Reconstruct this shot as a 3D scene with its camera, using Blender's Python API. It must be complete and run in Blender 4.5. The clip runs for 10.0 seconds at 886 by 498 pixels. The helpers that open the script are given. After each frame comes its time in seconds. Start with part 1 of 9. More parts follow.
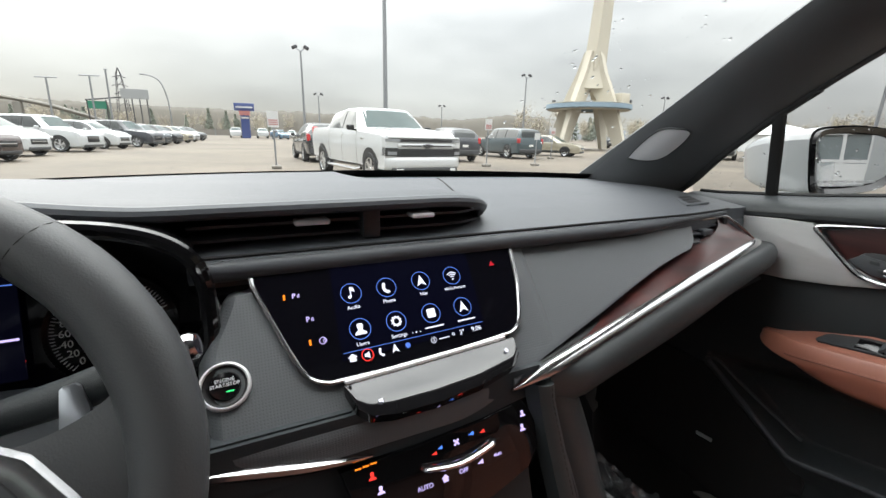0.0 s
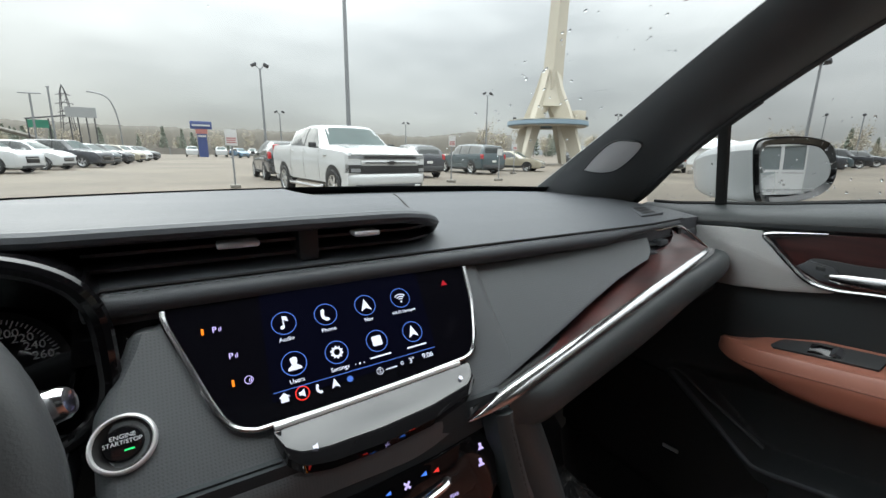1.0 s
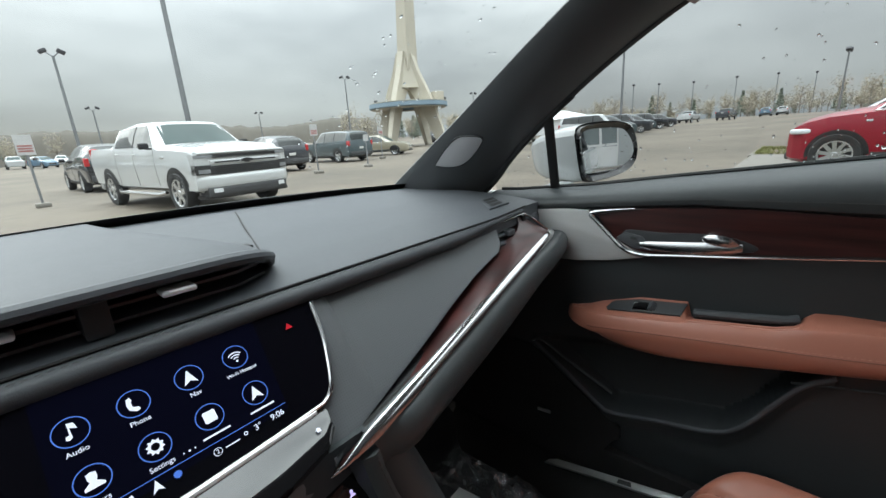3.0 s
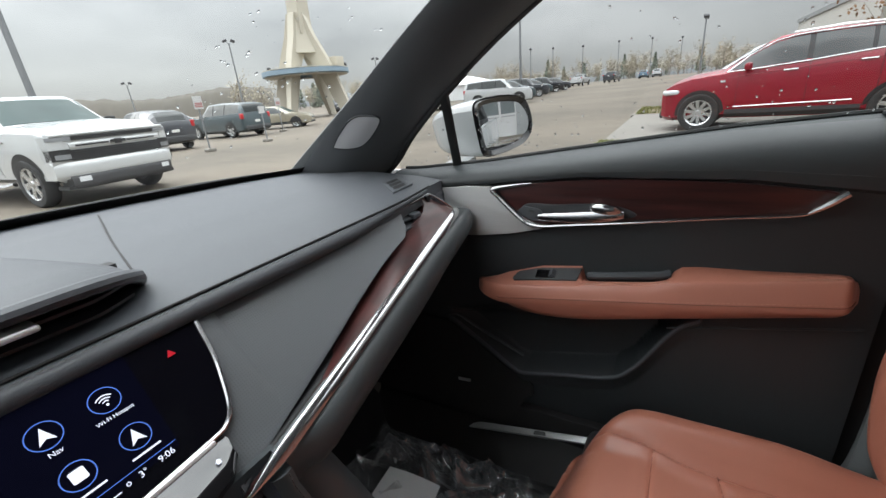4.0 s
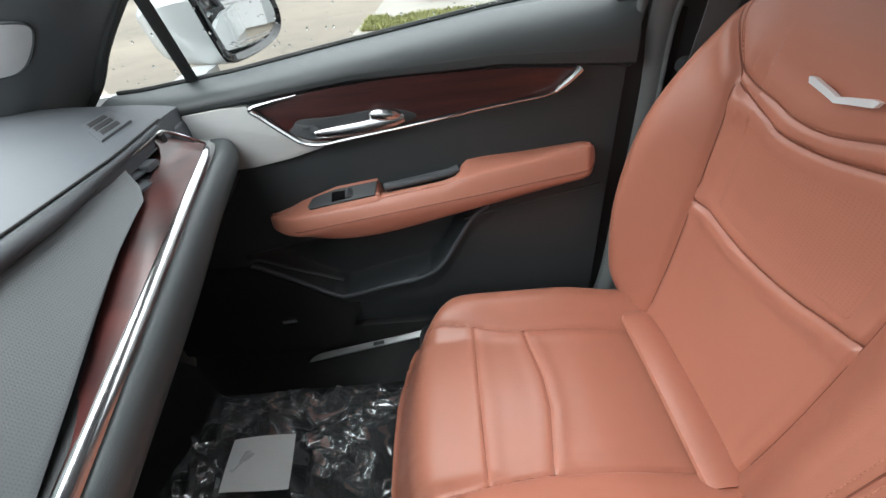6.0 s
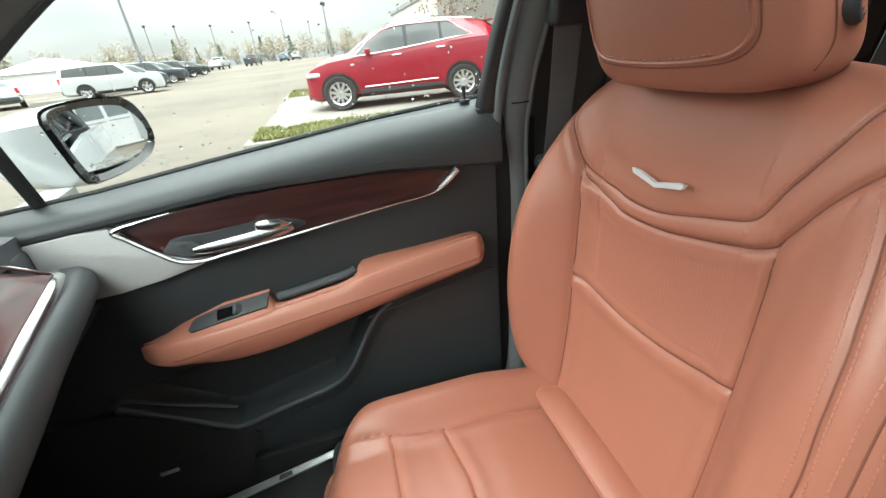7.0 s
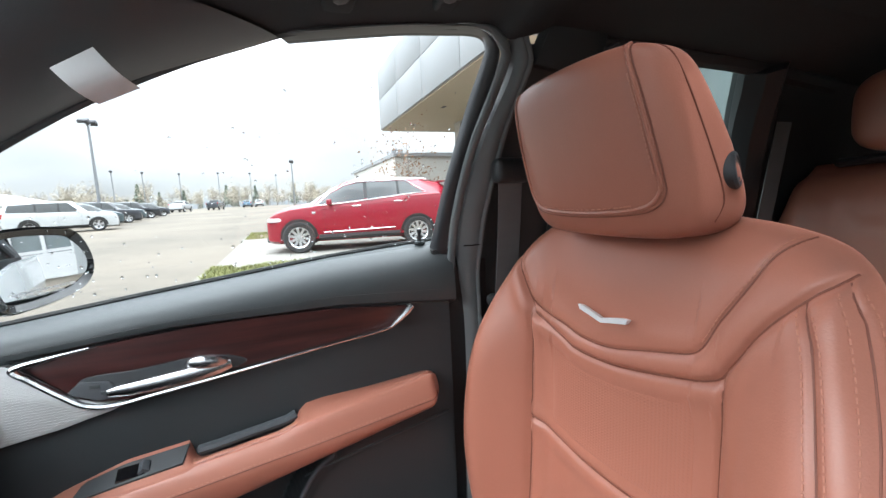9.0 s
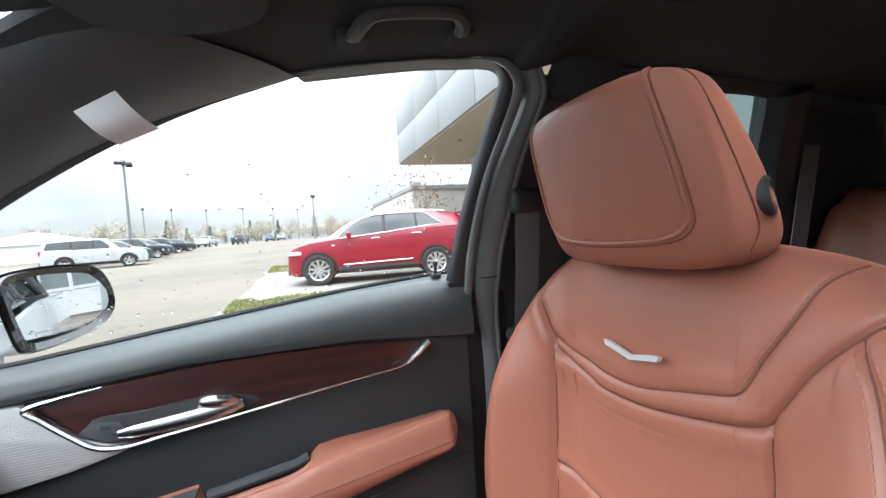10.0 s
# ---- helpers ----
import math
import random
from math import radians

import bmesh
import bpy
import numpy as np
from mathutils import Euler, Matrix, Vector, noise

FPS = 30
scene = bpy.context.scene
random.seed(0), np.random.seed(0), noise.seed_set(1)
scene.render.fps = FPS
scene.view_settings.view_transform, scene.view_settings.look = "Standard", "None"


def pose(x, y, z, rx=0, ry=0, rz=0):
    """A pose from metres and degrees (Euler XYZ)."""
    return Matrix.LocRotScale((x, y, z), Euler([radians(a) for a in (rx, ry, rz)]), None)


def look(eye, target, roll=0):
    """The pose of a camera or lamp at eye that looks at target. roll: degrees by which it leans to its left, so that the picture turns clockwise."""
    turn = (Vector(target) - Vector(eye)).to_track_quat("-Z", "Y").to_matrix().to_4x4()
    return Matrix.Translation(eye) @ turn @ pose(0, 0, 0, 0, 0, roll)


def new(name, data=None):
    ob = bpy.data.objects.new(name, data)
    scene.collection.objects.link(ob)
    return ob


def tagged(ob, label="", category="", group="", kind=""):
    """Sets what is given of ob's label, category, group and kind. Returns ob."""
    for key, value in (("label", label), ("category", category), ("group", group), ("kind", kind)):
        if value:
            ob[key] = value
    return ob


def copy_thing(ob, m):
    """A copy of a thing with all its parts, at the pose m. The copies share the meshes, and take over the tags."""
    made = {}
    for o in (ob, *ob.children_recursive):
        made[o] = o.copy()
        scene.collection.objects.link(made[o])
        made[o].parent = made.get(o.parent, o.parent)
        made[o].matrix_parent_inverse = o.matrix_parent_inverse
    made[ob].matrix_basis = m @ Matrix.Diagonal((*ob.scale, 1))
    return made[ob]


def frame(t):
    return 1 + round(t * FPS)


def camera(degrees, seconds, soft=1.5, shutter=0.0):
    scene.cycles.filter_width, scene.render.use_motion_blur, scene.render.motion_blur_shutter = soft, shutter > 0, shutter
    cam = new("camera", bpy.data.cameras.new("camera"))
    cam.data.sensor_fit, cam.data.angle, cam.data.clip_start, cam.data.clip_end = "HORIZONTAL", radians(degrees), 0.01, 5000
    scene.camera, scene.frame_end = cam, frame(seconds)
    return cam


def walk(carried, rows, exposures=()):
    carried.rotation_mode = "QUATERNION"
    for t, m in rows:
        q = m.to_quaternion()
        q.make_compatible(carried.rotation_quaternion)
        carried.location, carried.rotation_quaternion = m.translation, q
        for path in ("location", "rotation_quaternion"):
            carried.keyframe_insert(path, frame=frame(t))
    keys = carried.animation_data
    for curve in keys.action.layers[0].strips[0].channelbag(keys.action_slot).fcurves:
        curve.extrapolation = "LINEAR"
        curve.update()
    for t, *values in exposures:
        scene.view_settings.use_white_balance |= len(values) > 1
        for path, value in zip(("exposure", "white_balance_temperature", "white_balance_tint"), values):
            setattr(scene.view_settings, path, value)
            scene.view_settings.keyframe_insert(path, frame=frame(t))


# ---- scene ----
cam = camera(94.8, 10.0)
PATH = [
    (0, (-0.151, -0.435, 1.202), (0.703, 1.294, 0.674), 1.4),
    (0.5, (-0.134, -0.43, 1.201), (0.767, 1.292, 0.728), 1.0),
    (1, (-0.115, -0.414, 1.197), (0.886, 1.258, 0.746), 0.8),
    (1.5, (-0.106, -0.401, 1.186), (0.982, 1.218, 0.744), 1.2),
    (2, (-0.094, -0.403, 1.194), (1.08, 1.154, 0.749), -0.0),
    (2.5, (-0.077, -0.41, 1.217), (1.223, 1.037, 0.748), -2.1),
    (4, (-0.033, -0.423, 1.256), (1.578, 0.53, 0.553), -5.2),
    (4.5, (-0.024, -0.428, 1.266), (1.641, 0.38, 0.509), -6.3),
    (5, (-0.016, -0.431, 1.269), (1.666, 0.232, 0.414), -7.2),
    (5.2, (-0.005, -0.425, 1.268), (1.665, 0.145, 0.327), -7.3),
    (6.3, (0.066, -0.439, 1.269), (1.65, -0.5, 0.05), -7.4),
    (6.5, (0.068, -0.45, 1.271), (1.701, -0.633, 0.13), -6.7),
    (7, (0.06, -0.451, 1.274), (1.805, -0.843, 0.379), -5.7),
    (7.5, (0.054, -0.453, 1.278), (1.865, -1.016, 0.643), -5.6),
    (8, (0.05, -0.451, 1.274), (1.901, -1.052, 0.815), -4.0),
    (8.5, (0.055, -0.447, 1.264), (1.908, -1.121, 0.93), -3.3),
    (9, (0.057, -0.447, 1.264), (1.91, -1.155, 1.013), -2.6),
    (9.5, (0.074, -0.451, 1.26), (1.936, -1.159, 1.085), -2.1),
    (10, (0.071, -0.456, 1.265), (1.965, -1.092, 1.169), -3.6),
]
walk(cam, [(t, look(eye, target, roll)) for t, eye, target, roll in PATH],
     exposures=[(0, 0.74, 6600, 11), (1, 0.44, 6400, 8), (2.5, 0.34, 6150, 4), (4, 0.56, 6400, 11), (5, 0.76, 6300, 12), (6.5, 1.62, 6350, 3), (7, 1.66, 6450, 0), (8, 1.66, 6200, 5), (10, 1.64, 6000, 9)])

# ---- world, sun and exposure ----
world = bpy.data.worlds.new("overcast_sky")
scene.world = world
world.use_nodes = True
wt = world.node_tree
wt.nodes.clear()
w_out = wt.nodes.new("ShaderNodeOutputWorld")
w_bg = wt.nodes.new("ShaderNodeBackground")
w_sky = wt.nodes.new("ShaderNodeTexSky")
w_sky.sky_type, w_sky.sun_disc = "NISHITA", False
w_sky.sun_elevation, w_sky.sun_rotation = radians(33), radians(342)
w_co = wt.nodes.new("ShaderNodeTexCoord")
w_map = wt.nodes.new("ShaderNodeMapping")
w_map.inputs["Scale"].default_value = (1.6, 1.6, 5.0)
w_n1 = wt.nodes.new("ShaderNodeTexNoise")
w_n1.inputs["Scale"].default_value, w_n1.inputs["Detail"].default_value = 1.3, 5.0
w_n1.inputs["Roughness"].default_value = 0.5
w_ramp = wt.nodes.new("ShaderNodeValToRGB")
w_ramp.color_ramp.elements[0].position, w_ramp.color_ramp.elements[0].color = 0.30, (0.56, 0.56, 0.565, 1)
w_ramp.color_ramp.elements[1].position, w_ramp.color_ramp.elements[1].color = 0.70, (0.96, 0.955, 0.95, 1)
w_scale = wt.nodes.new("ShaderNodeMix")
w_scale.data_type = "RGBA"
w_scale.inputs[0].default_value = 0.012
wt.links.new(w_co.outputs["Generated"], w_map.inputs["Vector"])
wt.links.new(w_map.outputs["Vector"], w_n1.inputs["Vector"])
wt.links.new(w_n1.outputs[0], w_ramp.inputs[0])
wt.links.new(w_ramp.outputs[0], w_scale.inputs[6])
wt.links.new(w_sky.outputs[0], w_scale.inputs[7])
# heavy overcast: far brighter overhead than at the horizon
w_sep = wt.nodes.new("ShaderNodeSeparateXYZ")
w_sq, w_gain, w_lift = (wt.nodes.new("ShaderNodeMath") for _ in range(3))
w_lift.operation, w_lift.inputs[1].default_value = "MAXIMUM", 0.0
w_sq.operation, w_sq.inputs[1].default_value = "POWER", 1.9
w_gain.operation, w_gain.inputs[1].default_value, w_gain.inputs[2].default_value = "MULTIPLY_ADD", 8.5, 0.78
wt.links.new(w_co.outputs["Generated"], w_sep.inputs[0])
wt.links.new(w_sep.outputs["Z"], w_lift.inputs[0])
wt.links.new(w_lift.outputs[0], w_sq.inputs[0])
wt.links.new(w_sq.outputs[0], w_gain.inputs[0])
w_all = wt.nodes.new("ShaderNodeVectorMath")
w_all.operation = "SCALE"
wt.links.new(w_scale.outputs[2], w_all.inputs[0])
wt.links.new(w_gain.outputs[0], w_all.inputs["Scale"])
wt.links.new(w_all.outputs[0], w_bg.inputs["Color"])
w_bg.inputs["Strength"].default_value = 0.74
wt.links.new(w_bg.outputs[0], w_out.inputs["Surface"])

sun = new("sun", bpy.data.lights.new("sun", "SUN"))
sun.data.energy, sun.data.angle, sun.data.color = 0.8, radians(40), (1.0, 0.98, 0.95)
sun.matrix_basis = look((-3, 9, 6.2), (0, 0, 0))


# ---- materials ----
def principled(name):
    m = bpy.data.materials.new(name)
    m.use_nodes = True
    return m, m.node_tree.nodes, m.node_tree.links, m.node_tree.nodes["Principled BSDF"]


def surface(name, color, rough=0.5, metal=0.0, vary=0.12, scale=6.0, fine=180.0, bump=0.15, coat=0.0, spec=0.5, dots=0.0, pierce=0.5, stretch=(1, 1, 1), dark=None, rough_vary=0.12, island=0.0, soft=0.0):
    """A procedural surface: broad and fine noise in colour, roughness and relief; dots: a perforation pitch in metres."""
    m, nodes, links, b = principled(name)
    co = nodes.new("ShaderNodeTexCoord")
    mp = nodes.new("ShaderNodeMapping")
    mp.inputs["Scale"].default_value = stretch
    links.new(co.outputs["Object"], mp.inputs["Vector"])
    broad, grain = nodes.new("ShaderNodeTexNoise"), nodes.new("ShaderNodeTexNoise")
    broad.inputs["Scale"].default_value, broad.inputs["Detail"].default_value = scale, 4.0
    grain.inputs["Scale"].default_value, grain.inputs["Detail"].default_value = fine, 3.0
    for n in (broad, grain):
        links.new(mp.outputs["Vector"], n.inputs["Vector"])
    mix = nodes.new("ShaderNodeMix")
    mix.data_type = "RGBA"
    lo = dark or [c * (1 - vary) for c in color]
    hi = [min(1.0, c * (1 + vary)) for c in color]
    mix.inputs[6].default_value, mix.inputs[7].default_value = (*lo, 1), (*hi, 1)
    add = nodes.new("ShaderNodeMath")
    add.operation = "MULTIPLY_ADD"
    add.inputs[1].default_value, add.inputs[2].default_value = 0.35, -0.17
    links.new(grain.outputs[0], add.inputs[0])
    add2 = nodes.new("ShaderNodeMath")
    add2.operation, add2.use_clamp = "ADD", True
    links.new(add.outputs[0], add2.inputs[0])
    links.new(broad.outputs[0], add2.inputs[1])
    links.new(add2.outputs[0], mix.inputs[0])
    if island:
        info = nodes.new("ShaderNodeObjectInfo")
        hsv = nodes.new("ShaderNodeHueSaturation")
        rng = nodes.new("ShaderNodeMapRange")
        rng.inputs[3].default_value, rng.inputs[4].default_value = 1 - island, 1 + island
        links.new(info.outputs["Random"], rng.inputs[0])
        links.new(rng.outputs[0], hsv.inputs["Value"])
        links.new(mix.outputs[2], hsv.inputs["Color"])
        links.new(hsv.outputs[0], b.inputs["Base Color"])
    else:
        links.new(mix.outputs[2], b.inputs["Base Color"])
    rr = nodes.new("ShaderNodeMapRange")
    rr.inputs[3].default_value, rr.inputs[4].default_value = max(0.02, rough - rough_vary / 2), min(1.0, rough + rough_vary / 2)
    links.new(broad.outputs[0], rr.inputs[0])
    links.new(rr.outputs[0], b.inputs["Roughness"])
    b.inputs["Metallic"].default_value = metal
    b.inputs["Specular IOR Level"].default_value = spec
    b.inputs["Coat Weight"].default_value = coat
    b.inputs["Coat Roughness"].default_value = 0.04
    if bump:
        bp = nodes.new("ShaderNodeBump")
        bp.inputs["Strength"].default_value, bp.inputs["Distance"].default_value = bump, 0.002
        links.new(grain.outputs[0], bp.inputs["Height"])
        last = bp
        if soft:
            und = nodes.new("ShaderNodeTexNoise")
            und.inputs["Scale"].default_value, und.inputs["Detail"].default_value = 22.0, 3.0
            links.new(mp.outputs["Vector"], und.inputs["Vector"])
            bp3 = nodes.new("ShaderNodeBump")
            bp3.inputs["Strength"].default_value, bp3.inputs["Distance"].default_value = soft, 0.02
            links.new(und.outputs[0], bp3.inputs["Height"])
            links.new(bp.outputs[0], bp3.inputs["Normal"])
            last = bp3
        if dots:
            vor = nodes.new("ShaderNodeTexVoronoi")
            vor.voronoi_dimensions = "2D"
            vor.inputs["Scale"].default_value, vor.inputs["Randomness"].default_value = 1 / dots, 0.0
            sep, comb, slope = nodes.new("ShaderNodeSeparateXYZ"), nodes.new("ShaderNodeCombineXYZ"), nodes.new("ShaderNodeMath")
            slope.operation, slope.inputs[1].default_value = "MULTIPLY", 1.3
            links.new(co.outputs["Object"], sep.inputs[0])
            links.new(sep.outputs["X"], comb.inputs[0])
            links.new(sep.outputs["Z"], slope.inputs[0])
            links.new(slope.outputs[0], comb.inputs[1])
            links.new(comb.outputs[0], vor.inputs["Vector"])
            step = nodes.new("ShaderNodeMapRange")
            step.inputs[1].default_value, step.inputs[2].default_value = 0.18, 0.34
            links.new(vor.outputs["Distance"], step.inputs[0])
            hole = nodes.new("ShaderNodeMapRange")
            hole.inputs[1].default_value, hole.inputs[2].default_value, hole.inputs[3].default_value = 0.16, 0.32, pierce
            links.new(vor.outputs["Distance"], hole.inputs[0])
            pierced = nodes.new("ShaderNodeMix")
            pierced.data_type, pierced.blend_type = "RGBA", "MULTIPLY"
            pierced.inputs[0].default_value = 1.0
            links.new(mix.outputs[2], pierced.inputs[6])
            links.new(hole.outputs[0], pierced.inputs[7])
            links.new(pierced.outputs[2], b.inputs["Base Color"])
            bp2 = nodes.new("ShaderNodeBump")
            bp2.inputs["Strength"].default_value, bp2.inputs["Distance"].default_value = 0.22, 0.0008
            links.new(step.outputs[0], bp2.inputs["Height"])
            links.new(last.outputs[0], bp2.inputs["Normal"])
            last = bp2
        links.new(last.outputs[0], b.inputs["Normal"])
    return m


def glowing(name, color, strength):
    m, nodes, links, b = principled(name)
    b.inputs["Base Color"].default_value = (*[c * 0.3 for c in color], 1)
    b.inputs["Roughness"].default_value, b.inputs["Specular IOR Level"].default_value = 0.12, 0.2
    b.inputs["Emission Color"].default_value = (*color, 1)
    b.inputs["Emission Strength"].default_value = strength
    return m


def pane_glass(name, tint, gloss, base=0.03, haze=0.0, rough=0.02):
    """A thin pane: mostly see-through, with a Fresnel gloss."""
    m, nodes, links, b = principled(name)
    out = nodes["Material Output"]
    nodes.remove(b)
    tr, gl, mx, lw, pw, ma = (nodes.new(k) for k in ("ShaderNodeBsdfTransparent", "ShaderNodeBsdfGlossy", "ShaderNodeMixShader", "ShaderNodeLayerWeight", "ShaderNodeMath", "ShaderNodeMath"))
    tr.inputs["Color"].default_value = (*tint, 1)
    gl.inputs["Roughness"].default_value = rough
    gl.inputs["Color"].default_value = (0.9, 0.9, 0.9, 1)
    lw.inputs["Blend"].default_value = 0.5
    pw.operation, pw.inputs[1].default_value = "POWER", 5.0
    ma.operation, ma.inputs[1].default_value, ma.inputs[2].default_value = "MULTIPLY_ADD", gloss, base
    links.new(lw.outputs["Facing"], pw.inputs[0])
    links.new(pw.outputs[0], ma.inputs[0])
    links.new(ma.outputs[0], mx.inputs[0])
    links.new(tr.outputs[0], mx.inputs[1])
    links.new(gl.outputs[0], mx.inputs[2])
    if haze:
        df, m2 = nodes.new("ShaderNodeBsdfDiffuse"), nodes.new("ShaderNodeMixShader")
        df.inputs["Color"].default_value = (0.75, 0.78, 0.80, 1)
        m2.inputs[0].default_value = haze
        links.new(mx.outputs[0], m2.inputs[1])
        links.new(df.outputs[0], m2.inputs[2])
        mx = m2
    links.new(mx.outputs[0], out.inputs["Surface"])
    return m


def wood_material():
    m, nodes, links, b = principled("dark_red_wood")
    co, mp, wv, nz, rp = (nodes.new(k) for k in ("ShaderNodeTexCoord", "ShaderNodeMapping", "ShaderNodeTexWave", "ShaderNodeTexNoise", "ShaderNodeValToRGB"))
    mp.inputs["Scale"].default_value = (6, 6, 90)
    mp.inputs["Rotation"].default_value = (0.12, -0.1, 0)
    links.new(co.outputs["Object"], mp.inputs["Vector"])
    nz.inputs["Scale"].default_value, nz.inputs["Detail"].default_value = 1.1, 4.0
    links.new(mp.outputs["Vector"], nz.inputs["Vector"])
    rp.color_ramp.elements[0].position, rp.color_ramp.elements[0].color = 0.3, (0.014, 0.004, 0.004, 1)
    rp.color_ramp.elements[1].position, rp.color_ramp.elements[1].color = 0.72, (0.056, 0.014, 0.012, 1)
    links.new(nz.outputs[0], rp.inputs[0])
    links.new(rp.outputs[0], b.inputs["Base Color"])
    b.inputs["Roughness"].default_value = 0.36
    b.inputs["Coat Weight"].default_value, b.inputs["Coat Roughness"].default_value = 0.25, 0.2
    nodes.remove(wv)
    return m


BLACK_PAD = surface("black_soft_pad", (0.062, 0.068, 0.075), 0.46, vary=0.10, scale=5, fine=900, bump=0.22, spec=0.4)
PILLAR_SKIN = surface("black_pillar_plastic", (0.066, 0.071, 0.076), 0.46, vary=0.10, scale=5, fine=1000, bump=0.18)
BLACK_PERF = surface("black_perforated_leather", (0.100, 0.108, 0.113), 0.42, vary=0.10, scale=5, fine=700, bump=0.12, dots=0.0028, pierce=0.85)
BLACK_PLASTIC = surface("black_grained_plastic", (0.027, 0.030, 0.033), 0.48, vary=0.15, scale=8, fine=1200, bump=0.2)
DOOR_BLACK = surface("black_door_skin", (0.023, 0.027, 0.029), 0.52, vary=0.12, scale=6, fine=1000, bump=0.2)
# Red kept low in this black to cancel warm bounce from the seats.
FASCIA = surface("cooled_black_fascia", (0.036, 0.042, 0.046), 0.58, vary=0.12, scale=6, fine=900, bump=0.22, spec=0.3)
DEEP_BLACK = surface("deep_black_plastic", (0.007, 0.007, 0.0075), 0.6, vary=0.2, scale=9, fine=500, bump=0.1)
RUBBER = surface("black_rubber", (0.01092, 0.012, 0.012), 0.55, vary=0.2, scale=14, fine=300, bump=0.15)
GLOSS_BLACK = surface("piano_black", (0.004, 0.004, 0.0045), 0.05, vary=0.05, bump=0.0, rough_vary=0.03, coat=0.4)
GLOSS_BAR = surface("gloss_touch_bar", (0.006, 0.006, 0.0065), 0.04, vary=0.05, bump=0.0, rough_vary=0.02, coat=0.3, spec=0.7)
SCREEN_BLACK = surface("screen_glass_black", (0.0025, 0.0025, 0.004), 0.10, vary=0.05, bump=0.0, rough_vary=0.05, spec=0.35)
SCREEN_BLUE = glowing("screen_backlight", (0.004, 0.0045, 0.014), 0.18)
CHROME = surface("satin_chrome", (0.72, 0.72, 0.73), 0.16, metal=1.0, vary=0.05, scale=30, fine=800, bump=0.02, rough_vary=0.08)
BRUSHED = surface("ribbed_aluminium", (0.46, 0.465, 0.46), 0.40, metal=0.35, vary=0.06, scale=4, fine=220, bump=0.10, stretch=(1, 1, 30))
WOOD = wood_material()
TAN = surface("tan_leather", (0.350, 0.137, 0.092), 0.37, vary=0.12, scale=4, fine=620, bump=0.12, spec=0.5, soft=0.035)
TAN_PERF = surface("tan_perforated_leather", (0.350, 0.137, 0.092), 0.38, vary=0.10, scale=4, fine=620, bump=0.12, dots=0.0050, pierce=0.90, spec=0.5)
TAN_SEAM = surface("tan_leather_seam", (0.17, 0.056, 0.034), 0.6, vary=0.2, scale=40, fine=900, bump=0.2)
THREAD_TAN = surface("tan_thread", (0.43, 0.18, 0.12), 0.6, vary=0.1, scale=50, fine=900, bump=0.2)
THREAD_BLACK = surface("black_thread", (0.05, 0.05, 0.05), 0.6, vary=0.1, scale=50, fine=900, bump=0.2)
HEADLINER = surface("dark_grey_headliner", (0.05005, 0.055, 0.058), 0.92, vary=0.12, scale=8, fine=900, bump=0.35, spec=0.1)
CARPET = surface("black_carpet", (0.010, 0.010, 0.011), 0.95, vary=0.3, scale=30, fine=700, bump=0.8, spec=0.1)
WEBBING = surface("grey_seat_belt_webbing", (0.13, 0.138, 0.142), 0.7, vary=0.1, scale=20, fine=900, bump=0.3, stretch=(1, 1, 8))
GRILLE_GREY = surface("grey_speaker_mesh", (0.55, 0.55, 0.56), 0.5, metal=0.2, vary=0.05, scale=10, fine=1500, bump=0.2, dots=0.0018, pierce=0.8)
PAPER = surface("white_paper", (0.72, 0.74, 0.75), 0.6, vary=0.04, scale=8, fine=200, bump=0.05)
ICON_WHITE = glowing("icon_white", (0.80, 0.84, 1.0), 0.7)
ICON_RING = glowing("icon_ring_blue", (0.10, 0.22, 0.75), 0.55)
ICON_RED = glowing("icon_red", (1.0, 0.05, 0.04), 0.7)
ICON_DIM_RED = glowing("hazard_red", (0.75, 0.03, 0.05), 0.28)
SHOW_GLASS = surface("showroom_glass", (0.13, 0.15, 0.155), 0.06, vary=0.25, scale=0.6, bump=0.0, rough_vary=0.03, spec=0.8)
ICON_ORANGE = glowing("icon_orange", (1.0, 0.25, 0.02), 0.8)
ICON_BLUE = glowing("icon_blue", (0.08, 0.25, 1.0), 0.8)
ICON_GREEN = glowing("icon_green", (0.05, 0.9, 0.25), 0.7)
ICON_LILAC = glowing("icon_lilac", (0.62, 0.52, 1.0), 0.8)
WINDOW = pane_glass("clear_car_glass", (0.80, 0.84, 0.825), 0.35)
DOOR_GLASS = pane_glass("green_tinted_door_glass", (0.62, 0.65, 0.645), 0.35)
FILM = pane_glass("clear_plastic_film", (0.88, 0.90, 0.91), 1.2, 0.22, 0.03, 0.12)
MIRROR = surface("mirror_silver", (0.82, 0.84, 0.85), 0.02, metal=1.0, vary=0.01, bump=0.0, rough_vary=0.0)
WATER = surface("water_drop", (0.85, 0.87, 0.88), 0.05, vary=0.02, bump=0.0, rough_vary=0.02)
WATER.node_tree.nodes["Principled BSDF"].inputs["Transmission Weight"].default_value = 1.0
WATER.node_tree.nodes["Principled BSDF"].inputs["IOR"].default_value = 1.33
WHITE_PAINT = surface("white_car_paint", (0.44, 0.455, 0.46), 0.22, vary=0.02, scale=3, bump=0.0, coat=0.7)
RED_PAINT = surface("red_car_paint", (0.215, 0.004, 0.016), 0.22, vary=0.06, scale=3, bump=0.0, coat=0.45)
GREY_PAINT = surface("blue_grey_car_paint", (0.042, 0.062, 0.070), 0.25, vary=0.05, scale=3, bump=0.0, coat=0.8)
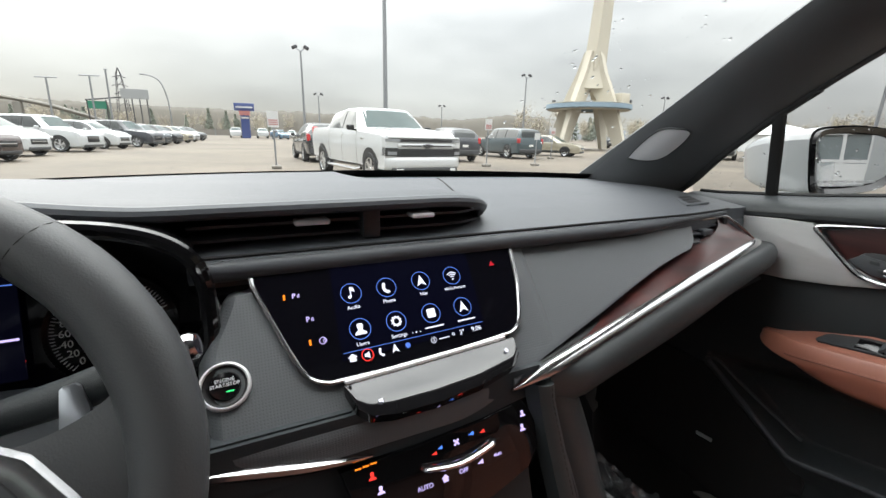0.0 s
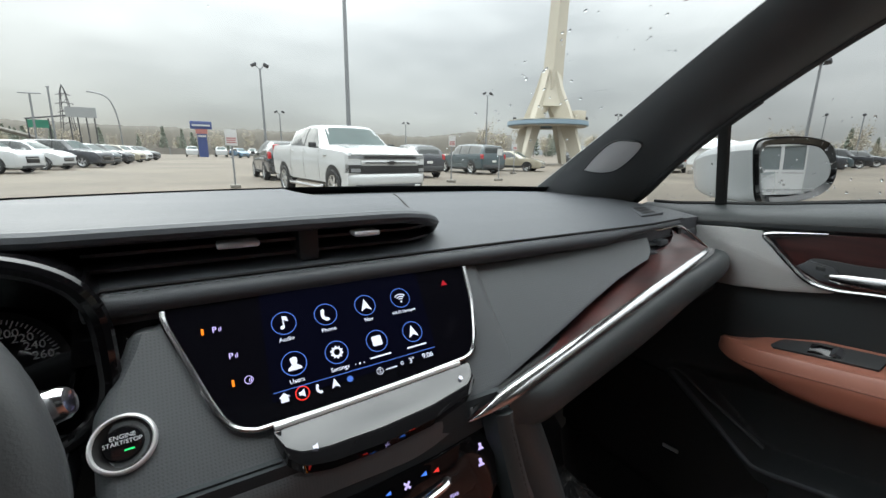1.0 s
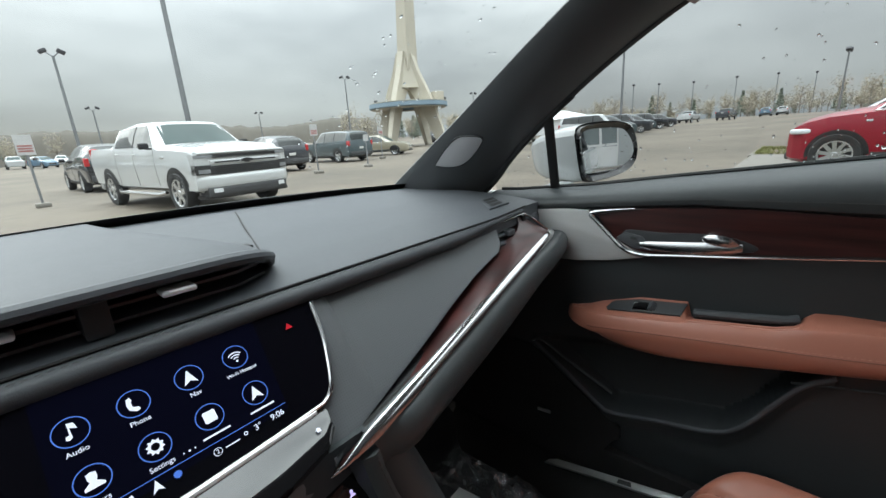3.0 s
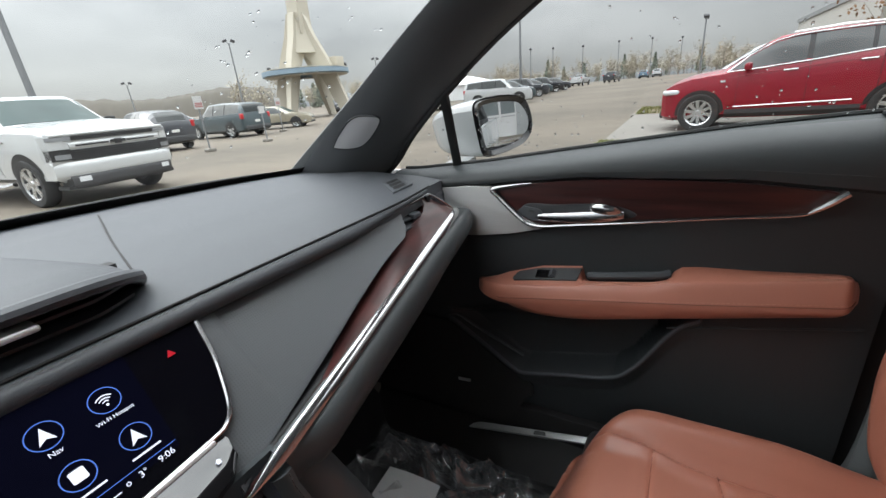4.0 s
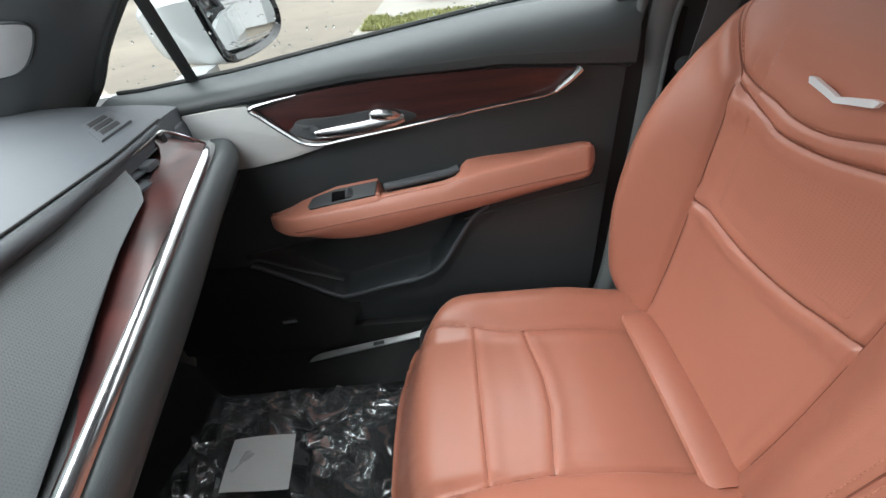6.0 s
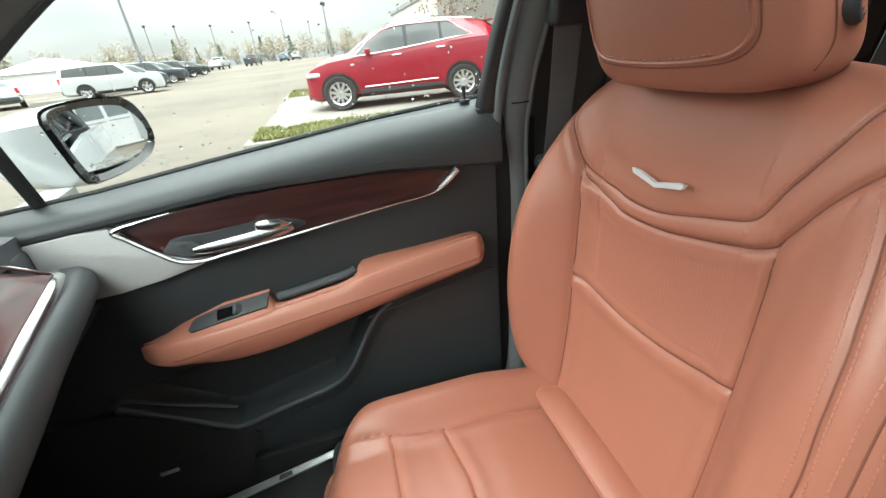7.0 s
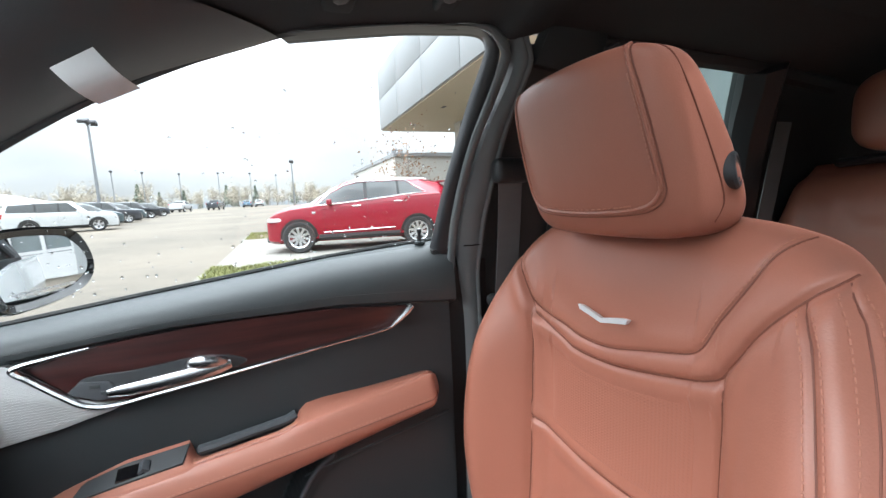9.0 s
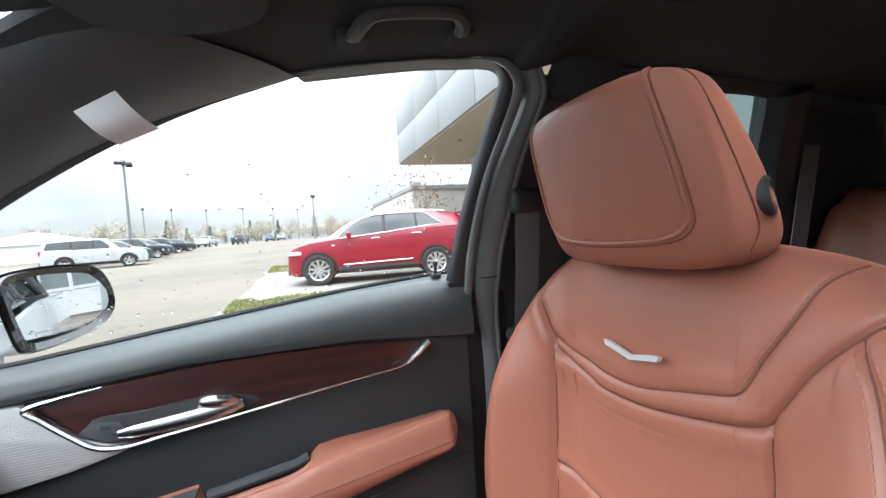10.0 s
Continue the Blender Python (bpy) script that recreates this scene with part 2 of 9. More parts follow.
DARK_PAINT = surface("black_car_paint", (0.012, 0.014, 0.018), 0.2, vary=0.05, scale=3, bump=0.0, coat=0.8)
CHAR_PAINT = surface("charcoal_car_paint", (0.035, 0.038, 0.045), 0.22, vary=0.05, scale=3, bump=0.0, coat=0.8)
BROWN_PAINT = surface("dark_brown_car_paint", (0.045, 0.028, 0.026), 0.22, vary=0.05, scale=3, bump=0.0, coat=0.8)
BEIGE_PAINT = surface("pale_gold_car_paint", (0.27, 0.245, 0.185), 0.25, vary=0.03, scale=3, bump=0.0, coat=0.7)
BLUE_PAINT = surface("steel_blue_car_paint", (0.10, 0.17, 0.24), 0.25, vary=0.03, scale=3, bump=0.0, coat=0.7)
CLADDING = surface("dark_grey_cladding", (0.035, 0.036, 0.038), 0.6, vary=0.1, scale=10, fine=200, bump=0.1)
CAR_GLASS = surface("tinted_car_window", (0.010, 0.014, 0.014), 0.05, vary=0.2, scale=2, bump=0.0, rough_vary=0.02, spec=0.5)
CAR_SHIELD = surface("green_windscreen", (0.030, 0.052, 0.050), 0.06, vary=0.35, scale=2.5, bump=0.0, rough_vary=0.02, spec=0.25)
TYRE = surface("tyre_rubber", (0.022, 0.022, 0.022), 0.8, vary=0.2, scale=10, fine=120, bump=0.3)
ALLOY = surface("alloy_wheel", (0.55, 0.56, 0.57), 0.28, metal=0.9, vary=0.05, scale=10, bump=0.0)
LAMP_RED = surface("red_lamp_lens", (0.38, 0.015, 0.018), 0.15, vary=0.1, bump=0.0, coat=0.5)
LAMP_CLEAR = surface("clear_lamp_lens", (0.62, 0.64, 0.66), 0.12, vary=0.1, bump=0.0, coat=0.5)
LAMP_SMOKE = surface("smoked_lamp_lens", (0.20, 0.21, 0.22), 0.12, vary=0.2, bump=0.0, coat=0.5)
LAMP_AMBER = surface("amber_lamp_lens", (0.6, 0.22, 0.03), 0.2, vary=0.1, bump=0.0)
PLATE = surface("plate_white", (0.6, 0.6, 0.58), 0.5, vary=0.1)
CONCRETE = surface("pale_concrete", (0.185, 0.172, 0.152), 0.85, vary=0.16, scale=0.9, fine=30, bump=0.4)
TOWER_PAINT = surface("cream_painted_concrete", (0.42, 0.39, 0.325), 0.75, vary=0.10, scale=0.4, fine=8, bump=0.2)
TOWER_BLUE = surface("faded_blue_band", (0.20, 0.27, 0.33), 0.7, vary=0.15, scale=0.8, fine=8, bump=0.1)
GALV = surface("galvanised_steel", (0.22, 0.23, 0.24), 0.5, metal=0.6, vary=0.12, scale=3, fine=60, bump=0.1)
DARK_STEEL = surface("dark_steel", (0.06, 0.06, 0.065), 0.55, metal=0.4, vary=0.15, scale=3, fine=60, bump=0.1)
CLAD_GREY = surface("grey_metal_panel", (0.27, 0.28, 0.285), 0.4, metal=0.2, vary=0.05, scale=0.6, fine=20, bump=0.05, island=0.05)
SOFFIT = surface("tan_soffit", (0.42, 0.36, 0.26), 0.7, vary=0.08, scale=1, fine=20, bump=0.1)
STUCCO = surface("white_stucco", (0.46, 0.45, 0.42), 0.8, vary=0.08, scale=0.7, fine=25, bump=0.3)
SIGN_BLUE = surface("navy_sign", (0.03, 0.05, 0.16), 0.4, vary=0.1)
WHEEL_SKIN = surface("smooth_wheel_leather", (0.0562, 0.0601, 0.0624), 0.42, vary=0.08, scale=6, fine=700, bump=0.16)
SILL_METAL = surface("brushed_sill_metal", (0.42, 0.43, 0.43), 0.35, metal=0.6, vary=0.08, scale=10, fine=300, bump=0.05)
OLD_CONCRETE = surface("weathered_concrete", (0.19, 0.18, 0.16), 0.9, vary=0.15, scale=0.3, fine=5, bump=0.1)
DOOR_PAD = surface("black_door_pad", (0.038, 0.044, 0.046), 0.46, vary=0.10, scale=5, fine=900, bump=0.22)
SATIN = surface("satin_handle_metal", (0.50, 0.50, 0.51), 0.24, metal=1.0, vary=0.03, scale=20, fine=600, bump=0.02)
PILLAR_TRIM = surface("dark_pillar_trim", (0.135, 0.150, 0.155), 0.5, vary=0.1, scale=6, fine=1000, bump=0.15)
FRAME_BLACK = surface("satin_black_frame", (0.032, 0.034, 0.038), 0.38, vary=0.1, scale=10, fine=400, bump=0.05)
PADDLE = surface("grey_metal_paddle", (0.36, 0.38, 0.40), 0.3, metal=0.8, vary=0.03, bump=0.0)
SILVER = surface("bright_silver_badge", (0.74, 0.74, 0.75), 0.3, metal=0.35, vary=0.03, bump=0.0)
SIGN_WHITE = surface("white_sign", (0.46, 0.46, 0.46), 0.5, vary=0.05)
SIGN_RED = surface("red_sign", (0.33, 0.13, 0.12), 0.5, vary=0.1)
GREEN_SIGN = surface("green_road_sign", (0.02, 0.16, 0.10), 0.5, vary=0.1)
BARK = surface("grey_brown_bark", (0.24, 0.215, 0.19), 0.9, vary=0.25, scale=4, fine=40, bump=0.6)
# Leaf and needle base colours are lightened to stand for distance haze.
LEAF = surface("pale_hazed_spring_leaf", (0.36, 0.325, 0.25), 0.8, vary=0.35, scale=0.7, fine=4, bump=0.1)
CONIFER = surface("hazed_conifer_needles", (0.20, 0.225, 0.185), 0.85, vary=0.35, scale=0.7, fine=4, bump=0.1)
GRASS = surface("spring_grass", (0.16, 0.165, 0.055), 0.85, vary=0.35, scale=3, fine=30, bump=0.2)
SOIL = surface("brown_soil", (0.12, 0.09, 0.06), 0.95, vary=0.3, scale=5, fine=60, bump=0.6)
YELLOW = surface("yellow_hydrant_paint", (0.62, 0.45, 0.05), 0.5, vary=0.1)


def asphalt_material():
    m, nodes, links, b = principled("worn_sandy_asphalt")
    co = nodes.new("ShaderNodeTexCoord")
    n1, n2, n3 = (nodes.new("ShaderNodeTexNoise") for _ in range(3))
    for n, s, d in ((n1, 0.12, 6.0), (n2, 1.7, 5.0), (n3, 45.0, 2.0)):
        n.inputs["Scale"].default_value, n.inputs["Detail"].default_value = s, d
        links.new(co.outputs["Object"], n.inputs["Vector"])
    rp = nodes.new("ShaderNodeValToRGB")
    rp.color_ramp.elements[0].position, rp.color_ramp.elements[0].color = 0.32, (0.074, 0.061, 0.045, 1)
    rp.color_ramp.elements[1].position, rp.color_ramp.elements[1].color = 0.68, (0.146, 0.120, 0.090, 1)
    av = nodes.new("ShaderNodeMath")
    av.operation = "ADD"
    sc = nodes.new("ShaderNodeMath")
    sc.operation = "MULTIPLY_ADD"
    sc.inputs[1].default_value, sc.inputs[2].default_value = 0.30, -0.15
    links.new(n2.outputs[0], sc.inputs[0])
    links.new(n1.outputs[0], av.inputs[0])
    links.new(sc.outputs[0], av.inputs[1])
    links.new(av.outputs[0], rp.inputs[0])
    vor = nodes.new("ShaderNodeTexVoronoi")
    vor.feature = "DISTANCE_TO_EDGE"
    vor.inputs["Scale"].default_value = 0.22
    wob = nodes.new("ShaderNodeVectorMath")
    wob.operation = "ADD"
    links.new(co.outputs["Object"], wob.inputs[0])
    links.new(n2.outputs[1], wob.inputs[1])
    links.new(wob.outputs[0], vor.inputs["Vector"])
    crack = nodes.new("ShaderNodeMapRange")
    crack.inputs[1].default_value, crack.inputs[2].default_value = 0.0, 0.012
    crack.inputs[3].default_value, crack.inputs[4].default_value = 0.72, 1.0
    links.new(vor.outputs["Distance"], crack.inputs[0])
    mul = nodes.new("ShaderNodeMix")
    mul.data_type, mul.blend_type = "RGBA", "MULTIPLY"
    mul.inputs[0].default_value = 1.0
    links.new(rp.outputs[0], mul.inputs[6])
    links.new(crack.outputs[0], mul.inputs[7])
    links.new(mul.outputs[2], b.inputs["Base Color"])
    b.inputs["Roughness"].default_value = 0.75
    bp = nodes.new("ShaderNodeBump")
    bp.inputs["Strength"].default_value, bp.inputs["Distance"].default_value = 0.5, 0.01
    links.new(n3.outputs[0], bp.inputs["Height"])
    links.new(bp.outputs[0], b.inputs["Normal"])
    return m


ASPHALT = asphalt_material()


# ---- builders ----
def finish(bm, sharp=32.0):
    """Shade smooth, with sharp edges past an angle; returns a mesh."""
    bmesh.ops.recalc_face_normals(bm, faces=bm.faces)
    for f in bm.faces:
        f.smooth = True
    for e in bm.edges:
        if len(e.link_faces) == 2 and e.calc_face_angle(0.0) > radians(sharp):
            e.smooth = False
    me = bpy.data.meshes.new("mesh")
    bm.to_mesh(me)
    bm.free()
    return me


def thing(name, at, label, category, group="", kind=""):
    ob = new(name)
    ob.empty_display_size = 0.05
    ob.matrix_basis = at if isinstance(at, Matrix) else Matrix.Translation(at)
    return tagged(ob, label, category, group, kind)


def part(name, bm, material, parent, label="", local=False, sharp=32.0, kind=""):
    me = finish(bm, sharp) if isinstance(bm, bmesh.types.BMesh) else bm
    me.name = name
    if material and not me.materials:
        me.materials.append(material)
    ob = new(name, me)
    ob.parent = parent
    if parent is not None and parent.parent is None and parent.type == "EMPTY" and not local:
        ob.matrix_parent_inverse = parent.matrix_basis.inverted()
    return tagged(ob, label, kind=kind)


def single(name, bm, material, label, category, group="", kind="", sharp=32.0):
    me = finish(bm, sharp) if isinstance(bm, bmesh.types.BMesh) else bm
    me.name = name
    me.materials.append(material)
    return tagged(new(name, me), label, category, group, kind)


def raw(verts, faces):
    bm = bmesh.new()
    vs = [bm.verts.new(v) for v in verts]
    for f in faces:
        try:
            bm.faces.new([vs[i] for i in f])
        except ValueError:
            pass
    return bm


def join(*bms):
    """One bmesh out of several."""
    me = bpy.data.meshes.new("join")
    out = bmesh.new()
    for b in bms:
        b.to_mesh(me)
        out.from_mesh(me)
        b.free()
    bpy.data.meshes.remove(me)
    return out


def grid(fn, nu, nv, wrap=False):
    """A surface fn(u, v) with u and v from 0 to 1."""
    cols = nu if wrap else nu + 1
    verts = [Vector(fn(i / nu, j / nv)) for j in range(nv + 1) for i in range(cols)]
    faces = [(j * cols + i, j * cols + (i + 1) % cols, (j + 1) * cols + (i + 1) % cols, (j + 1) * cols + i) for j in range(nv) for i in range(nu)]
    return raw(verts, faces)


def shell(fn, nu, nv, thick):
    """A surface with thickness; thick: the vector from its face to its back."""
    t = Vector(thick)
    n = (nu + 1) * (nv + 1)
    verts = [Vector(fn(i / nu, j / nv)) for j in range(nv + 1) for i in range(nu + 1)]
    verts += [v + t for v in verts]
    at = lambda i, j: j * (nu + 1) + i
    faces = []
    for j in range(nv):
        for i in range(nu):
            q = (at(i, j), at(i + 1, j), at(i + 1, j + 1), at(i, j + 1))
            faces += [q, tuple(n + k for k in reversed(q))]
    for i in range(nu):
        faces += [(at(i, 0), n + at(i, 0), n + at(i + 1, 0), at(i + 1, 0)), (at(i, nv), at(i + 1, nv), n + at(i + 1, nv), n + at(i, nv))]
    for j in range(nv):
        faces += [(at(0, j), at(0, j + 1), n + at(0, j + 1), n + at(0, j)), (at(nu, j), n + at(nu, j), n + at(nu, j + 1), at(nu, j + 1))]
    return raw(verts, faces)


def smooth_curve(pts, n):
    """n + 1 points of a Catmull-Rom curve through pts, evenly spaced by parameter."""
    p = [Vector(q) for q in pts]
    p = [2 * p[0] - p[1]] + p + [2 * p[-1] - p[-2]]
    out = []
    for k in range(n + 1):
        s = k / n * (len(p) - 3)
        i = min(int(s), len(p) - 4)
        t = s - i
        a, b, c, d = p[i:i + 4]
        out.append(0.5 * ((2 * b) + (c - a) * t + (2 * a - 5 * b + 4 * c - d) * t * t + (3 * b - a - 3 * c + d) * t ** 3))
    return out


def tube(pts, r, sides=10, flat=1.0, up=(0, 0, 1), closed=False, radii=None):
    """A round or flattened bar along points."""
    p = [Vector(q) for q in pts]
    rings, n = [], len(p)
    for i, q in enumerate(p):
        d = (p[(i + 1) % n] - p[i - 1]) if closed else (p[min(i + 1, n - 1)] - p[max(i - 1, 0)])
        d.normalize()
        a = d.cross(Vector(up))
        if a.length < 1e-4:
            a = d.cross(Vector((0, 1, 0.01)))
        a.normalize()
        b = a.cross(d)
        rr = radii[i] if radii else r
        rings.append([q + rr * (math.cos(t) * a + flat * math.sin(t) * b) for t in (2 * math.pi * k / sides for k in range(sides))])
    verts = [v for ring in rings for v in ring]
    faces = []
    for i in range(n if closed else n - 1):
        for k in range(sides):
            j = (i + 1) % n
            faces.append((i * sides + k, i * sides + (k + 1) % sides, j * sides + (k + 1) % sides, j * sides + k))
    if not closed:
        faces += [tuple(range(sides)), tuple((n - 1) * sides + k for k in reversed(range(sides)))]
    return raw(verts, faces)


def box(lo, hi, bevel=0.0, seg=2):
    bm = bmesh.new()
    bmesh.ops.create_cube(bm, size=1.0)
    size, mid = Vector(hi) - Vector(lo), (Vector(hi) + Vector(lo)) / 2
    for v in bm.verts:
        v.co = Vector((v.co.x * size.x, v.co.y * size.y, v.co.z * size.z)) + mid
    if bevel:
        bmesh.ops.bevel(bm, geom=bm.edges[:], offset=bevel, segments=seg, profile=0.5, affect="EDGES")
    return bm


def plate(outline, frame3, depth, bevel=0.0, seg=2):
    """A flat outline [(u, v)] in a frame (origin, u axis, v axis) pushed back by depth along -(u x v), its front edge rounded."""
    o, ua, va = (Vector(q) for q in frame3)
    n = ua.cross(va).normalized()
    bm = bmesh.new()
    vs = [bm.verts.new(o + ua * a + va * b) for a, b in outline]
    f = bm.faces.new(vs)
    front = f.normal
    f.normal_update()
    if f.normal.dot(n) < 0:
        f.normal_flip()
    back = bmesh.ops.extrude_face_region(bm, geom=[f])
    moved = [g for g in back["geom"] if isinstance(g, bmesh.types.BMVert)]
    for v in moved:
        v.co -= n * depth
    if bevel:
        bm.edges.ensure_lookup_table()
        edges = [e for e in bm.edges if all(v in vs for v in e.verts)]
        bmesh.ops.bevel(bm, geom=edges, offset=bevel, segments=seg, profile=0.5, affect="EDGES")
    return bm


def spin(profile, origin, axis, steps=32):
    """A turned shape: profile [(radius, along axis)]."""
    o, ax = Vector(origin), Vector(axis).normalized()
    a = ax.orthogonal().normalized()
    b = ax.cross(a)
    verts, faces, n = [], [], len(profile)
    for k in range(steps):
        t = 2 * math.pi * k / steps
        d = math.cos(t) * a + math.sin(t) * b
        verts += [o + d * r + ax * h for r, h in profile]
    for k in range(steps):
        j = (k + 1) % steps
        faces += [(k * n + i, k * n + i + 1, j * n + i + 1, j * n + i) for i in range(n - 1)]
    bm = raw(verts, faces)
    bmesh.ops.remove_doubles(bm, verts=bm.verts, dist=1e-5)
    return bm


def lettering(text, frame3, size, align="CENTER"):
    """Raised characters in a frame (origin, u axis, v axis), as a bmesh."""
    cu = bpy.data.curves.new("lettering", "FONT")
    cu.body, cu.size, cu.align_x, cu.align_y, cu.extrude = text, size, align, "CENTER", 0.0002
    cu.resolution_u = 3
    ob = new("lettering", cu)
    me = bpy.data.meshes.new_from_object(ob)
    o, ua, va = (Vector(q) for q in frame3)
    n = ua.cross(va).normalized()
    bm = bmesh.new()
    bm.from_mesh(me)
    for v in bm.verts:
        v.co = o + ua * v.co.x + va * v.co.y + n * v.co.z
    bpy.data.objects.remove(ob)
    bpy.data.curves.remove(cu)
    bpy.data.meshes.remove(me)
    return bm


def smooth_table(xs, ys, n=60):
    """A smooth curve through a table of values, as a function."""
    c = smooth_curve([(x, y, 0) for x, y in zip(xs, ys)], n)
    cx, cy = [p.x for p in c], [p.y for p in c]
    return lambda x: float(np.interp(x, cx, cy))


def ease(a, b, x):
    t = max(0.0, min(1.0, (x - a) / (b - a)))
    return t * t * (3 - 2 * t)


def interp(x, xs, ys):
    return float(np.interp(x, xs, ys))


def stitches(pts, length, gap, r, lift=(0, 0, 0)):
    """A row of thread stitches along a curve."""
    out, p = [], [Vector(q) + Vector(lift) for q in pts]
    run, start = 0.0, None
    for a, b in zip(p, p[1:]):
        d = (b - a).length
        s = 0.0
        while s < d:
            if start is None:
                start = a.lerp(b, s / d)
                s += length
            else:
                q = a.lerp(b, min(1.0, s / d))
                out.append(tube([start, start.lerp(q, 0.5), q], r, 5))
                start = None
                s += gap
        start = None
    return join(*out)



def beads(fn, spots, lift=0.0):
    """Flattened drops on a surface fn(u, v); spots: (u, v, radius, stretch)."""
    base = bmesh.new()
    bmesh.ops.create_icosphere(base, subdivisions=1, radius=1.0)
    base.verts.index_update()
    bv_ = [v.co.copy() for v in base.verts]
    bf_ = [tuple(v.index for v in f.verts) for f in base.faces]
    base.free()
    verts, faces = [], []
    for u, v, r, st in spots:
        p = Vector(fn(u, v))
        du, dv = Vector(fn(u + 0.004, v)) - p, Vector(fn(u, v + 0.004)) - p
        n = du.cross(dv).normalized()
        a, b = dv.normalized(), n.cross(dv.normalized())
        k = len(verts)
        verts += [p + a * (q.x * r * st) + b * (q.y * r) + n * (q.z * r * 0.45 + lift) for q in bv_]
        faces += [tuple(k + i for i in f) for f in bf_]
    me = bpy.data.meshes.new("beads")
    me.from_pydata(verts, [], faces)
    for f in me.polygons:
        f.use_smooth = True
    return me


# ---- ground ----
def lie(x, y):
    """Height of the lot: flat near the car, rising a little to the east and the north."""
    return 0.011 * max(0.0, min(x, 120.0) - 14.0) + 0.006 * max(0.0, min(y, 160.0) - 60.0)


def ground_sheet():
    xs = [-900, -400, -200, -120, -80, -50, -30, -15, -5, 0, 5, 8, 10, 14, 18, 24, 30, 38, 46, 56, 70, 90, 120, 200, 400, 900]
    ys = [-900, -400, -150, -80, -40, -20, -10, -5, 0, 5, 10, 15, 20, 25, 30, 40, 50, 60, 80, 100, 130, 160, 250, 450, 900]
    verts = [(x, y, lie(x, y)) for y in ys for x in xs]
    n = len(xs)
    faces = [(j * n + i, j * n + i + 1, (j + 1) * n + i + 1, (j + 1) * n + i) for j in range(len(ys) - 1) for i in range(n - 1)]
    return raw(verts, faces)


single("ground", ground_sheet(), ASPHALT, "worn sandy grey asphalt of a car lot", "ground", kind="structure")


# ---- the car's shell ----
SEATX = 0.438
BELT = lambda y: interp(y, [-2.2, -0.73, -0.645, -0.51, -0.41, -0.235, -0.074, 0.1, 0.5], [1.205, 1.182, 1.177, 1.166, 1.154, 1.133, 1.112, 1.096, 1.085])
GLASS_X = lambda z: 0.79 - 0.5 * (z - 1.12)


def base_y(x):
    """The foot of the windscreen in plan."""
    return 0.665 - 0.235 * (x / 0.72) ** 2


dash = thing("dashboard", (0, 0.2, 1.0), "black soft-touch dashboard with wood trim and a large touchscreen", "dashboard")


def top_z(x, y):
    return interp(y, [-0.01, 0.02, 0.08, 0.2, 0.4, 0.7], [1.084, 1.089, 1.096, 1.104, 1.106, 1.094]) - 0.004 * ease(0.55, 0.75, x)


def top_pad(u, v):
    x = -0.80 + u * 1.535
    y0, y1 = -0.004 + 0.02 * ease(0.5, 0.74, x) + 0.12 * ease(-0.207, -0.222, x), base_y(x) + 0.02
    y = y0 + (y1 - y0) * v
    return x, y, top_z(x, y)


part("top_pad", shell(top_pad, 48, 30, (0, 0.0, -0.03)), BLACK_PAD, dash)


def roll(u, v):
    x = -0.205 + u * 0.858
    a = radians(-40 + v * 200)
    push = 0.02 * ease(0.5, 0.74, x)
    k = 1 - 0.55 * ease(0.40, 0.55, x)
    return x, push - 0.013 * k * math.sin(a) - 0.003, 1.0835 - 0.0115 * k * (1 - math.cos(a))


part("leather_roll", grid(roll, 60, 14), BLACK_PAD, dash, "black stitched leather roll along the dashboard edge")
seam = [(x, -0.0035 + 0.02 * ease(0.5, 0.74, x), 1.0855) for x in np.linspace(-0.20, 0.67, 60)]
part("seam_groove", tube(seam, 0.0016, 6), DEEP_BLACK, dash)
part("stitching", stitches([(x, y - 0.007, z - 0.0022) for x, y, z in seam], 0.0045, 0.002, 0.00045), THREAD_BLACK, dash, kind="stuff")


part("hood_seam", tube(smooth_curve([(0.150, 0.060, 1.0955), (0.205, 0.246, 1.1055), (0.259, 0.408, 1.1065), (0.29, 0.50, 1.103)], 20), 0.0014, 6), DEEP_BLACK, dash)
part("face_backing", shell(lambda u, v: (0.06 + 0.63 * u, 0.058 - 0.93 * v * (1.079 - 0.942 - 0.15 * (0.63 * u)), 1.075 - v * (1.079 - 0.942 - 0.15 * (0.63 * u))), 8, 6, (0, 0.01, 0)), DEEP_BLACK, dash)


# the vent hood in the middle
def hood(u, v):
    """From the driver's side to the rounded tip; v from the lip forward to the windscreen."""
    x = -0.80 + u * (0.950)
    k = max(0.0, min(1.0, (x - 0.055) / 0.095))
    y0 = 0.0 + 0.055 * (1 - math.sqrt(max(0.0, 1 - k * k)))
    y1 = base_y(x) - 0.05
    y = y0 + (y1 - y0) * v
    xe = x - 0.09 * k * v
    crown = 0.028 * math.sqrt(max(0.0, 1 - k ** 2.2)) * (1 - 0.85 * ease(0.0, 0.95, v))
    bulge = 0.016 * ease(-0.22, -0.40, x) * (1 - ease(0.3, 0.9, v))
    round_lip = -0.008 * (1 - ease(0.0, 0.06, v))
    return xe, y, 1.1075 + 0.002 + crown + bulge + round_lip


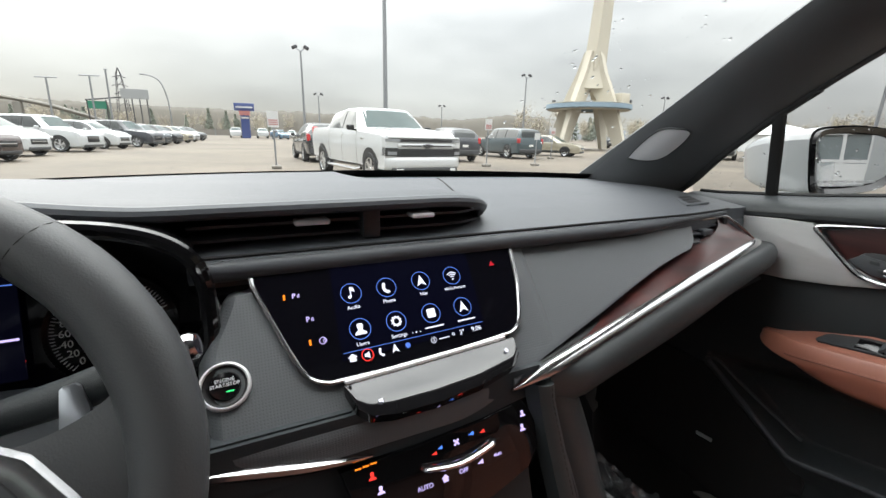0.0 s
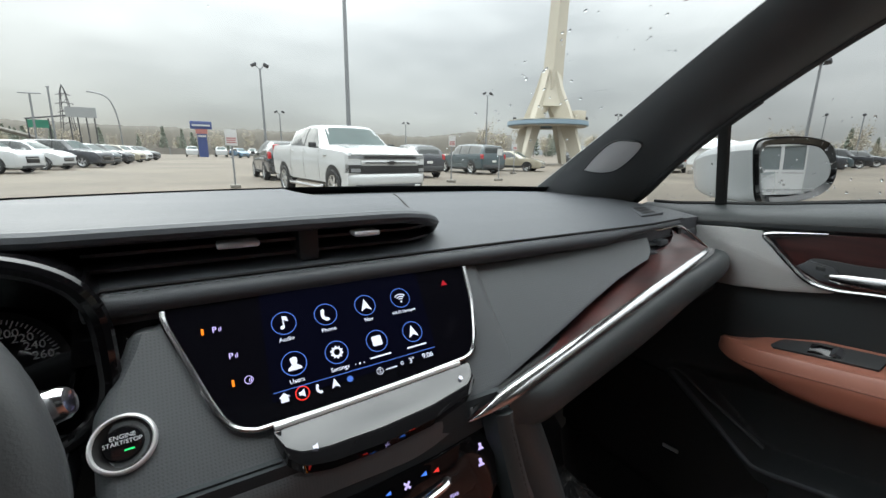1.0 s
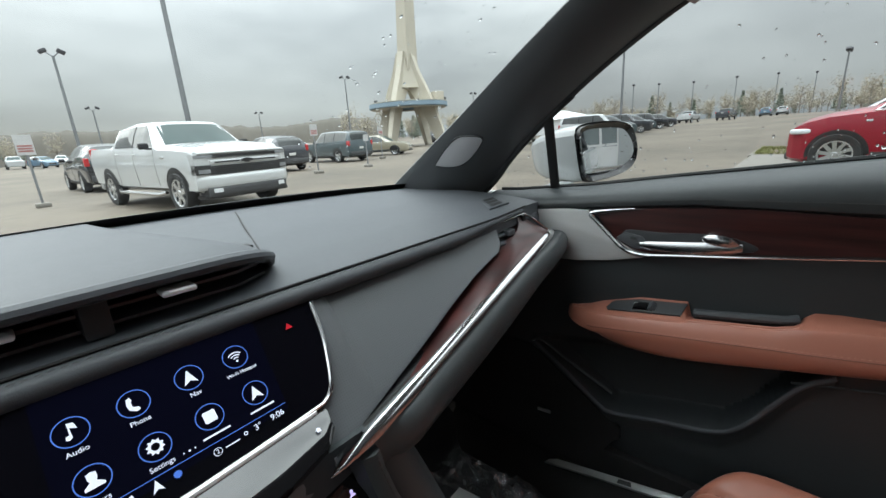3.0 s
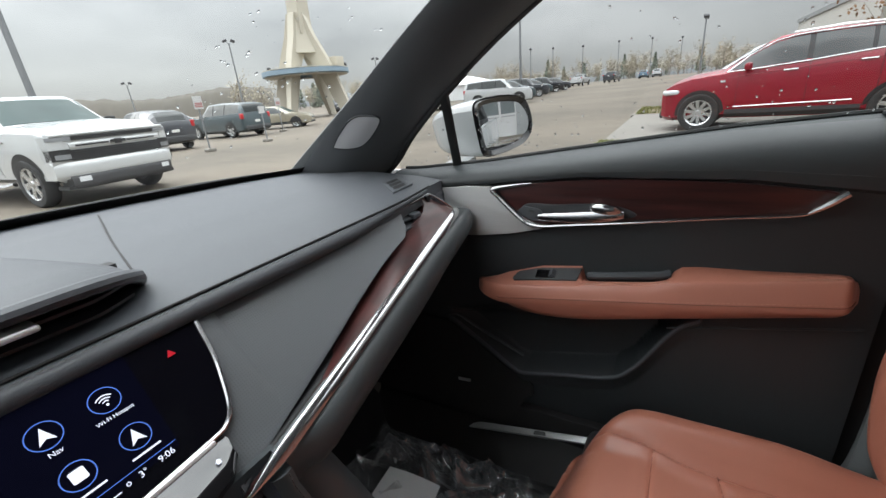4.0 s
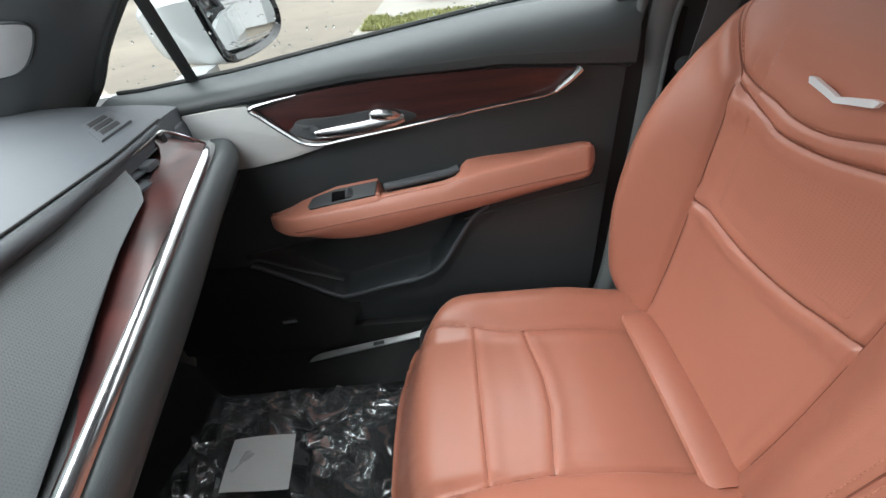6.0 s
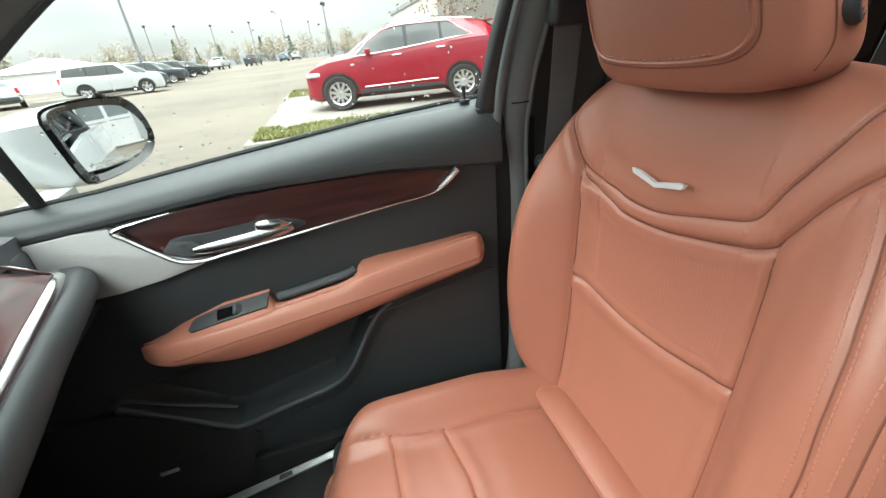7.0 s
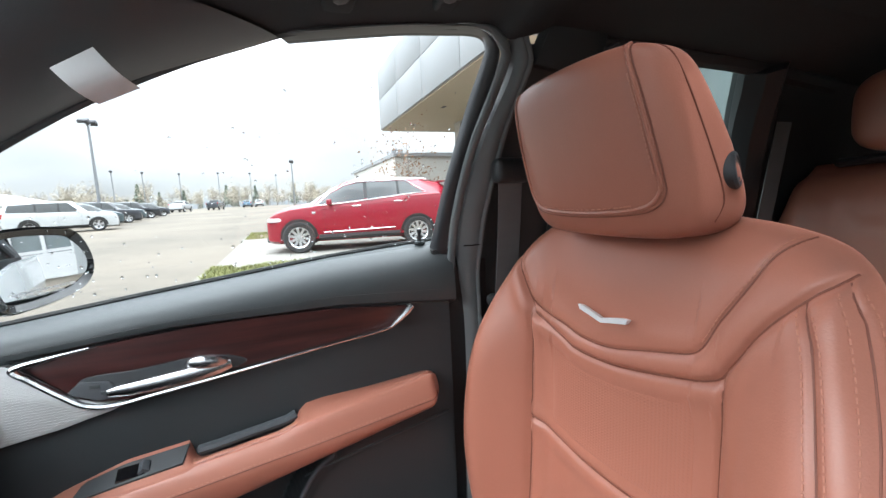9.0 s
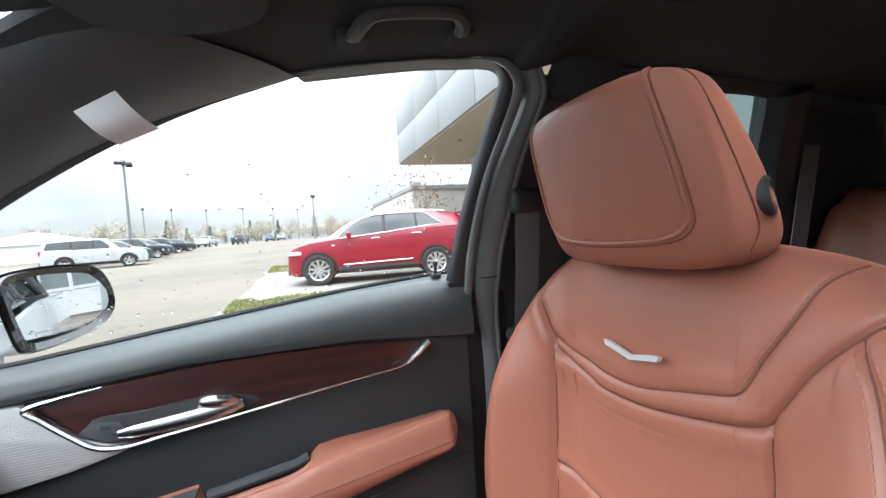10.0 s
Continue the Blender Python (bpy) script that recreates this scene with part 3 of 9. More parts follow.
part("vent_hood", shell(hood, 70, 30, (0, 0.012, -0.010)), BLACK_PAD, dash, "black leather hood over the centre vents")
lip_pts = [Vector(hood(u, 0.0)) + Vector((0, 0.007, -0.0015)) for u in np.linspace(0.0, 1.0, 90)]
lip_pts += [Vector(hood(1.0, v)) + Vector((0.0, 0, -0.003 - 0.03 * v)) for v in (0.05, 0.1, 0.16, 0.24)]
part("hood_lip", tube(lip_pts, 0.0085, 10, flat=0.9, radii=[0.0085] * 84 + [0.0085, 0.0085, 0.0085, 0.008, 0.0075, 0.007, 0.006, 0.005, 0.004, 0.003]), BLACK_PAD, dash, "rounded leather lip of the vent hood")
part("vent_recess", box((-0.215, 0.075, 1.088), (0.14, 0.09, 1.122)), DEEP_BLACK, dash)
for x0, x1 in ((-0.205, -0.034), (-0.012, 0.132)):
    for z in (1.098, 1.112):
        part("vent_slat", shell(lambda u, v, x0=x0, x1=x1, z=z: (x0 + (x1 - x0) * u, 0.018 + 0.045 * v + 0.02 * ease(0.09, 0.14, x0 + (x1 - x0) * u), z + 0.002 * v), 8, 2, (0, 0, -0.003)), BLACK_PLASTIC, dash)
part("vent_divider", box((-0.033, 0.008, 1.089), (-0.013, 0.075, 1.126), 0.002), BLACK_PLASTIC, dash)
for xc, w, y, z in ((-0.088, 0.037, 0.008, 1.1115), (0.038, 0.029, 0.004, 1.1125)):
    part("vent_tab", box((xc - w / 2, y - 0.004, z - 0.003), (xc + w / 2, y + 0.018, z + 0.003), 0.0026, 3), SILVER, dash, "bright silver vent tab")

# the padded bezel and touchscreen
PO = Vector((0, -0.0503, 1.015))
PU, PV = Vector((1, 0, 0)), Vector((0, 0.648, 0.762))
PN = PU.cross(PV)


def on_panel(x, s, lift=0.0):
    return PO + PU * x + PV * s + PN * lift


def bezel(u, v):
    """Padded leather to the left of and under the screen."""
    x = -0.206 + 0.006 * v + u * 0.392
    x += 0.024 * (1 - ease(0.0, 0.5, u)) * ease(0.45, 0.0, v)
    s_hi, s_lo = 0.055 + 0.015 * ease(-0.155, -0.145, x), -0.119 + 0.040 * ease(0.02, 0.19, x) + 0.010 * ease(-0.10, -0.2, x)
    s = s_hi + (s_lo - s_hi) * v
    drop = 0.020 * ease(0.035, 0.0, u) ** 1.5 + 0.010 * ease(0.9, 1.0, v) + 0.012 * ease(0.05, 0.0, v) + 0.010 * ease(0.95, 1.0, u)
    return on_panel(x, s, 0.001 - drop)


part("bezel_recess", shell(lambda u, v: on_panel(-0.215 + 0.07 * u, 0.082 - 0.05 * v, -0.014), 4, 4, tuple(-0.01 * PN)), GLOSS_BLACK, dash)
part("screen_bezel", shell(bezel, 50, 36, tuple(-0.03 * PN)), BLACK_PERF, dash, "black perforated leather bezel")
screen_line = [(-0.153, 0.060), (-0.151, 0.047), (-0.138, 0.012), (-0.1235, -0.026), (-0.113, -0.045), (-0.098, -0.0535), (-0.08, -0.0545), (0.0, -0.0525), (0.098, -0.046), (0.119, -0.0425), (0.131, -0.031), (0.141, -0.005), (0.148, 0.020), (0.154, 0.060)]
curve = [(p.x, p.y) for p in smooth_curve([(a, b, 0) for a, b in screen_line], 60)]
touch = part("touchscreen", plate([(-0.152, 0.070)] + curve + [(0.153, 0.070)], (on_panel(0, 0, 0.004), PU, PV), 0.012), SCREEN_BLACK, dash, "black glass touchscreen with lit icons")
part("chrome_frame", tube([on_panel(a, b, 0.004) for a, b in curve], 0.0026, 8), SATIN, touch, "bright chrome screen frame")
part("display", plate([(-0.080, -0.037), (0.083, -0.031), (0.088, 0.062), (-0.077, 0.062)], (on_panel(0, 0, 0.0045), PU, PV), 0.0004), SCREEN_BLUE, touch, "lit dark blue display")
tilt = radians(1.6)
IU, IV = (PU * math.cos(tilt) + PV * math.sin(tilt)), (PV * math.cos(tilt) - PU * math.sin(tilt))


def icon_frame(x, s, lift=0.0052):
    return on_panel(x, s, lift), IU, IV


def disc(x, s, r, lift=0.0052, steps=24, inner=0.0):
    f = icon_frame(x, s, lift)
    pts = [f[0] + IU * (r * math.cos(a)) + IV * (r * math.sin(a)) for a in (2 * math.pi * k / steps for k in range(steps))]
    if inner:
        pin = [f[0] + IU * (inner * math.cos(a)) + IV * (inner * math.sin(a)) for a in (2 * math.pi * k / steps for k in range(steps))]
        return raw(pts + pin, [(k, (k + 1) % steps, steps + (k + 1) % steps, steps + k) for k in range(steps)])
    return raw(pts, [tuple(range(steps))])


def glyph(outline, x, s, k=1.0, lift=0.0056):
    return plate([(a * k, b * k) for a, b in outline], icon_frame(x, s, lift), 0.0002)


NOTE = [(-0.004, -0.005), (-0.002, -0.006), (0.0, -0.0045), (0.0, 0.003), (0.004, 0.001), (0.003, 0.006), (-0.001, 0.007), (-0.0012, -0.002), (-0.0035, -0.0025)]
PHONE = [(-0.004, 0.005), (-0.0015, 0.006), (-0.0005, 0.003), (-0.0015, 0.0015), (-0.0015, -0.0015), (-0.0005, -0.003), (0.002, -0.0035), (0.003, -0.006), (0.0, -0.007), (-0.004, -0.004), (-0.005, 0.0)]
ARROW = [(0.0, 0.007), (0.0055, -0.006), (0.0, -0.003), (-0.0055, -0.006)]
PERSON_DOT = [(0.0, 0.006), (0.003, 0.005), (0.003, 0.001), (0.002, -0.001), (0.006, -0.004), (0.006, -0.006), (-0.006, -0.006), (-0.006, -0.004), (-0.002, -0.001), (-0.003, 0.001), (-0.003, 0.005)]
SQUARE = [(-0.004, -0.005), (0.004, -0.005), (0.005, -0.004), (0.005, 0.004), (0.004, 0.005), (-0.004, 0.005), (-0.005, 0.004), (-0.005, -0.004)]
HOUSE = [(-0.004, -0.004), (0.004, -0.004), (0.004, 0.001), (0.006, 0.001), (0.0, 0.006), (-0.006, 0.001), (-0.004, 0.001)]
GEAR = [((0.0065 if k % 2 else 0.0048) * math.cos(math.pi * k / 10), (0.0065 if k % 2 else 0.0048) * math.sin(math.pi * k / 10)) for k in range(20)]
cols, rows = (-0.0595, -0.0205, 0.0205, 0.0605), (0.0325, -0.0065)
ICONS = [(0, 0, NOTE, "Audio"), (1, 0, PHONE, "Phone"), (2, 0, ARROW, "Nav"), (3, 0, None, "Wi-Fi Hotspot"), (0, 1, PERSON_DOT, "Users"), (1, 1, GEAR, "Settings"), (2, 1, SQUARE, ""), (3, 1, ARROW, "")]
for c, r, shape, text in ICONS:
    x, s = cols[c] + 0.0022 * r, rows[r] + 0.028 * cols[c] + (0.001 if c > 1 else 0)
    part("icon_ring", disc(x, s, 0.0112, inner=0.0104), ICON_RING, touch)
    if shape:
        part("icon", glyph(shape, x, s), ICON_WHITE, touch)
    else:
        arcs = []
        for rad in (0.003, 0.0055, 0.008):
            f = icon_frame(x, s - 0.004, 0.0056)
            arcs.append(tube([f[0] + IU * rad * math.cos(a) + IV * rad * math.sin(a) for a in np.linspace(radians(45), radians(135), 9)], 0.0006, 4))
        part("icon", join(*arcs, disc(x, s - 0.0045, 0.0011, 0.0057)), ICON_WHITE, touch)
    if text:
        part("icon_text", lettering(text, icon_frame(x, s - 0.0155), 0.0056 if len(text) < 9 else 0.0046), ICON_WHITE, touch)
    else:
        part("icon_text_bar", glyph([(-0.011, -0.0008), (0.011, -0.0008), (0.011, 0.0008), (-0.011, 0.0008)], x, s - 0.0155), ICON_WHITE, touch)
gx, gs = cols[1] + 0.0022, rows[1] + 0.028 * cols[1]
part("gear_hub", disc(gx, gs, 0.0030, 0.0060), SCREEN_BLACK, touch)
part("status_line", glyph([(-0.079, -0.0003), (0.081, -0.0003), (0.081, 0.0003), (-0.079, 0.0003)], 0.001, -0.0275), ICON_RING, touch)
for x, shape, m, k in ((-0.070, HOUSE, ICON_WHITE, 0.8), (-0.040, PHONE, ICON_WHITE, 0.7), (-0.026, ARROW, ICON_WHITE, 0.7), (-0.012, GEAR, ICON_RING, 0.5)):
    part("status_icon", glyph(shape, x, -0.034 + 0.03 * x, k), m, touch)
part("mute_ring", disc(-0.055, -0.0355, 0.0062, inner=0.0053), ICON_RED, touch)
part("mute_icon", glyph([(-0.003, -0.0015), (-0.001, -0.0015), (0.002, -0.0035), (0.002, 0.0035), (-0.001, 0.0015), (-0.003, 0.0015)], -0.055, -0.0355), ICON_WHITE, touch)
part("signal_ring", disc(0.018, -0.0345, 0.0034, inner=0.0029), ICON_WHITE, touch)
part("signal_text", lettering("2", icon_frame(0.018, -0.0345), 0.005), ICON_WHITE, touch)
part("signal_bar", glyph([(-0.006, -0.0005), (0.006, -0.0005), (0.006, 0.0005), (-0.006, 0.0005)], 0.030, -0.0345), ICON_WHITE, touch)
part("pin_icon", disc(0.042, -0.0325, 0.0017, inner=0.0010), ICON_WHITE, touch)
part("temperature", lettering("3°", icon_frame(0.053, -0.0325), 0.0075), ICON_WHITE, touch)
part("clock", lettering("9:06", icon_frame(0.0715, -0.0315), 0.0075), ICON_WHITE, touch)
for k in range(3):
    part("page_dot", disc(-0.0035 + 0.0042 * k, -0.0225, 0.0006 if k != 1 else 0.0009), ICON_WHITE, touch)
part("hazard_icon", glyph([(-0.0045, -0.003), (0.0045, -0.003), (0.0, 0.0045)], 0.1185, 0.0435, 0.9), ICON_DIM_RED, touch)
for x, s, lit in ((-0.116, 0.036, 1), (-0.106, 0.010, 0), (-0.098, -0.013, 1)):
    if lit:
        part("indicator_bar", glyph([(-0.001, -0.0028), (0.001, -0.0028), (0.001, 0.0028), (-0.001, 0.0028)], x - 0.009, s), ICON_ORANGE, touch)
    mark = lettering("P", icon_frame(x, s, 0.0056), 0.0075) if s > 0 else disc(x + 0.003, s, 0.0036, inner=0.0030)
    part("parking_icon", join(mark, glyph([(0.0032, -0.002), (0.0038, -0.002), (0.0038, 0.001), (0.0032, 0.001)], x, s), glyph([(0.0046, -0.002), (0.0052, -0.002), (0.0052, 0.002), (0.0046, 0.002)], x, s)), ICON_LILAC, touch)

BO = on_panel(0, -0.0535, 0.006)
BV = Vector((0, 0.91, 0.42)).normalized()
BN = PU.cross(BV)
BAR_S = 1.28


def on_bar(x, s, lift=0.0):
    return BO + PU * x + BV * ((s + 0.0535) * BAR_S) + BN * lift


bar_x = [-0.083, -0.077, -0.066, -0.045, 0.0, 0.05, 0.098, 0.110, 0.113]
bar_low = [-0.062, -0.079, -0.0875, -0.0905, -0.0905, -0.0865, -0.077, -0.067, -0.056]


def bar_face(u, v):
    """The bar swells towards its lower edge, so that this edge faces the seats."""
    x = -0.083 + 0.196 * u
    top = -0.0575 + 0.0085 * u
    s = top + (interp(x, bar_x, bar_low) - top) * v
    return on_bar(x, s, 0.0050 * v * (1 - v ** 3))


bar = part("touch_bar", shell(bar_face, 60, 16, tuple(-0.012 * BN)), GLOSS_BAR, dash, "gloss black touch bar with a bright bevel")
part("bar_bevel", tube([on_bar(a, b, 0.0) for a, b in ((-0.082, -0.0565), (0.0, -0.0535), (0.104, -0.0485))], 0.0034, 8), SILVER, bar)
part("bar_icon", plate([(a * 0.45, b * 0.5) for a, b in HOUSE], (on_bar(0.094, -0.064, 0.0048), PU, BV), 0.0003), ICON_WHITE, bar)
part("bar_icon", plate([(-0.002, -0.0013), (0.0, -0.0013), (0.002, -0.0026), (0.002, 0.0026), (0.0, 0.0013), (-0.002, 0.0013)], (on_bar(-0.056, -0.0795, 0.0050), PU, BV), 0.0003), ICON_WHITE, bar)

# start button
button = part("start_button", spin([(0.0, 0.003), (0.0115, 0.0035), (0.0128, 0.001), (0.0128, -0.006)], on_panel(-0.1815, -0.036, 0.0), PN), GLOSS_BLACK, dash, "black engine start button with a chrome ring")
part("button_well", spin([(0.0126, -0.002), (0.0150, 0.0005), (0.0180, 0.0022)], on_panel(-0.1815, -0.036, 0.0), PN, 40), DEEP_BLACK, button)
part("chrome_ring", spin([(0.0176, -0.002), (0.0180, 0.0040), (0.0190, 0.0052), (0.0204, 0.0044), (0.0212, 0.001), (0.0214, -0.004)], on_panel(-0.1815, -0.036, 0.0), PN, 40), SILVER, button, "satin silver ring")
part("button_text", join(lettering("ENGINE", (on_panel(-0.1815, -0.0315, 0.0040), IU, IV), 0.0044), lettering("START/STOP", (on_panel(-0.1815, -0.0355, 0.0040), IU, IV), 0.0042)), PAPER, button)
part("button_light", plate([(-0.003, -0.0006), (0.003, -0.0006), (0.003, 0.0006), (-0.003, 0.0006)], (on_panel(-0.1775, -0.0412, 0.0042), IU, IV), 0.0002), ICON_GREEN, button)


# passenger side: perforated pad, wood, chrome strip and lower pad
strip_x = [0.09, 0.13, 0.33, 0.65, 0.705]
strip_y = [-0.137, -0.131, -0.100, -0.052, -0.034]
strip_z = [0.951, 0.957, 0.987, 1.035, 1.034]
strip = [Vector((x, interp(x, strip_x, strip_y), interp(x, strip_x, strip_z))) for x in np.linspace(0.085, 0.70, 26)]


def flat_y(z):
    return 0.008 + 0.93 * (z - 1.075)


def pad(u, v):
    """Leather panel from behind the screen to the side vent."""
    x0 = 0.10 + 0.44 * u
    low = interp(x0, [0.10, 0.127, 0.282, 0.45, 0.54], [0.936, 0.945, 0.978, 1.016, 1.034])
    z = 1.067 + (low - 1.067) * v
    x = 0.10 + u * (interp(z, [0.93, 1.0, 1.02, 1.03, 1.045, 1.068], [0.485, 0.49, 0.498, 0.508, 0.535, 0.552]) - 0.10)
    edge = min((1 - u) * 4, 1 - v, 1.0)
    return x, flat_y(z) + 0.007 * (1 - ease(0.0, 0.05, edge)) ** 2 + 0.004 * ease(0.19, 0.15, x) * ease(0.962, 0.99, z), z


part("perforated_panel", shell(pad, 60, 36, (0, 0.02, -0.012)), BLACK_PERF, dash, "black perforated leather panel on the passenger side")
WU_, WX_, WZ_ = [0, 0.05, 0.30, 0.62, 0.72, 0.82, 0.89, 0.94, 1.0], [0.096, 0.13, 0.282, 0.475, 0.515, 0.565, 0.605, 0.630, 0.645], [0.934, 0.944, 0.976, 1.0185, 1.028, 1.038, 1.045, 1.055, 1.070]


def wood(u, v):
    x = 0.105 + u * 0.575
    lo = Vector((x, interp(x, strip_x, strip_y), interp(x, strip_x, strip_z)))
    hx, hz = interp(u, WU_, WX_), interp(u, WU_, WZ_)
    hi = Vector((hx, flat_y(hz) + 0.004, hz))
    p = hi.lerp(lo, v)
    hollow = 0.012 * ease(0.7, 0.95, u)
    return p.x, p.y - (0.004 - hollow) * math.sin(math.pi * v), p.z + 0.001 * math.sin(math.pi * v)


part("wood_backing", shell(lambda u, v: Vector(wood(u, -0.7 + 1.6 * v)) + Vector((0, 0.020, -0.006)), 30, 6, (0, 0.01, 0)), DEEP_BLACK, dash)
part("wood_trim", shell(lambda u, v: wood(u, -0.28 * ease(0.04, 0.3, u) * (1 - v) + v), 60, 14, (0, 0.015, -0.008)), WOOD, dash, "dark red-brown satin wood trim")
strip = [Vector((x, interp(x, strip_x, strip_y), interp(x, strip_x, strip_z))) for x in np.linspace(0.082, 0.682, 40)]
strip_r = [0.0085 * ease(-0.5, 4, k) for k in range(37)] + [0.0083, 0.0078, 0.006]
part("chrome_strip", tube(strip, 0.0085, 10, flat=0.62, up=(0, -0.7, 0.7), radii=strip_r), CHROME, dash, "bright chrome strip")
part("vent_frame", tube(smooth_curve([(0.683, -0.034, 1.036), (0.676, -0.024, 1.046), (0.656, 0.0, 1.070), (0.640, 0.004, 1.0735), (0.60, 0.003, 1.0725), (0.548, 0.002, 1.0715)], 26), 0.0024, 8), CHROME, dash, "slim chrome line round the side vent")


def lower_pad(u, v):
    p = Vector((0.135, 0, 0)).lerp(Vector((0.690, 0, 0)), u)
    p = Vector((p.x, interp(p.x, strip_x, strip_y), interp(p.x, strip_x, strip_z))) + Vector((0.0, -0.002, -0.005))
    depth = 0.062 - 0.006 * math.cos(u * 6)
    swell = 0.3 + 0.7 * ease(0.0, 0.10, u)
    a = v * radians(150)
    return p.x + 0.028 * ease(0.7, 1.0, u), p.y - 0.028 * swell * math.sin(a) + 0.015 * v, p.z - depth * (1 - math.cos(a)) / 1.87


part("lower_pad", shell(lower_pad, 30, 14, (0, 0.02, 0.0)), DOOR_PAD, dash, "black padded lower dashboard edge")
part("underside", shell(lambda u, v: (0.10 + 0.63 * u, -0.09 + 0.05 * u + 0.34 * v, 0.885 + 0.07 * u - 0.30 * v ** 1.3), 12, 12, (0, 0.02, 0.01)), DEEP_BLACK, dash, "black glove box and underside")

# side vent
vent = part("side_vent", shell(lambda u, v: (0.49 + 0.17 * u, flat_y(1.05) + 0.045 + 0.02 * v, 1.078 - 0.06 * v), 4, 4, (0, 0.01, 0)), DEEP_BLACK, dash, "black side air vent")
for k in range(3):
    z = 1.0635 - 0.0115 * k
    part("vent_slat", shell(lambda u, v, z=z, k=k: (0.535 - 0.012 * k + (0.095 - 0.016 * k) * u, flat_y(z) + 0.006 + 0.026 * v, z + 0.006 * v - 0.004 * u), 6, 2, (0, 0, -0.0026)), BLACK_PAD, vent)
part("vent_tab", box((0.566, flat_y(1.054) - 0.002, 1.0465), (0.590, flat_y(1.054) + 0.014, 1.0565), 0.002), BLACK_PAD, vent)
part("vent_wall", shell(lambda u, v: (0.636 + 0.01 * u, flat_y(1.06) + 0.004 + 0.04 * u, 1.072 - 0.028 * v), 3, 4, (0.01, 0, 0)), DEEP_BLACK, vent)
part("end_pad", box((0.690, 0.012, 0.93), (0.735, 0.25, 1.066), 0.010, 3), BLACK_PAD, dash)
# small demister outlet on the top
DEM = ((0.645, 0.074, 1.0952), (1.0, 0.0, 0.0), (0.0, 1.0, 0.04))
outlet = part("demister", plate([(-0.069, -0.039), (0.011, -0.031), (0.061, 0.035), (-0.003, 0.036)], DEM, 0.006, 0.0012), BLACK_PAD, dash, "black demister outlet")
for k in range(3):
    cx, cy = -0.022 + 0.016 * k, -0.020 + 0.020 * k
    part("demister_slot", plate([(cx - 0.026, cy - 0.008), (cx + 0.018, cy - 0.005), (cx + 0.029, cy + 0.008), (cx - 0.012, cy + 0.007)], ((0.645, 0.074, 1.0957), (1.0, 0.0, 0.0), (0.0, 1.0, 0.04)), 0.003), DEEP_BLACK, outlet)


# ---- climate panel and console ----
CO = Vector((0.018, -0.1335, 0.8875))
CU, CV = Vector((1, 0, 0)), Vector((0, 0.514, 0.857))
CN = CU.cross(CV)
climate = thing("climate_panel", CO, "gloss black climate control panel with lit symbols", "control panel")
C_IN = lambda x, z: (x - 0.018, (z - 0.8875) / 0.857)
face_line = [(-0.096, 0.904), (-0.086, 0.872), (-0.070, 0.852), (-0.03, 0.838), (0.05, 0.846), (0.100, 0.858), (0.118, 0.874), (0.124, 0.905), (0.125, 0.920), (0.06, 0.911), (-0.02, 0.9065)]
part("glass_face", plate([C_IN(x, z) for x, z in face_line], (CO, CU, CV), 0.02, 0.002), GLOSS_BLACK, climate)
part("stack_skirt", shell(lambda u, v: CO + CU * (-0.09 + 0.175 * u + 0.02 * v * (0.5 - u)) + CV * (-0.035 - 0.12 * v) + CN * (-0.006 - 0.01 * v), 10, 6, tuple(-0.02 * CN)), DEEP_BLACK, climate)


def c_at(x, z, lift=0.0006):
    u, s = C_IN(x, z)
    return CO + CU * u + CV * s + CN * lift


part("chrome_rocker", tube(smooth_curve([c_at(x, z, c) for x, z, c in ((-0.018, 0.889, 0.001), (-0.012, 0.887, 0.006), (0.02, 0.8842, 0.008), (0.055, 0.889, 0.006), (0.062, 0.892, 0.001))], 20), 0.0048, 10, flat=0.6), CHROME, climate, "bright chrome rocker")


def c_glyph(o, x, z, k=1.0):
    return plate([(a * k, b * k) for a, b in o], (c_at(x, z), CU, CV), 0.0002)


FAN = [(0.005 * (1 if k % 3 else 0.35) * math.cos(2 * math.pi * k / 12), 0.005 * (1 if k % 3 else 0.35) * math.sin(2 * math.pi * k / 12)) for k in range(12)]
WEDGE = [(-0.004, -0.001), (0.004, -0.0025), (0.004, 0.0025)]
for o, x, z, k, m in ((FAN, 0.022, 0.899, 0.8, ICON_LILAC), (WEDGE, -0.004, 0.896, 0.7, ICON_RED), (WEDGE, 0.003, 0.899, 0.7, ICON_BLUE), (WEDGE, 0.040, 0.902, 0.8, ICON_BLUE), (WEDGE, 0.053, 0.901, 0.8, ICON_RED),
                      (PERSON_DOT, 0.107, 0.905, 0.55, ICON_LILAC), (PERSON_DOT, 0.103, 0.893, 0.6, ICON_LILAC), (PERSON_DOT, -0.068, 0.895, 0.6, ICON_RED), (PERSON_DOT, -0.062, 0.883, 0.6, ICON_LILAC),
                      (HOUSE, 0.003, 0.874, 0.7, ICON_LILAC), (WEDGE, 0.044, 0.877, 0.9, ICON_LILAC)):
    part("control_icon", c_glyph(o, x, z, k), m, climate)
for k in range(3):
    part("heat_light", c_glyph([(-0.003, -0.0008), (0.003, -0.0008), (0.003, 0.0008), (-0.003, 0.0008)], -0.080 + 0.0075 * k, 0.9030 + 0.0004 * k), ICON_ORANGE, climate)
for text, x, z in (("AUTO", -0.019, 0.873), ("OFF", 0.024, 0.875), ("REAR", 0.066, 0.878)):
    part("control_text", lettering(text, (c_at(x, z), CU, CV), 0.0060 if text != "REAR" else 0.004), ICON_LILAC, climate)
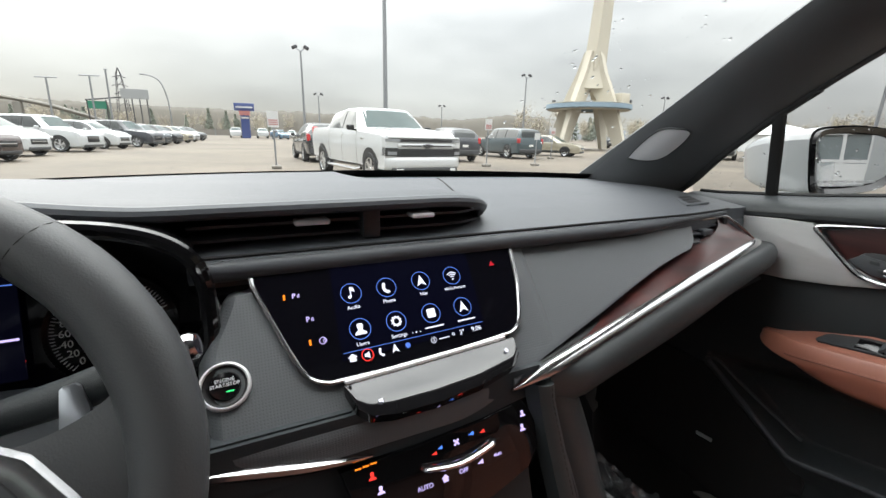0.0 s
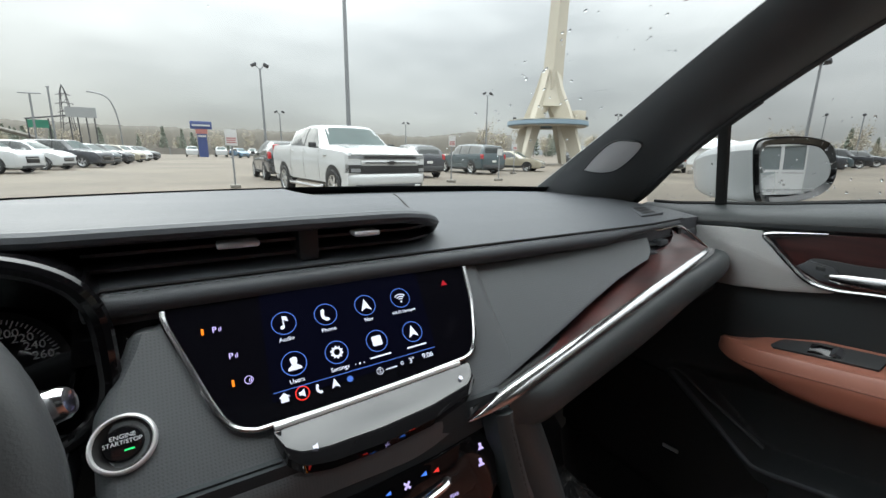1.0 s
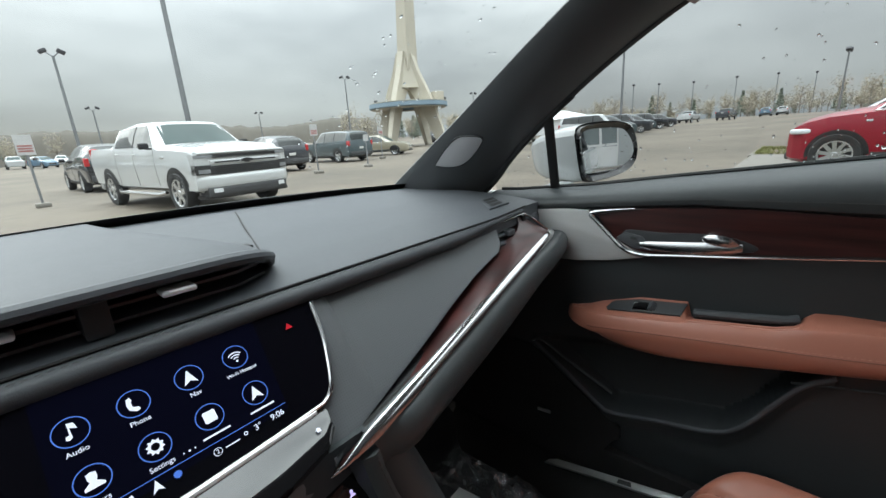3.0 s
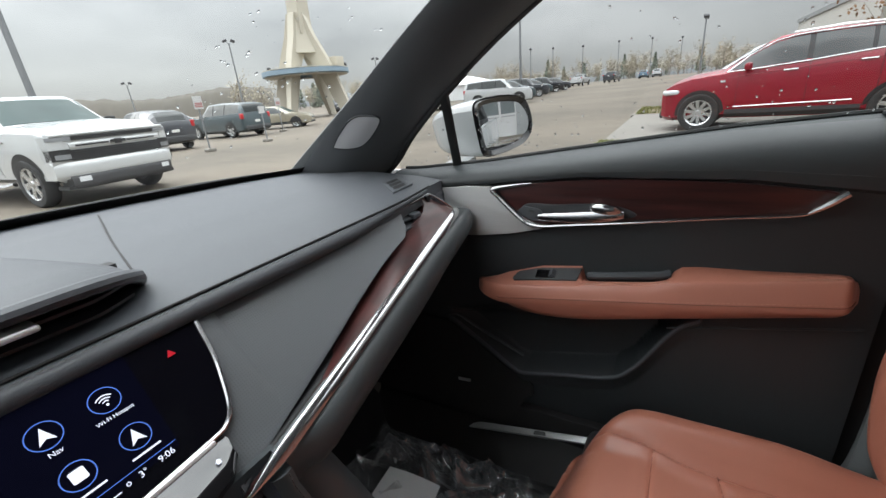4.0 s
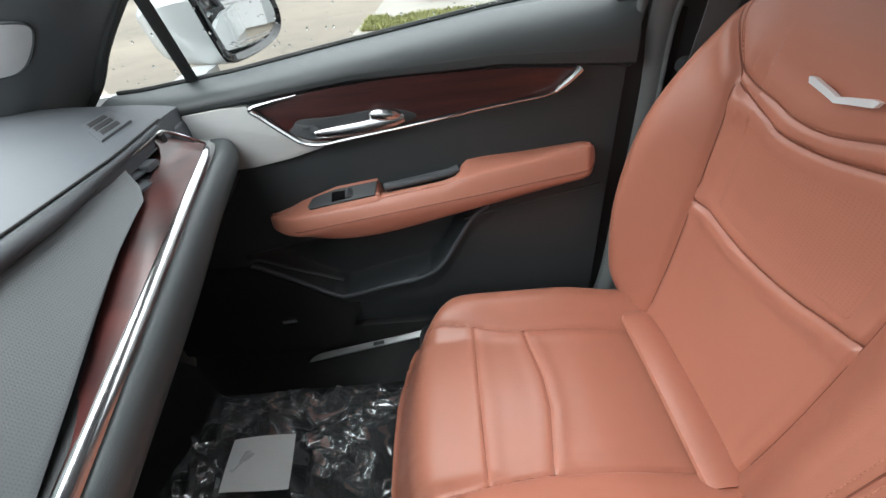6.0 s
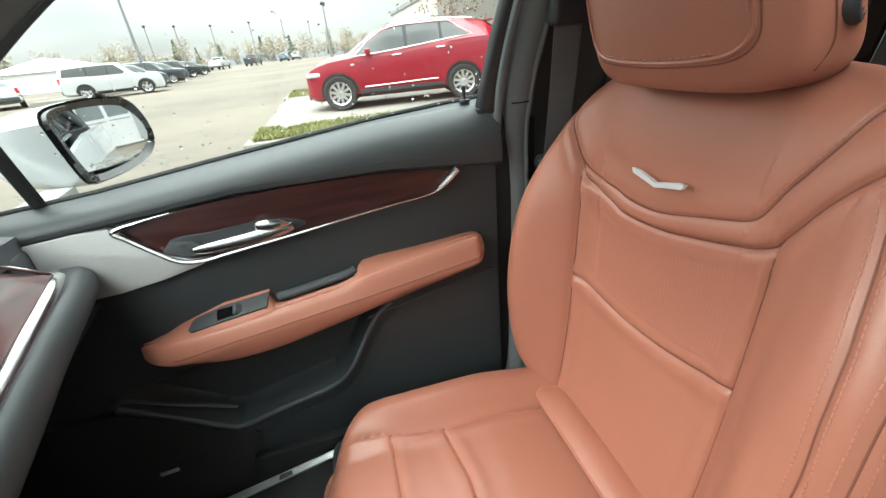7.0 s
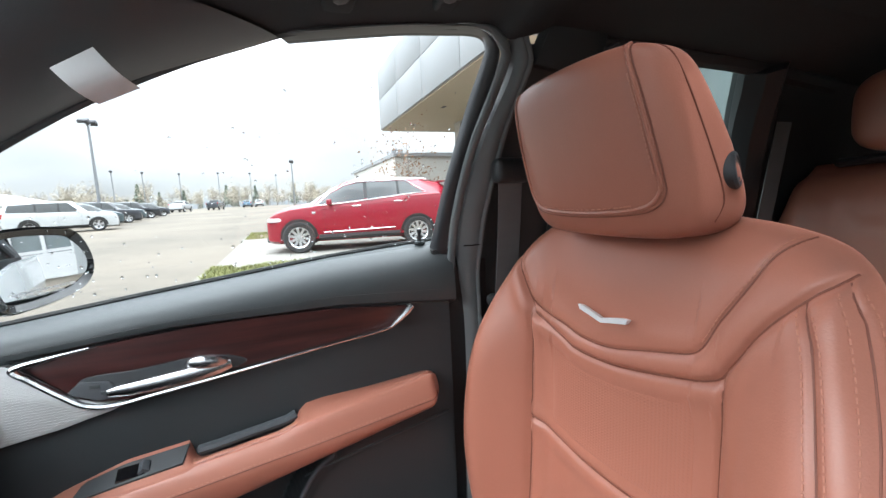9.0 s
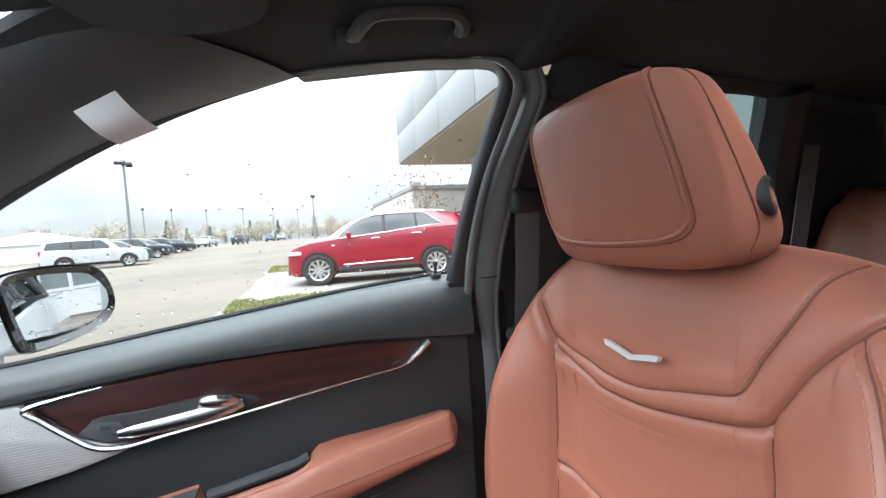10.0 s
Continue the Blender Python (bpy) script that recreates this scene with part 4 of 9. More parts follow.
console = thing("center_console", (0.0, -0.15, 0.6), "black leather-covered console side with stitching", "console")


def console_side(u, v):
    z = 0.946 - 0.45 * v
    xl, xr = interp(z, [0.5, 0.78, 0.94], [0.197, 0.148, 0.115]), interp(z, [0.5, 0.77, 0.935], [0.25, 0.178, 0.139])
    return xl + (xr - xl) * u, -0.137 - 0.10 * v ** 1.3 - 0.005 * math.sin(math.pi * u) + 0.02 * ease(0.8, 1.0, u), z


part("leather_side", shell(console_side, 10, 24, (-0.005, 0.02, 0)), DOOR_PAD, console)
edge_line = smooth_curve([(0.152, -0.100, 0.936), (0.158, -0.110, 0.915), (0.180, -0.122, 0.85), (0.206, -0.132, 0.77), (0.25, -0.17, 0.60), (0.28, -0.22, 0.46)], 30)
part("rounded_edge", tube(edge_line, 0.030, 14, flat=0.8, up=(0, 1, 0)), DOOR_PAD, console)
part("edge_piping", tube([p + Vector((-0.021, -0.020, 0)) for p in edge_line], 0.0022, 6), BLACK_PAD, console)
part("inner_face", shell(lambda u, v: (0.185 + 0.06 * v + 0.01 * u, -0.115 + 0.42 * u - 0.12 * v ** 1.4, 0.945 - 0.50 * v), 8, 12, (-0.02, 0, 0)), BLACK_PLASTIC, console)
part("stitching", stitches([Vector(console_side(0.55, v)) + Vector((0.0, -0.002, 0)) for v in np.linspace(0, 1, 30)], 0.005, 0.003, 0.0007), THREAD_BLACK, console, kind="stuff")
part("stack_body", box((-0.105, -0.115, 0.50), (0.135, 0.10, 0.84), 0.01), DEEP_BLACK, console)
chrome_left = [(-0.32, -0.098, 0.941), (-0.26, -0.102, 0.936), (-0.192, -0.109, 0.928), (-0.12, -0.119, 0.918), (-0.065, -0.122, 0.911)]
part("chrome_wing", tube(smooth_curve(chrome_left, 20), 0.008, 10, flat=0.75, radii=[0.008] * 14 + [0.0075, 0.007, 0.006, 0.005, 0.004, 0.003, 0.001]), CHROME, console, "chrome trim wing")
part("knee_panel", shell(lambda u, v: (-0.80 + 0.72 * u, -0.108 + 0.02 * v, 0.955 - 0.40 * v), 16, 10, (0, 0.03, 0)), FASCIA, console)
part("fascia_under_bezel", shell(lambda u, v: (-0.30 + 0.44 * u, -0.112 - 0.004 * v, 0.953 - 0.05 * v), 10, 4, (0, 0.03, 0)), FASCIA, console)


# ---- front passenger door ----
DX = 0.735
door = thing("door_1", (DX, -0.35, 0.5), "black front passenger door with wood, chrome and tan armrest", "car door", kind="structure")


def crease_z(y):
    return interp(y, [-0.75, -0.70, -0.52, -0.28, -0.1, 0.04, 0.15], [1.076, 1.079, 1.095, 1.095, 1.079, 1.067, 1.062])


def upper_pad(u, v):
    """The door's padded shoulder, from the window down to the crease."""
    y = 0.16 - 0.885 * u
    zb, zc = BELT(y), crease_z(y)
    a = v * math.pi * 0.5
    x = 0.795 - 0.066 * math.sin(a * 1.0) - 0.006 * math.sin(math.pi * v)
    return x, y, zb + 0.002 + (zc - zb) * (1 - math.cos(a)) ** 0.9


part("upper_pad", shell(upper_pad, 50, 16, (0.02, 0, -0.012)), DOOR_PAD, door, "black padded door shoulder")
part("shoulder_stitching", stitches([Vector(upper_pad(u, 0.86)) + Vector((-0.0012, 0, 0)) for u in np.linspace(0.12, 0.97, 60)], 0.004, 0.0025, 0.0006), THREAD_BLACK, door, kind="stuff")


def skin(u, v):
    """The door's main skin; hollowed where the map pocket lies."""
    y = 0.155 - 0.870 * u
    z = crease_z(y) - 0.004 - v * (crease_z(y) - 0.50)
    x = DX + 0.004 + 0.02 * (1 - ease(0.5, 0.62, z))
    rim = interp(y, [-0.50, -0.46, -0.39, -0.355, -0.16, -0.13, 0.02], [0.86, 0.83, 0.715, 0.680, 0.636, 0.645, 0.75])
    top = interp(y, [-0.50, -0.45, -0.3, -0.1, 0.02], [0.86, 0.84, 0.80, 0.78, 0.752])
    if z < 0.86 and y > -0.49 and y < 0.03:
        x += 0.05 * ease(rim - 0.004, rim + 0.016, z) * ease(top + 0.02, top - 0.03, z) * ease(-0.485, -0.45, y)
        x -= 0.012 * ease(rim - 0.05, rim - 0.006, z) * (1 - ease(rim - 0.004, rim + 0.002, z))
    return x, y, z


part("door_skin", shell(skin, 150, 140, (0.03, 0, 0)), DOOR_BLACK, door, "black moulded door skin with a map pocket")
pocket = smooth_curve([(DX - 0.008, 0.02, 0.748), (DX - 0.009, -0.06, 0.695), (DX - 0.01, -0.135, 0.643), (DX - 0.01, -0.165, 0.635), (DX - 0.01, -0.25, 0.655), (DX - 0.01, -0.345, 0.676), (DX - 0.01, -0.39, 0.712), (DX - 0.009, -0.45, 0.81), (DX - 0.006, -0.49, 0.842)], 60)
part("pocket_rim", tube(pocket, 0.0045, 8, flat=0.8, up=(1, 0, 0)), BLACK_PAD, door)
part("pocket_lip", tube(smooth_curve([(DX - 0.004, 0.030, 0.748), (DX - 0.002, 0.004, 0.754), (DX + 0.002, -0.056, 0.721), (DX + 0.008, -0.158, 0.671)], 24), 0.0035, 8), DOOR_PAD, door)
part("lower_crease", tube(smooth_curve([(DX - 0.004, -0.44, 0.815), (DX - 0.004, -0.55, 0.838), (DX - 0.004, -0.70, 0.868)], 20), 0.0022, 6), DOOR_BLACK, door)
def kick(u, v):
    y = 0.30 - 0.48 * u
    hi = interp(y, [-0.18, -0.165, -0.135, -0.06, 0.02, 0.3], [0.595, 0.618, 0.628, 0.680, 0.733, 0.74])
    lo = 0.465 + 0.10 * ease(-0.08, -0.18, y) ** 2
    return 0.725 + 0.010 * ease(0.85, 1.0, u) + 0.004 * math.sin(math.pi * v), y, hi + (lo - hi) * v


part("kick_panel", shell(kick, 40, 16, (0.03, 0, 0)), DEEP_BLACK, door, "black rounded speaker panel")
badge_f = ((0.712, -0.010, 0.578), (0.02, -0.99, 0.08), (0.0, 0.08, 0.99))
part("speaker_badge", plate([(-0.017, -0.004), (0.017, -0.004), (0.017, 0.004), (-0.017, 0.004)], badge_f, 0.003, 0.001), ALLOY, door, "small silver speaker badge")

# ribbed metal panel
METAL = [(0.10, 1.060), (0.037, 1.066), (-0.05, 1.0735), (-0.095, 1.0735), (-0.105, 1.062), (-0.150, 1.020), (-0.190, 1.001), (-0.218, 0.998), (-0.200, 0.990), (-0.14, 0.976), (-0.074, 0.966), (-0.035, 0.964), (0.0, 0.985), (0.06, 1.02)]


def door_plate(outline, x, depth, bevel=0.0):
    """An outline of (y, z) on the door, its face at x."""
    return plate([(-y, z) for y, z in outline], ((x, 0, 0), (0, -1, 0), (0, 0, 1)), depth, bevel)


part("metal_panel", door_plate(METAL, DX - 0.006, 0.02, 0.0015), BRUSHED, door, "ribbed brushed aluminium panel")
for k in range(26):
    z = 0.972 + 0.0037 * k
    y0 = interp(z, [0.966, 1.0, 1.06], [-0.03, 0.02, 0.06])
    y1 = interp(z, [0.972, 0.992, 0.998, 1.01, 1.04, 1.066], [-0.10, -0.185, -0.195, -0.165, -0.118, -0.092])
    part("rib", tube([(DX - 0.0060, y0, z), (DX - 0.0060, y1, z)], 0.0003, 5), BRUSHED, door)

WOODL = [(-0.112, 1.0655), (-0.184, 1.081), (-0.28, 1.090), (-0.40, 1.0925), (-0.52, 1.089), (-0.60, 1.082), (-0.636, 1.076), (-0.618, 1.056), (-0.600, 1.047), (-0.52, 1.039), (-0.35, 1.018), (-0.23, 1.002), (-0.178, 1.006), (-0.150, 1.024)]
part("wood_trim", door_plate([(p.x, p.y) for p in smooth_curve([(a, b, 0) for a, b in WOODL], 60)], DX - 0.003, 0.01, 0.001), WOOD, door, "dark red-brown wood door trim")
chrome_path = smooth_curve([(DX - 0.007, -0.184, 1.0835), (DX - 0.008, -0.140, 1.0775), (DX - 0.009, -0.103, 1.0690), (DX - 0.009, -0.118, 1.052), (DX - 0.009, -0.147, 1.024), (DX - 0.009, -0.172, 1.004), (DX - 0.009, -0.205, 0.998), (DX - 0.009, -0.25, 1.003), (DX - 0.009, -0.35, 1.0145), (DX - 0.009, -0.50, 1.034), (DX - 0.009, -0.588, 1.044), (DX - 0.009, -0.612, 1.056), (DX - 0.009, -0.640, 1.080)], 90)
rad = [0.0012 + 0.0034 * ease(0, 16, i) for i in range(30)] + [0.0046 - 0.0010 * ease(30, 50, i) for i in range(30, 50)] + [0.0036 - 0.0012 * ease(50, 62, i) for i in range(50, 76)] + [0.0024 + 0.0036 * ease(76, 88, i) for i in range(76, 91)]
part("chrome_trim", tube(chrome_path, 0.003, 8, radii=rad, up=(1, 0, 0)), CHROME, door, "bright chrome door trim")
cup = part("handle_cup", door_plate([(p.x, p.y) for p in smooth_curve([(-0.158, 1.019, 0), (-0.19, 1.007, 0), (-0.26, 1.008, 0), (-0.345, 1.019, 0), (-0.373, 1.030, 0), (-0.345, 1.043, 0), (-0.30, 1.047, 0), (-0.23, 1.042, 0), (-0.172, 1.041, 0), (-0.158, 1.019, 0)], 40)[:-1]], DX - 0.0045, 0.006, 0.0015), BLACK_PLASTIC, door, "black handle recess")
part("pull", tube(smooth_curve([(DX - 0.008, -0.198, 1.0165), (DX - 0.012, -0.24, 1.0190), (DX - 0.014, -0.29, 1.0235), (DX - 0.013, -0.330, 1.0280), (DX - 0.009, -0.352, 1.0300)], 24), 0.007, 14, flat=0.6, up=(1, 0, 0), radii=[0.003 + 0.0085 * math.sqrt(math.sin(math.pi * (i + 1.0) / 27)) for i in range(25)]), SATIN, door, "satin chrome door pull")
part("pull_cap", tube(smooth_curve([(DX - 0.008, -0.294, 1.038), (DX - 0.014, -0.306, 1.0415), (DX - 0.016, -0.321, 1.0415), (DX - 0.014, -0.336, 1.0385), (DX - 0.008, -0.348, 1.033)], 18), 0.0085, 12, flat=0.8, up=(1, 0, 0), radii=[0.0015 + 0.0088 * math.sqrt(max(0.0, math.sin(math.pi * min(1, 0.03 + 0.94 * i / 18)))) for i in range(19)]), SATIN, door)
lock = part("lock_panel", door_plate([(-0.152, 1.024), (-0.184, 1.008), (-0.216, 1.008), (-0.200, 1.032), (-0.168, 1.037)], DX - 0.0075, 0.003, 0.0005), BLACK_PAD, door, "black door lock panel")
for dy, dz in ((-0.184, 1.028), (-0.196, 1.0165)):
    part("lock_button", door_plate([(dy + 0.006, dz - 0.0025), (dy - 0.006, dz - 0.0035), (dy - 0.006, dz + 0.0025), (dy + 0.006, dz + 0.0035)], DX - 0.0085, 0.002, 0.0004), DOOR_PAD, lock)


# tan armrest
XF = 0.684
seam_z = smooth_table([-0.70, -0.63, -0.447, -0.28, -0.145, -0.116, -0.07], [0.931, 0.921, 0.893, 0.870, 0.852, 0.850, 0.852])
low_z = smooth_table([-0.70, -0.66, -0.45, -0.297, -0.214, -0.16, -0.122, -0.09, -0.07], [0.901, 0.895, 0.850, 0.8185, 0.811, 0.816, 0.828, 0.841, 0.850])
back_z = lambda y: interp(y, [-0.69, -0.672, -0.48, -0.452, -0.440, -0.428, -0.300, -0.292, -0.284, -0.204, -0.13, -0.09, -0.066], [0.944, 0.948, 0.941, 0.937, 0.926, 0.893, 0.879, 0.884, 0.917, 0.908, 0.884, 0.866, 0.852])


def arm_section(y):
    """The armrest's outline at y: from the door, under it, up its face and over its top to the door again."""
    tip = math.sqrt(max(0.0, 1 - (max(0.0, y + 0.14) / 0.078) ** 2))
    tail = ease(-0.650, -0.682, y) ** 2
    end = 1 - 0.7 * tail
    xf = DX - (DX - XF) * (0.10 + 0.90 * tip) * end
    sz, lz, bz = seam_z(y), low_z(y), back_z(y)
    bz, lz = bz + (sz - bz) * 0.55 * tail, lz + (sz - lz) * 0.5 * tail
    rise = (0.024 + 0.010 * ease(-0.40, -0.46, y)) * (0.3 + 0.7 * tip) * (1 - 0.6 * tail)
    low = sz + (lz - sz) * (0.25 + 0.75 * tip)
    return [Vector(q) for q in ((DX + 0.004, y, low - 0.010 * tip), (xf + 0.026 * tip, y, low - 0.001), (xf + 0.009 * tip, y, low + 0.009 * tip), (xf - 0.001, y, sz - 0.012 * tip), (xf + 0.002 * tip, y, sz + 0.004 * tip), (xf + 0.010 * tip, y, sz + rise * 0.85), (xf + 0.020 * tip, y, min(sz + rise, bz + 0.03)), (DX + 0.004, y, bz))]


def arm_y(u):
    return -0.064 - 0.615 * u


def armrest(u, v):
    y = arm_y(u)
    c = arm_section(y)
    s_ = v * (len(c) - 1)
    i = min(int(s_), len(c) - 2)
    f = s_ - i
    a, b, d, e = c[max(0, i - 1)], c[i], c[i + 1], c[min(len(c) - 1, i + 2)]
    return 0.5 * (2 * b + (d - a) * f + (2 * a - 5 * b + 4 * d - e) * f * f + (3 * b - a - 3 * d + e) * f ** 3)


arm = part("armrest", shell(armrest, 160, 42, (0.012, 0, 0)), TAN, door, "tan leather door armrest with a stitched seam", sharp=50)


def arm_line(u, lift):
    """A line along the armrest's stitched seam."""
    p = armrest(u, (3.6 + lift) / 7)
    return p + Vector((-0.0006, 0, 0))


def arm_lid(y, k, lift):
    """A point on the flat top of the armrest, k from its face to the door."""
    c = arm_section(y)
    return c[6].lerp(c[7], k) + Vector((-0.3 * lift, 0, lift))


part("armrest_seam", tube([arm_line(u, 0.0) for u in np.linspace(0.09, 0.99, 70)], 0.0009, 5), TAN_SEAM, arm)
part("armrest_stitching", stitches([arm_line(u, 0.22) for u in np.linspace(0.09, 0.99, 80)], 0.004, 0.0025, 0.0005), THREAD_TAN, arm, kind="stuff")
sw = part("switch_plate", shell(lambda u, v: arm_lid(-0.146 - 0.132 * u - 0.006 * v, (0.14 + 0.66 * v) if u > 0.04 else 0.30 + 0.4 * v, 0.0035), 24, 6, (0.002, 0, -0.005)), BLACK_PLASTIC, arm, "black window switch plate")
part("window_switch", shell(lambda u, v: arm_lid(-0.196 - 0.046 * u, 0.22 + 0.42 * v, 0.0065 - 0.004 * u), 6, 3, (0.001, 0, -0.006)), GLOSS_BLACK, sw)
part("switch_lever", shell(lambda u, v: arm_lid(-0.222 - 0.014 * u, 0.26 + 0.34 * v, 0.0115 - 0.006 * abs(2 * u - 1)), 6, 3, (0.001, 0, -0.006)), BLACK_PAD, sw)
grip = part("grip_recess", shell(lambda u, v: (DX - 0.030 + 0.030 * v, -0.300 - 0.128 * u, 0.8915 + 0.016 * u - 0.006 * v), 14, 4, (0, 0, -0.006)), DEEP_BLACK, arm, "black pull-grip recess")
part("grip_lip", tube([(DX - 0.004, -0.296, 0.902), (DX - 0.007, -0.32, 0.906), (DX - 0.007, -0.42, 0.921), (DX - 0.004, -0.436, 0.926)], 0.0075, 8), BLACK_PAD, grip)
pin = spin([(0.0, 0.026), (0.0042, 0.025), (0.0048, 0.021), (0.0032, 0.017), (0.0032, 0.003), (0.0095, 0.002), (0.010, -0.002)], (0.783, -0.678, 1.182), (0, 0, 1), 16)
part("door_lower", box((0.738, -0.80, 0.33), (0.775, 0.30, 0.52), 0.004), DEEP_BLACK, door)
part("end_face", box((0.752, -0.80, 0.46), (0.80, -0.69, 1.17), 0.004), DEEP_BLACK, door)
part("lock_pin", pin, BLACK_PLASTIC, door, "black door lock pin")
part("sill_plate", plate([(0.0, -0.004), (0.62, -0.004), (0.62, 0.011), (0.03, 0.011), (0.012, 0.006)], ((0.700, -0.02, 0.4475), (0.02, -0.98, 0.195), (0.86, 0.10, 0.50)), 0.01, 0.002), SILL_METAL, door, "brushed metal sill plate")
part("sill_emblem", plate([(0.175, -0.001), (0.205, -0.001), (0.203, 0.008), (0.177, 0.008)], ((0.699, -0.02, 0.4485), (0.02, -0.98, 0.195), (0.86, 0.10, 0.50)), 0.001), CLADDING, door)

# ---- pillar, glass and mirror ----
IN_EDGE = [(0.730, 0.56, 1.05), (0.705, 0.445, 1.112), (0.662, 0.275, 1.200), (0.628, 0.147, 1.265), (0.587, -0.006, 1.347), (0.554, -0.133, 1.411), (0.515, -0.28, 1.478)]
OUT_EDGE = [(0.810, 0.30, 1.02), (0.797, 0.182, 1.107), (0.762, 0.098, 1.178), (0.727, -0.003, 1.251), (0.682, -0.150, 1.341), (0.648, -0.288, 1.408), (0.618, -0.46, 1.466)]
in_c, out_c = smooth_curve(IN_EDGE, 40), smooth_curve(OUT_EDGE, 40)
pillar = thing("pillar_trim", (0.74, 0.3, 1.05), "black windscreen pillar trim with a silver tweeter grille", "pillar trim", kind="structure")


def pillar_face(u, v):
    i = min(39, int(u * 40))
    f = u * 40 - i
    a, b = in_c[i].lerp(in_c[i + 1], f), out_c[i].lerp(out_c[i + 1], f)
    p = a.lerp(b, v)
    w = (b - a).length
    return p + Vector((-0.62, -0.5, -0.18)) * (0.55 * w * (math.sin(math.pi * v) ** 0.8) * 0.34)


part("trim", shell(pillar_face, 40, 16, (0.03, 0.015, 0.01)), PILLAR_SKIN, pillar, "black pillar trim")
rubber = [a + Vector((-0.004, -0.003, 0)) for a in out_c[3:24]]
part("weather_strip", tube(rubber, 0.006, 8), RUBBER, pillar)
TWEET = ((0.285, 0.22), (0.335, 0.18), (0.40, 0.16), (0.432, 0.20), (0.440, 0.33), (0.435, 0.43), (0.410, 0.49), (0.355, 0.52), (0.310, 0.51), (0.290, 0.45), (0.283, 0.33))
tw = [Vector(pillar_face(u, v)) for u, v in TWEET]
tc = sum(tw, Vector()) / len(tw)
tn = Vector((-0.70, -0.62, -0.10)).normalized()
ring = smooth_curve(tw + [tw[0]], 44)[:-1]
tweet = raw([tc + tn * 0.006] + [q + tn * 0.003 for q in ring] + [tc.lerp(q, 0.6) + tn * 0.006 for q in ring], [(1 + k, 1 + (k + 1) % 44, 45 + (k + 1) % 44, 45 + k) for k in range(44)] + [(0, 45 + k, 45 + (k + 1) % 44) for k in range(44)])
part("tweeter_grille", tweet, GRILLE_GREY, pillar, "silver grey tweeter grille")
part("tweeter_rim", tube([q + tn * 0.002 for q in ring], 0.0022, 6, closed=True), BLACK_PLASTIC, pillar)

# windscreen: from the foot up to the roof's front edge

def screen(u, v):
    x = (u - 0.5) * 1.48
    a = Vector((x, base_y(x) + 0.03, 1.07))
    b = Vector((x * 0.76, -0.19 - 0.10 * (x / 0.74) ** 2, 1.475))
    p = a.lerp(b, v)
    return p + Vector((0, 0.22, 0.42)) * (0.10 * math.sin(math.pi * v) * 0.5)


ws = single("windshield", grid(screen, 30, 24), WINDOW, "clear windscreen with rain drops", "windscreen", kind="structure")
ws.visible_shadow = False


def side_pane(u, v):
    y = 0.18 - 0.925 * u
    zb = BELT(y) - 0.02
    zt = interp(-y, [-0.182, -0.098, 0.003, 0.150, 0.288, 0.46, 0.60, 0.745], [1.108, 1.180, 1.253, 1.343, 1.41, 1.468, 1.491, 1.50])
    z = zb + (max(zt, zb + 0.001) - zb) * v
    return GLASS_X(z) + 0.012, y, z


sg = single("window_1", grid(side_pane, 24, 14), DOOR_GLASS, "clear wet side window of the front door", "window", kind="structure")
sg.visible_shadow = False
bar_a, bar_b = Vector((0.803, 0.010, 1.085)), Vector((0.716, -0.012, 1.268))
frame_1 = thing("window_frame", (0.78, -0.3, 1.1), "black window surround with division bar and seals", "window frame", kind="structure")
part("division_bar", tube([bar_a, bar_a.lerp(bar_b, 0.5), bar_b], 0.0115, 8, flat=0.6, up=(1, 0, 0)), RUBBER, frame_1, "black division bar")
GLASS_EDGE = smooth_curve([(0.617, -0.46, 1.467), (0.608, -0.60, 1.486), (0.604, -0.665, 1.491), (0.603, -0.707, 1.494), (0.606, -0.728, 1.492), (0.612, -0.738, 1.484), (0.621, -0.740, 1.468), (0.651, -0.726, 1.408), (0.685, -0.713, 1.340), (0.718, -0.703, 1.275), (0.760, -0.694, 1.189), (0.778, -0.690, 1.155)], 60)
FRAME_EDGE = smooth_curve([(0.615, -0.46, 1.469), (0.600, -0.598, 1.486), (0.597, -0.662, 1.492), (0.594, -0.707, 1.494), (0.592, -0.731, 1.490), (0.592, -0.746, 1.477), (0.600, -0.755, 1.460), (0.623, -0.747, 1.415), (0.649, -0.732, 1.362), (0.677, -0.723, 1.306), (0.722, -0.717, 1.220), (0.764, -0.720, 1.130)], 60)
SEAL_EDGE = smooth_curve([(0.613, -0.46, 1.471), (0.592, -0.596, 1.486), (0.589, -0.660, 1.491), (0.584, -0.711, 1.494), (0.582, -0.738, 1.490), (0.581, -0.754, 1.475), (0.590, -0.765, 1.456), (0.614, -0.755, 1.410), (0.640, -0.740, 1.358), (0.668, -0.731, 1.304), (0.706, -0.727, 1.228), (0.762, -0.734, 1.111)], 60)
part("frame_trim", shell(lambda u, v: GLASS_EDGE[int(round(u * 60))].lerp(FRAME_EDGE[int(round(u * 60))], v) + Vector((-0.006, 0.004, 0)) * math.sin(math.pi * v), 60, 8, (0.02, -0.01, 0)), FRAME_BLACK, frame_1, "satin black door frame")
part("weather_strip", tube([a.lerp(b, 0.5) + Vector((-0.003, 0.0, 0)) for a, b in zip(FRAME_EDGE, SEAL_EDGE)], 0.0075, 10, radii=[0.0012 + 0.0063 * ease(12, 28, k) for k in range(61)]), PILLAR_TRIM, frame_1, "dark grey rubber door seal")
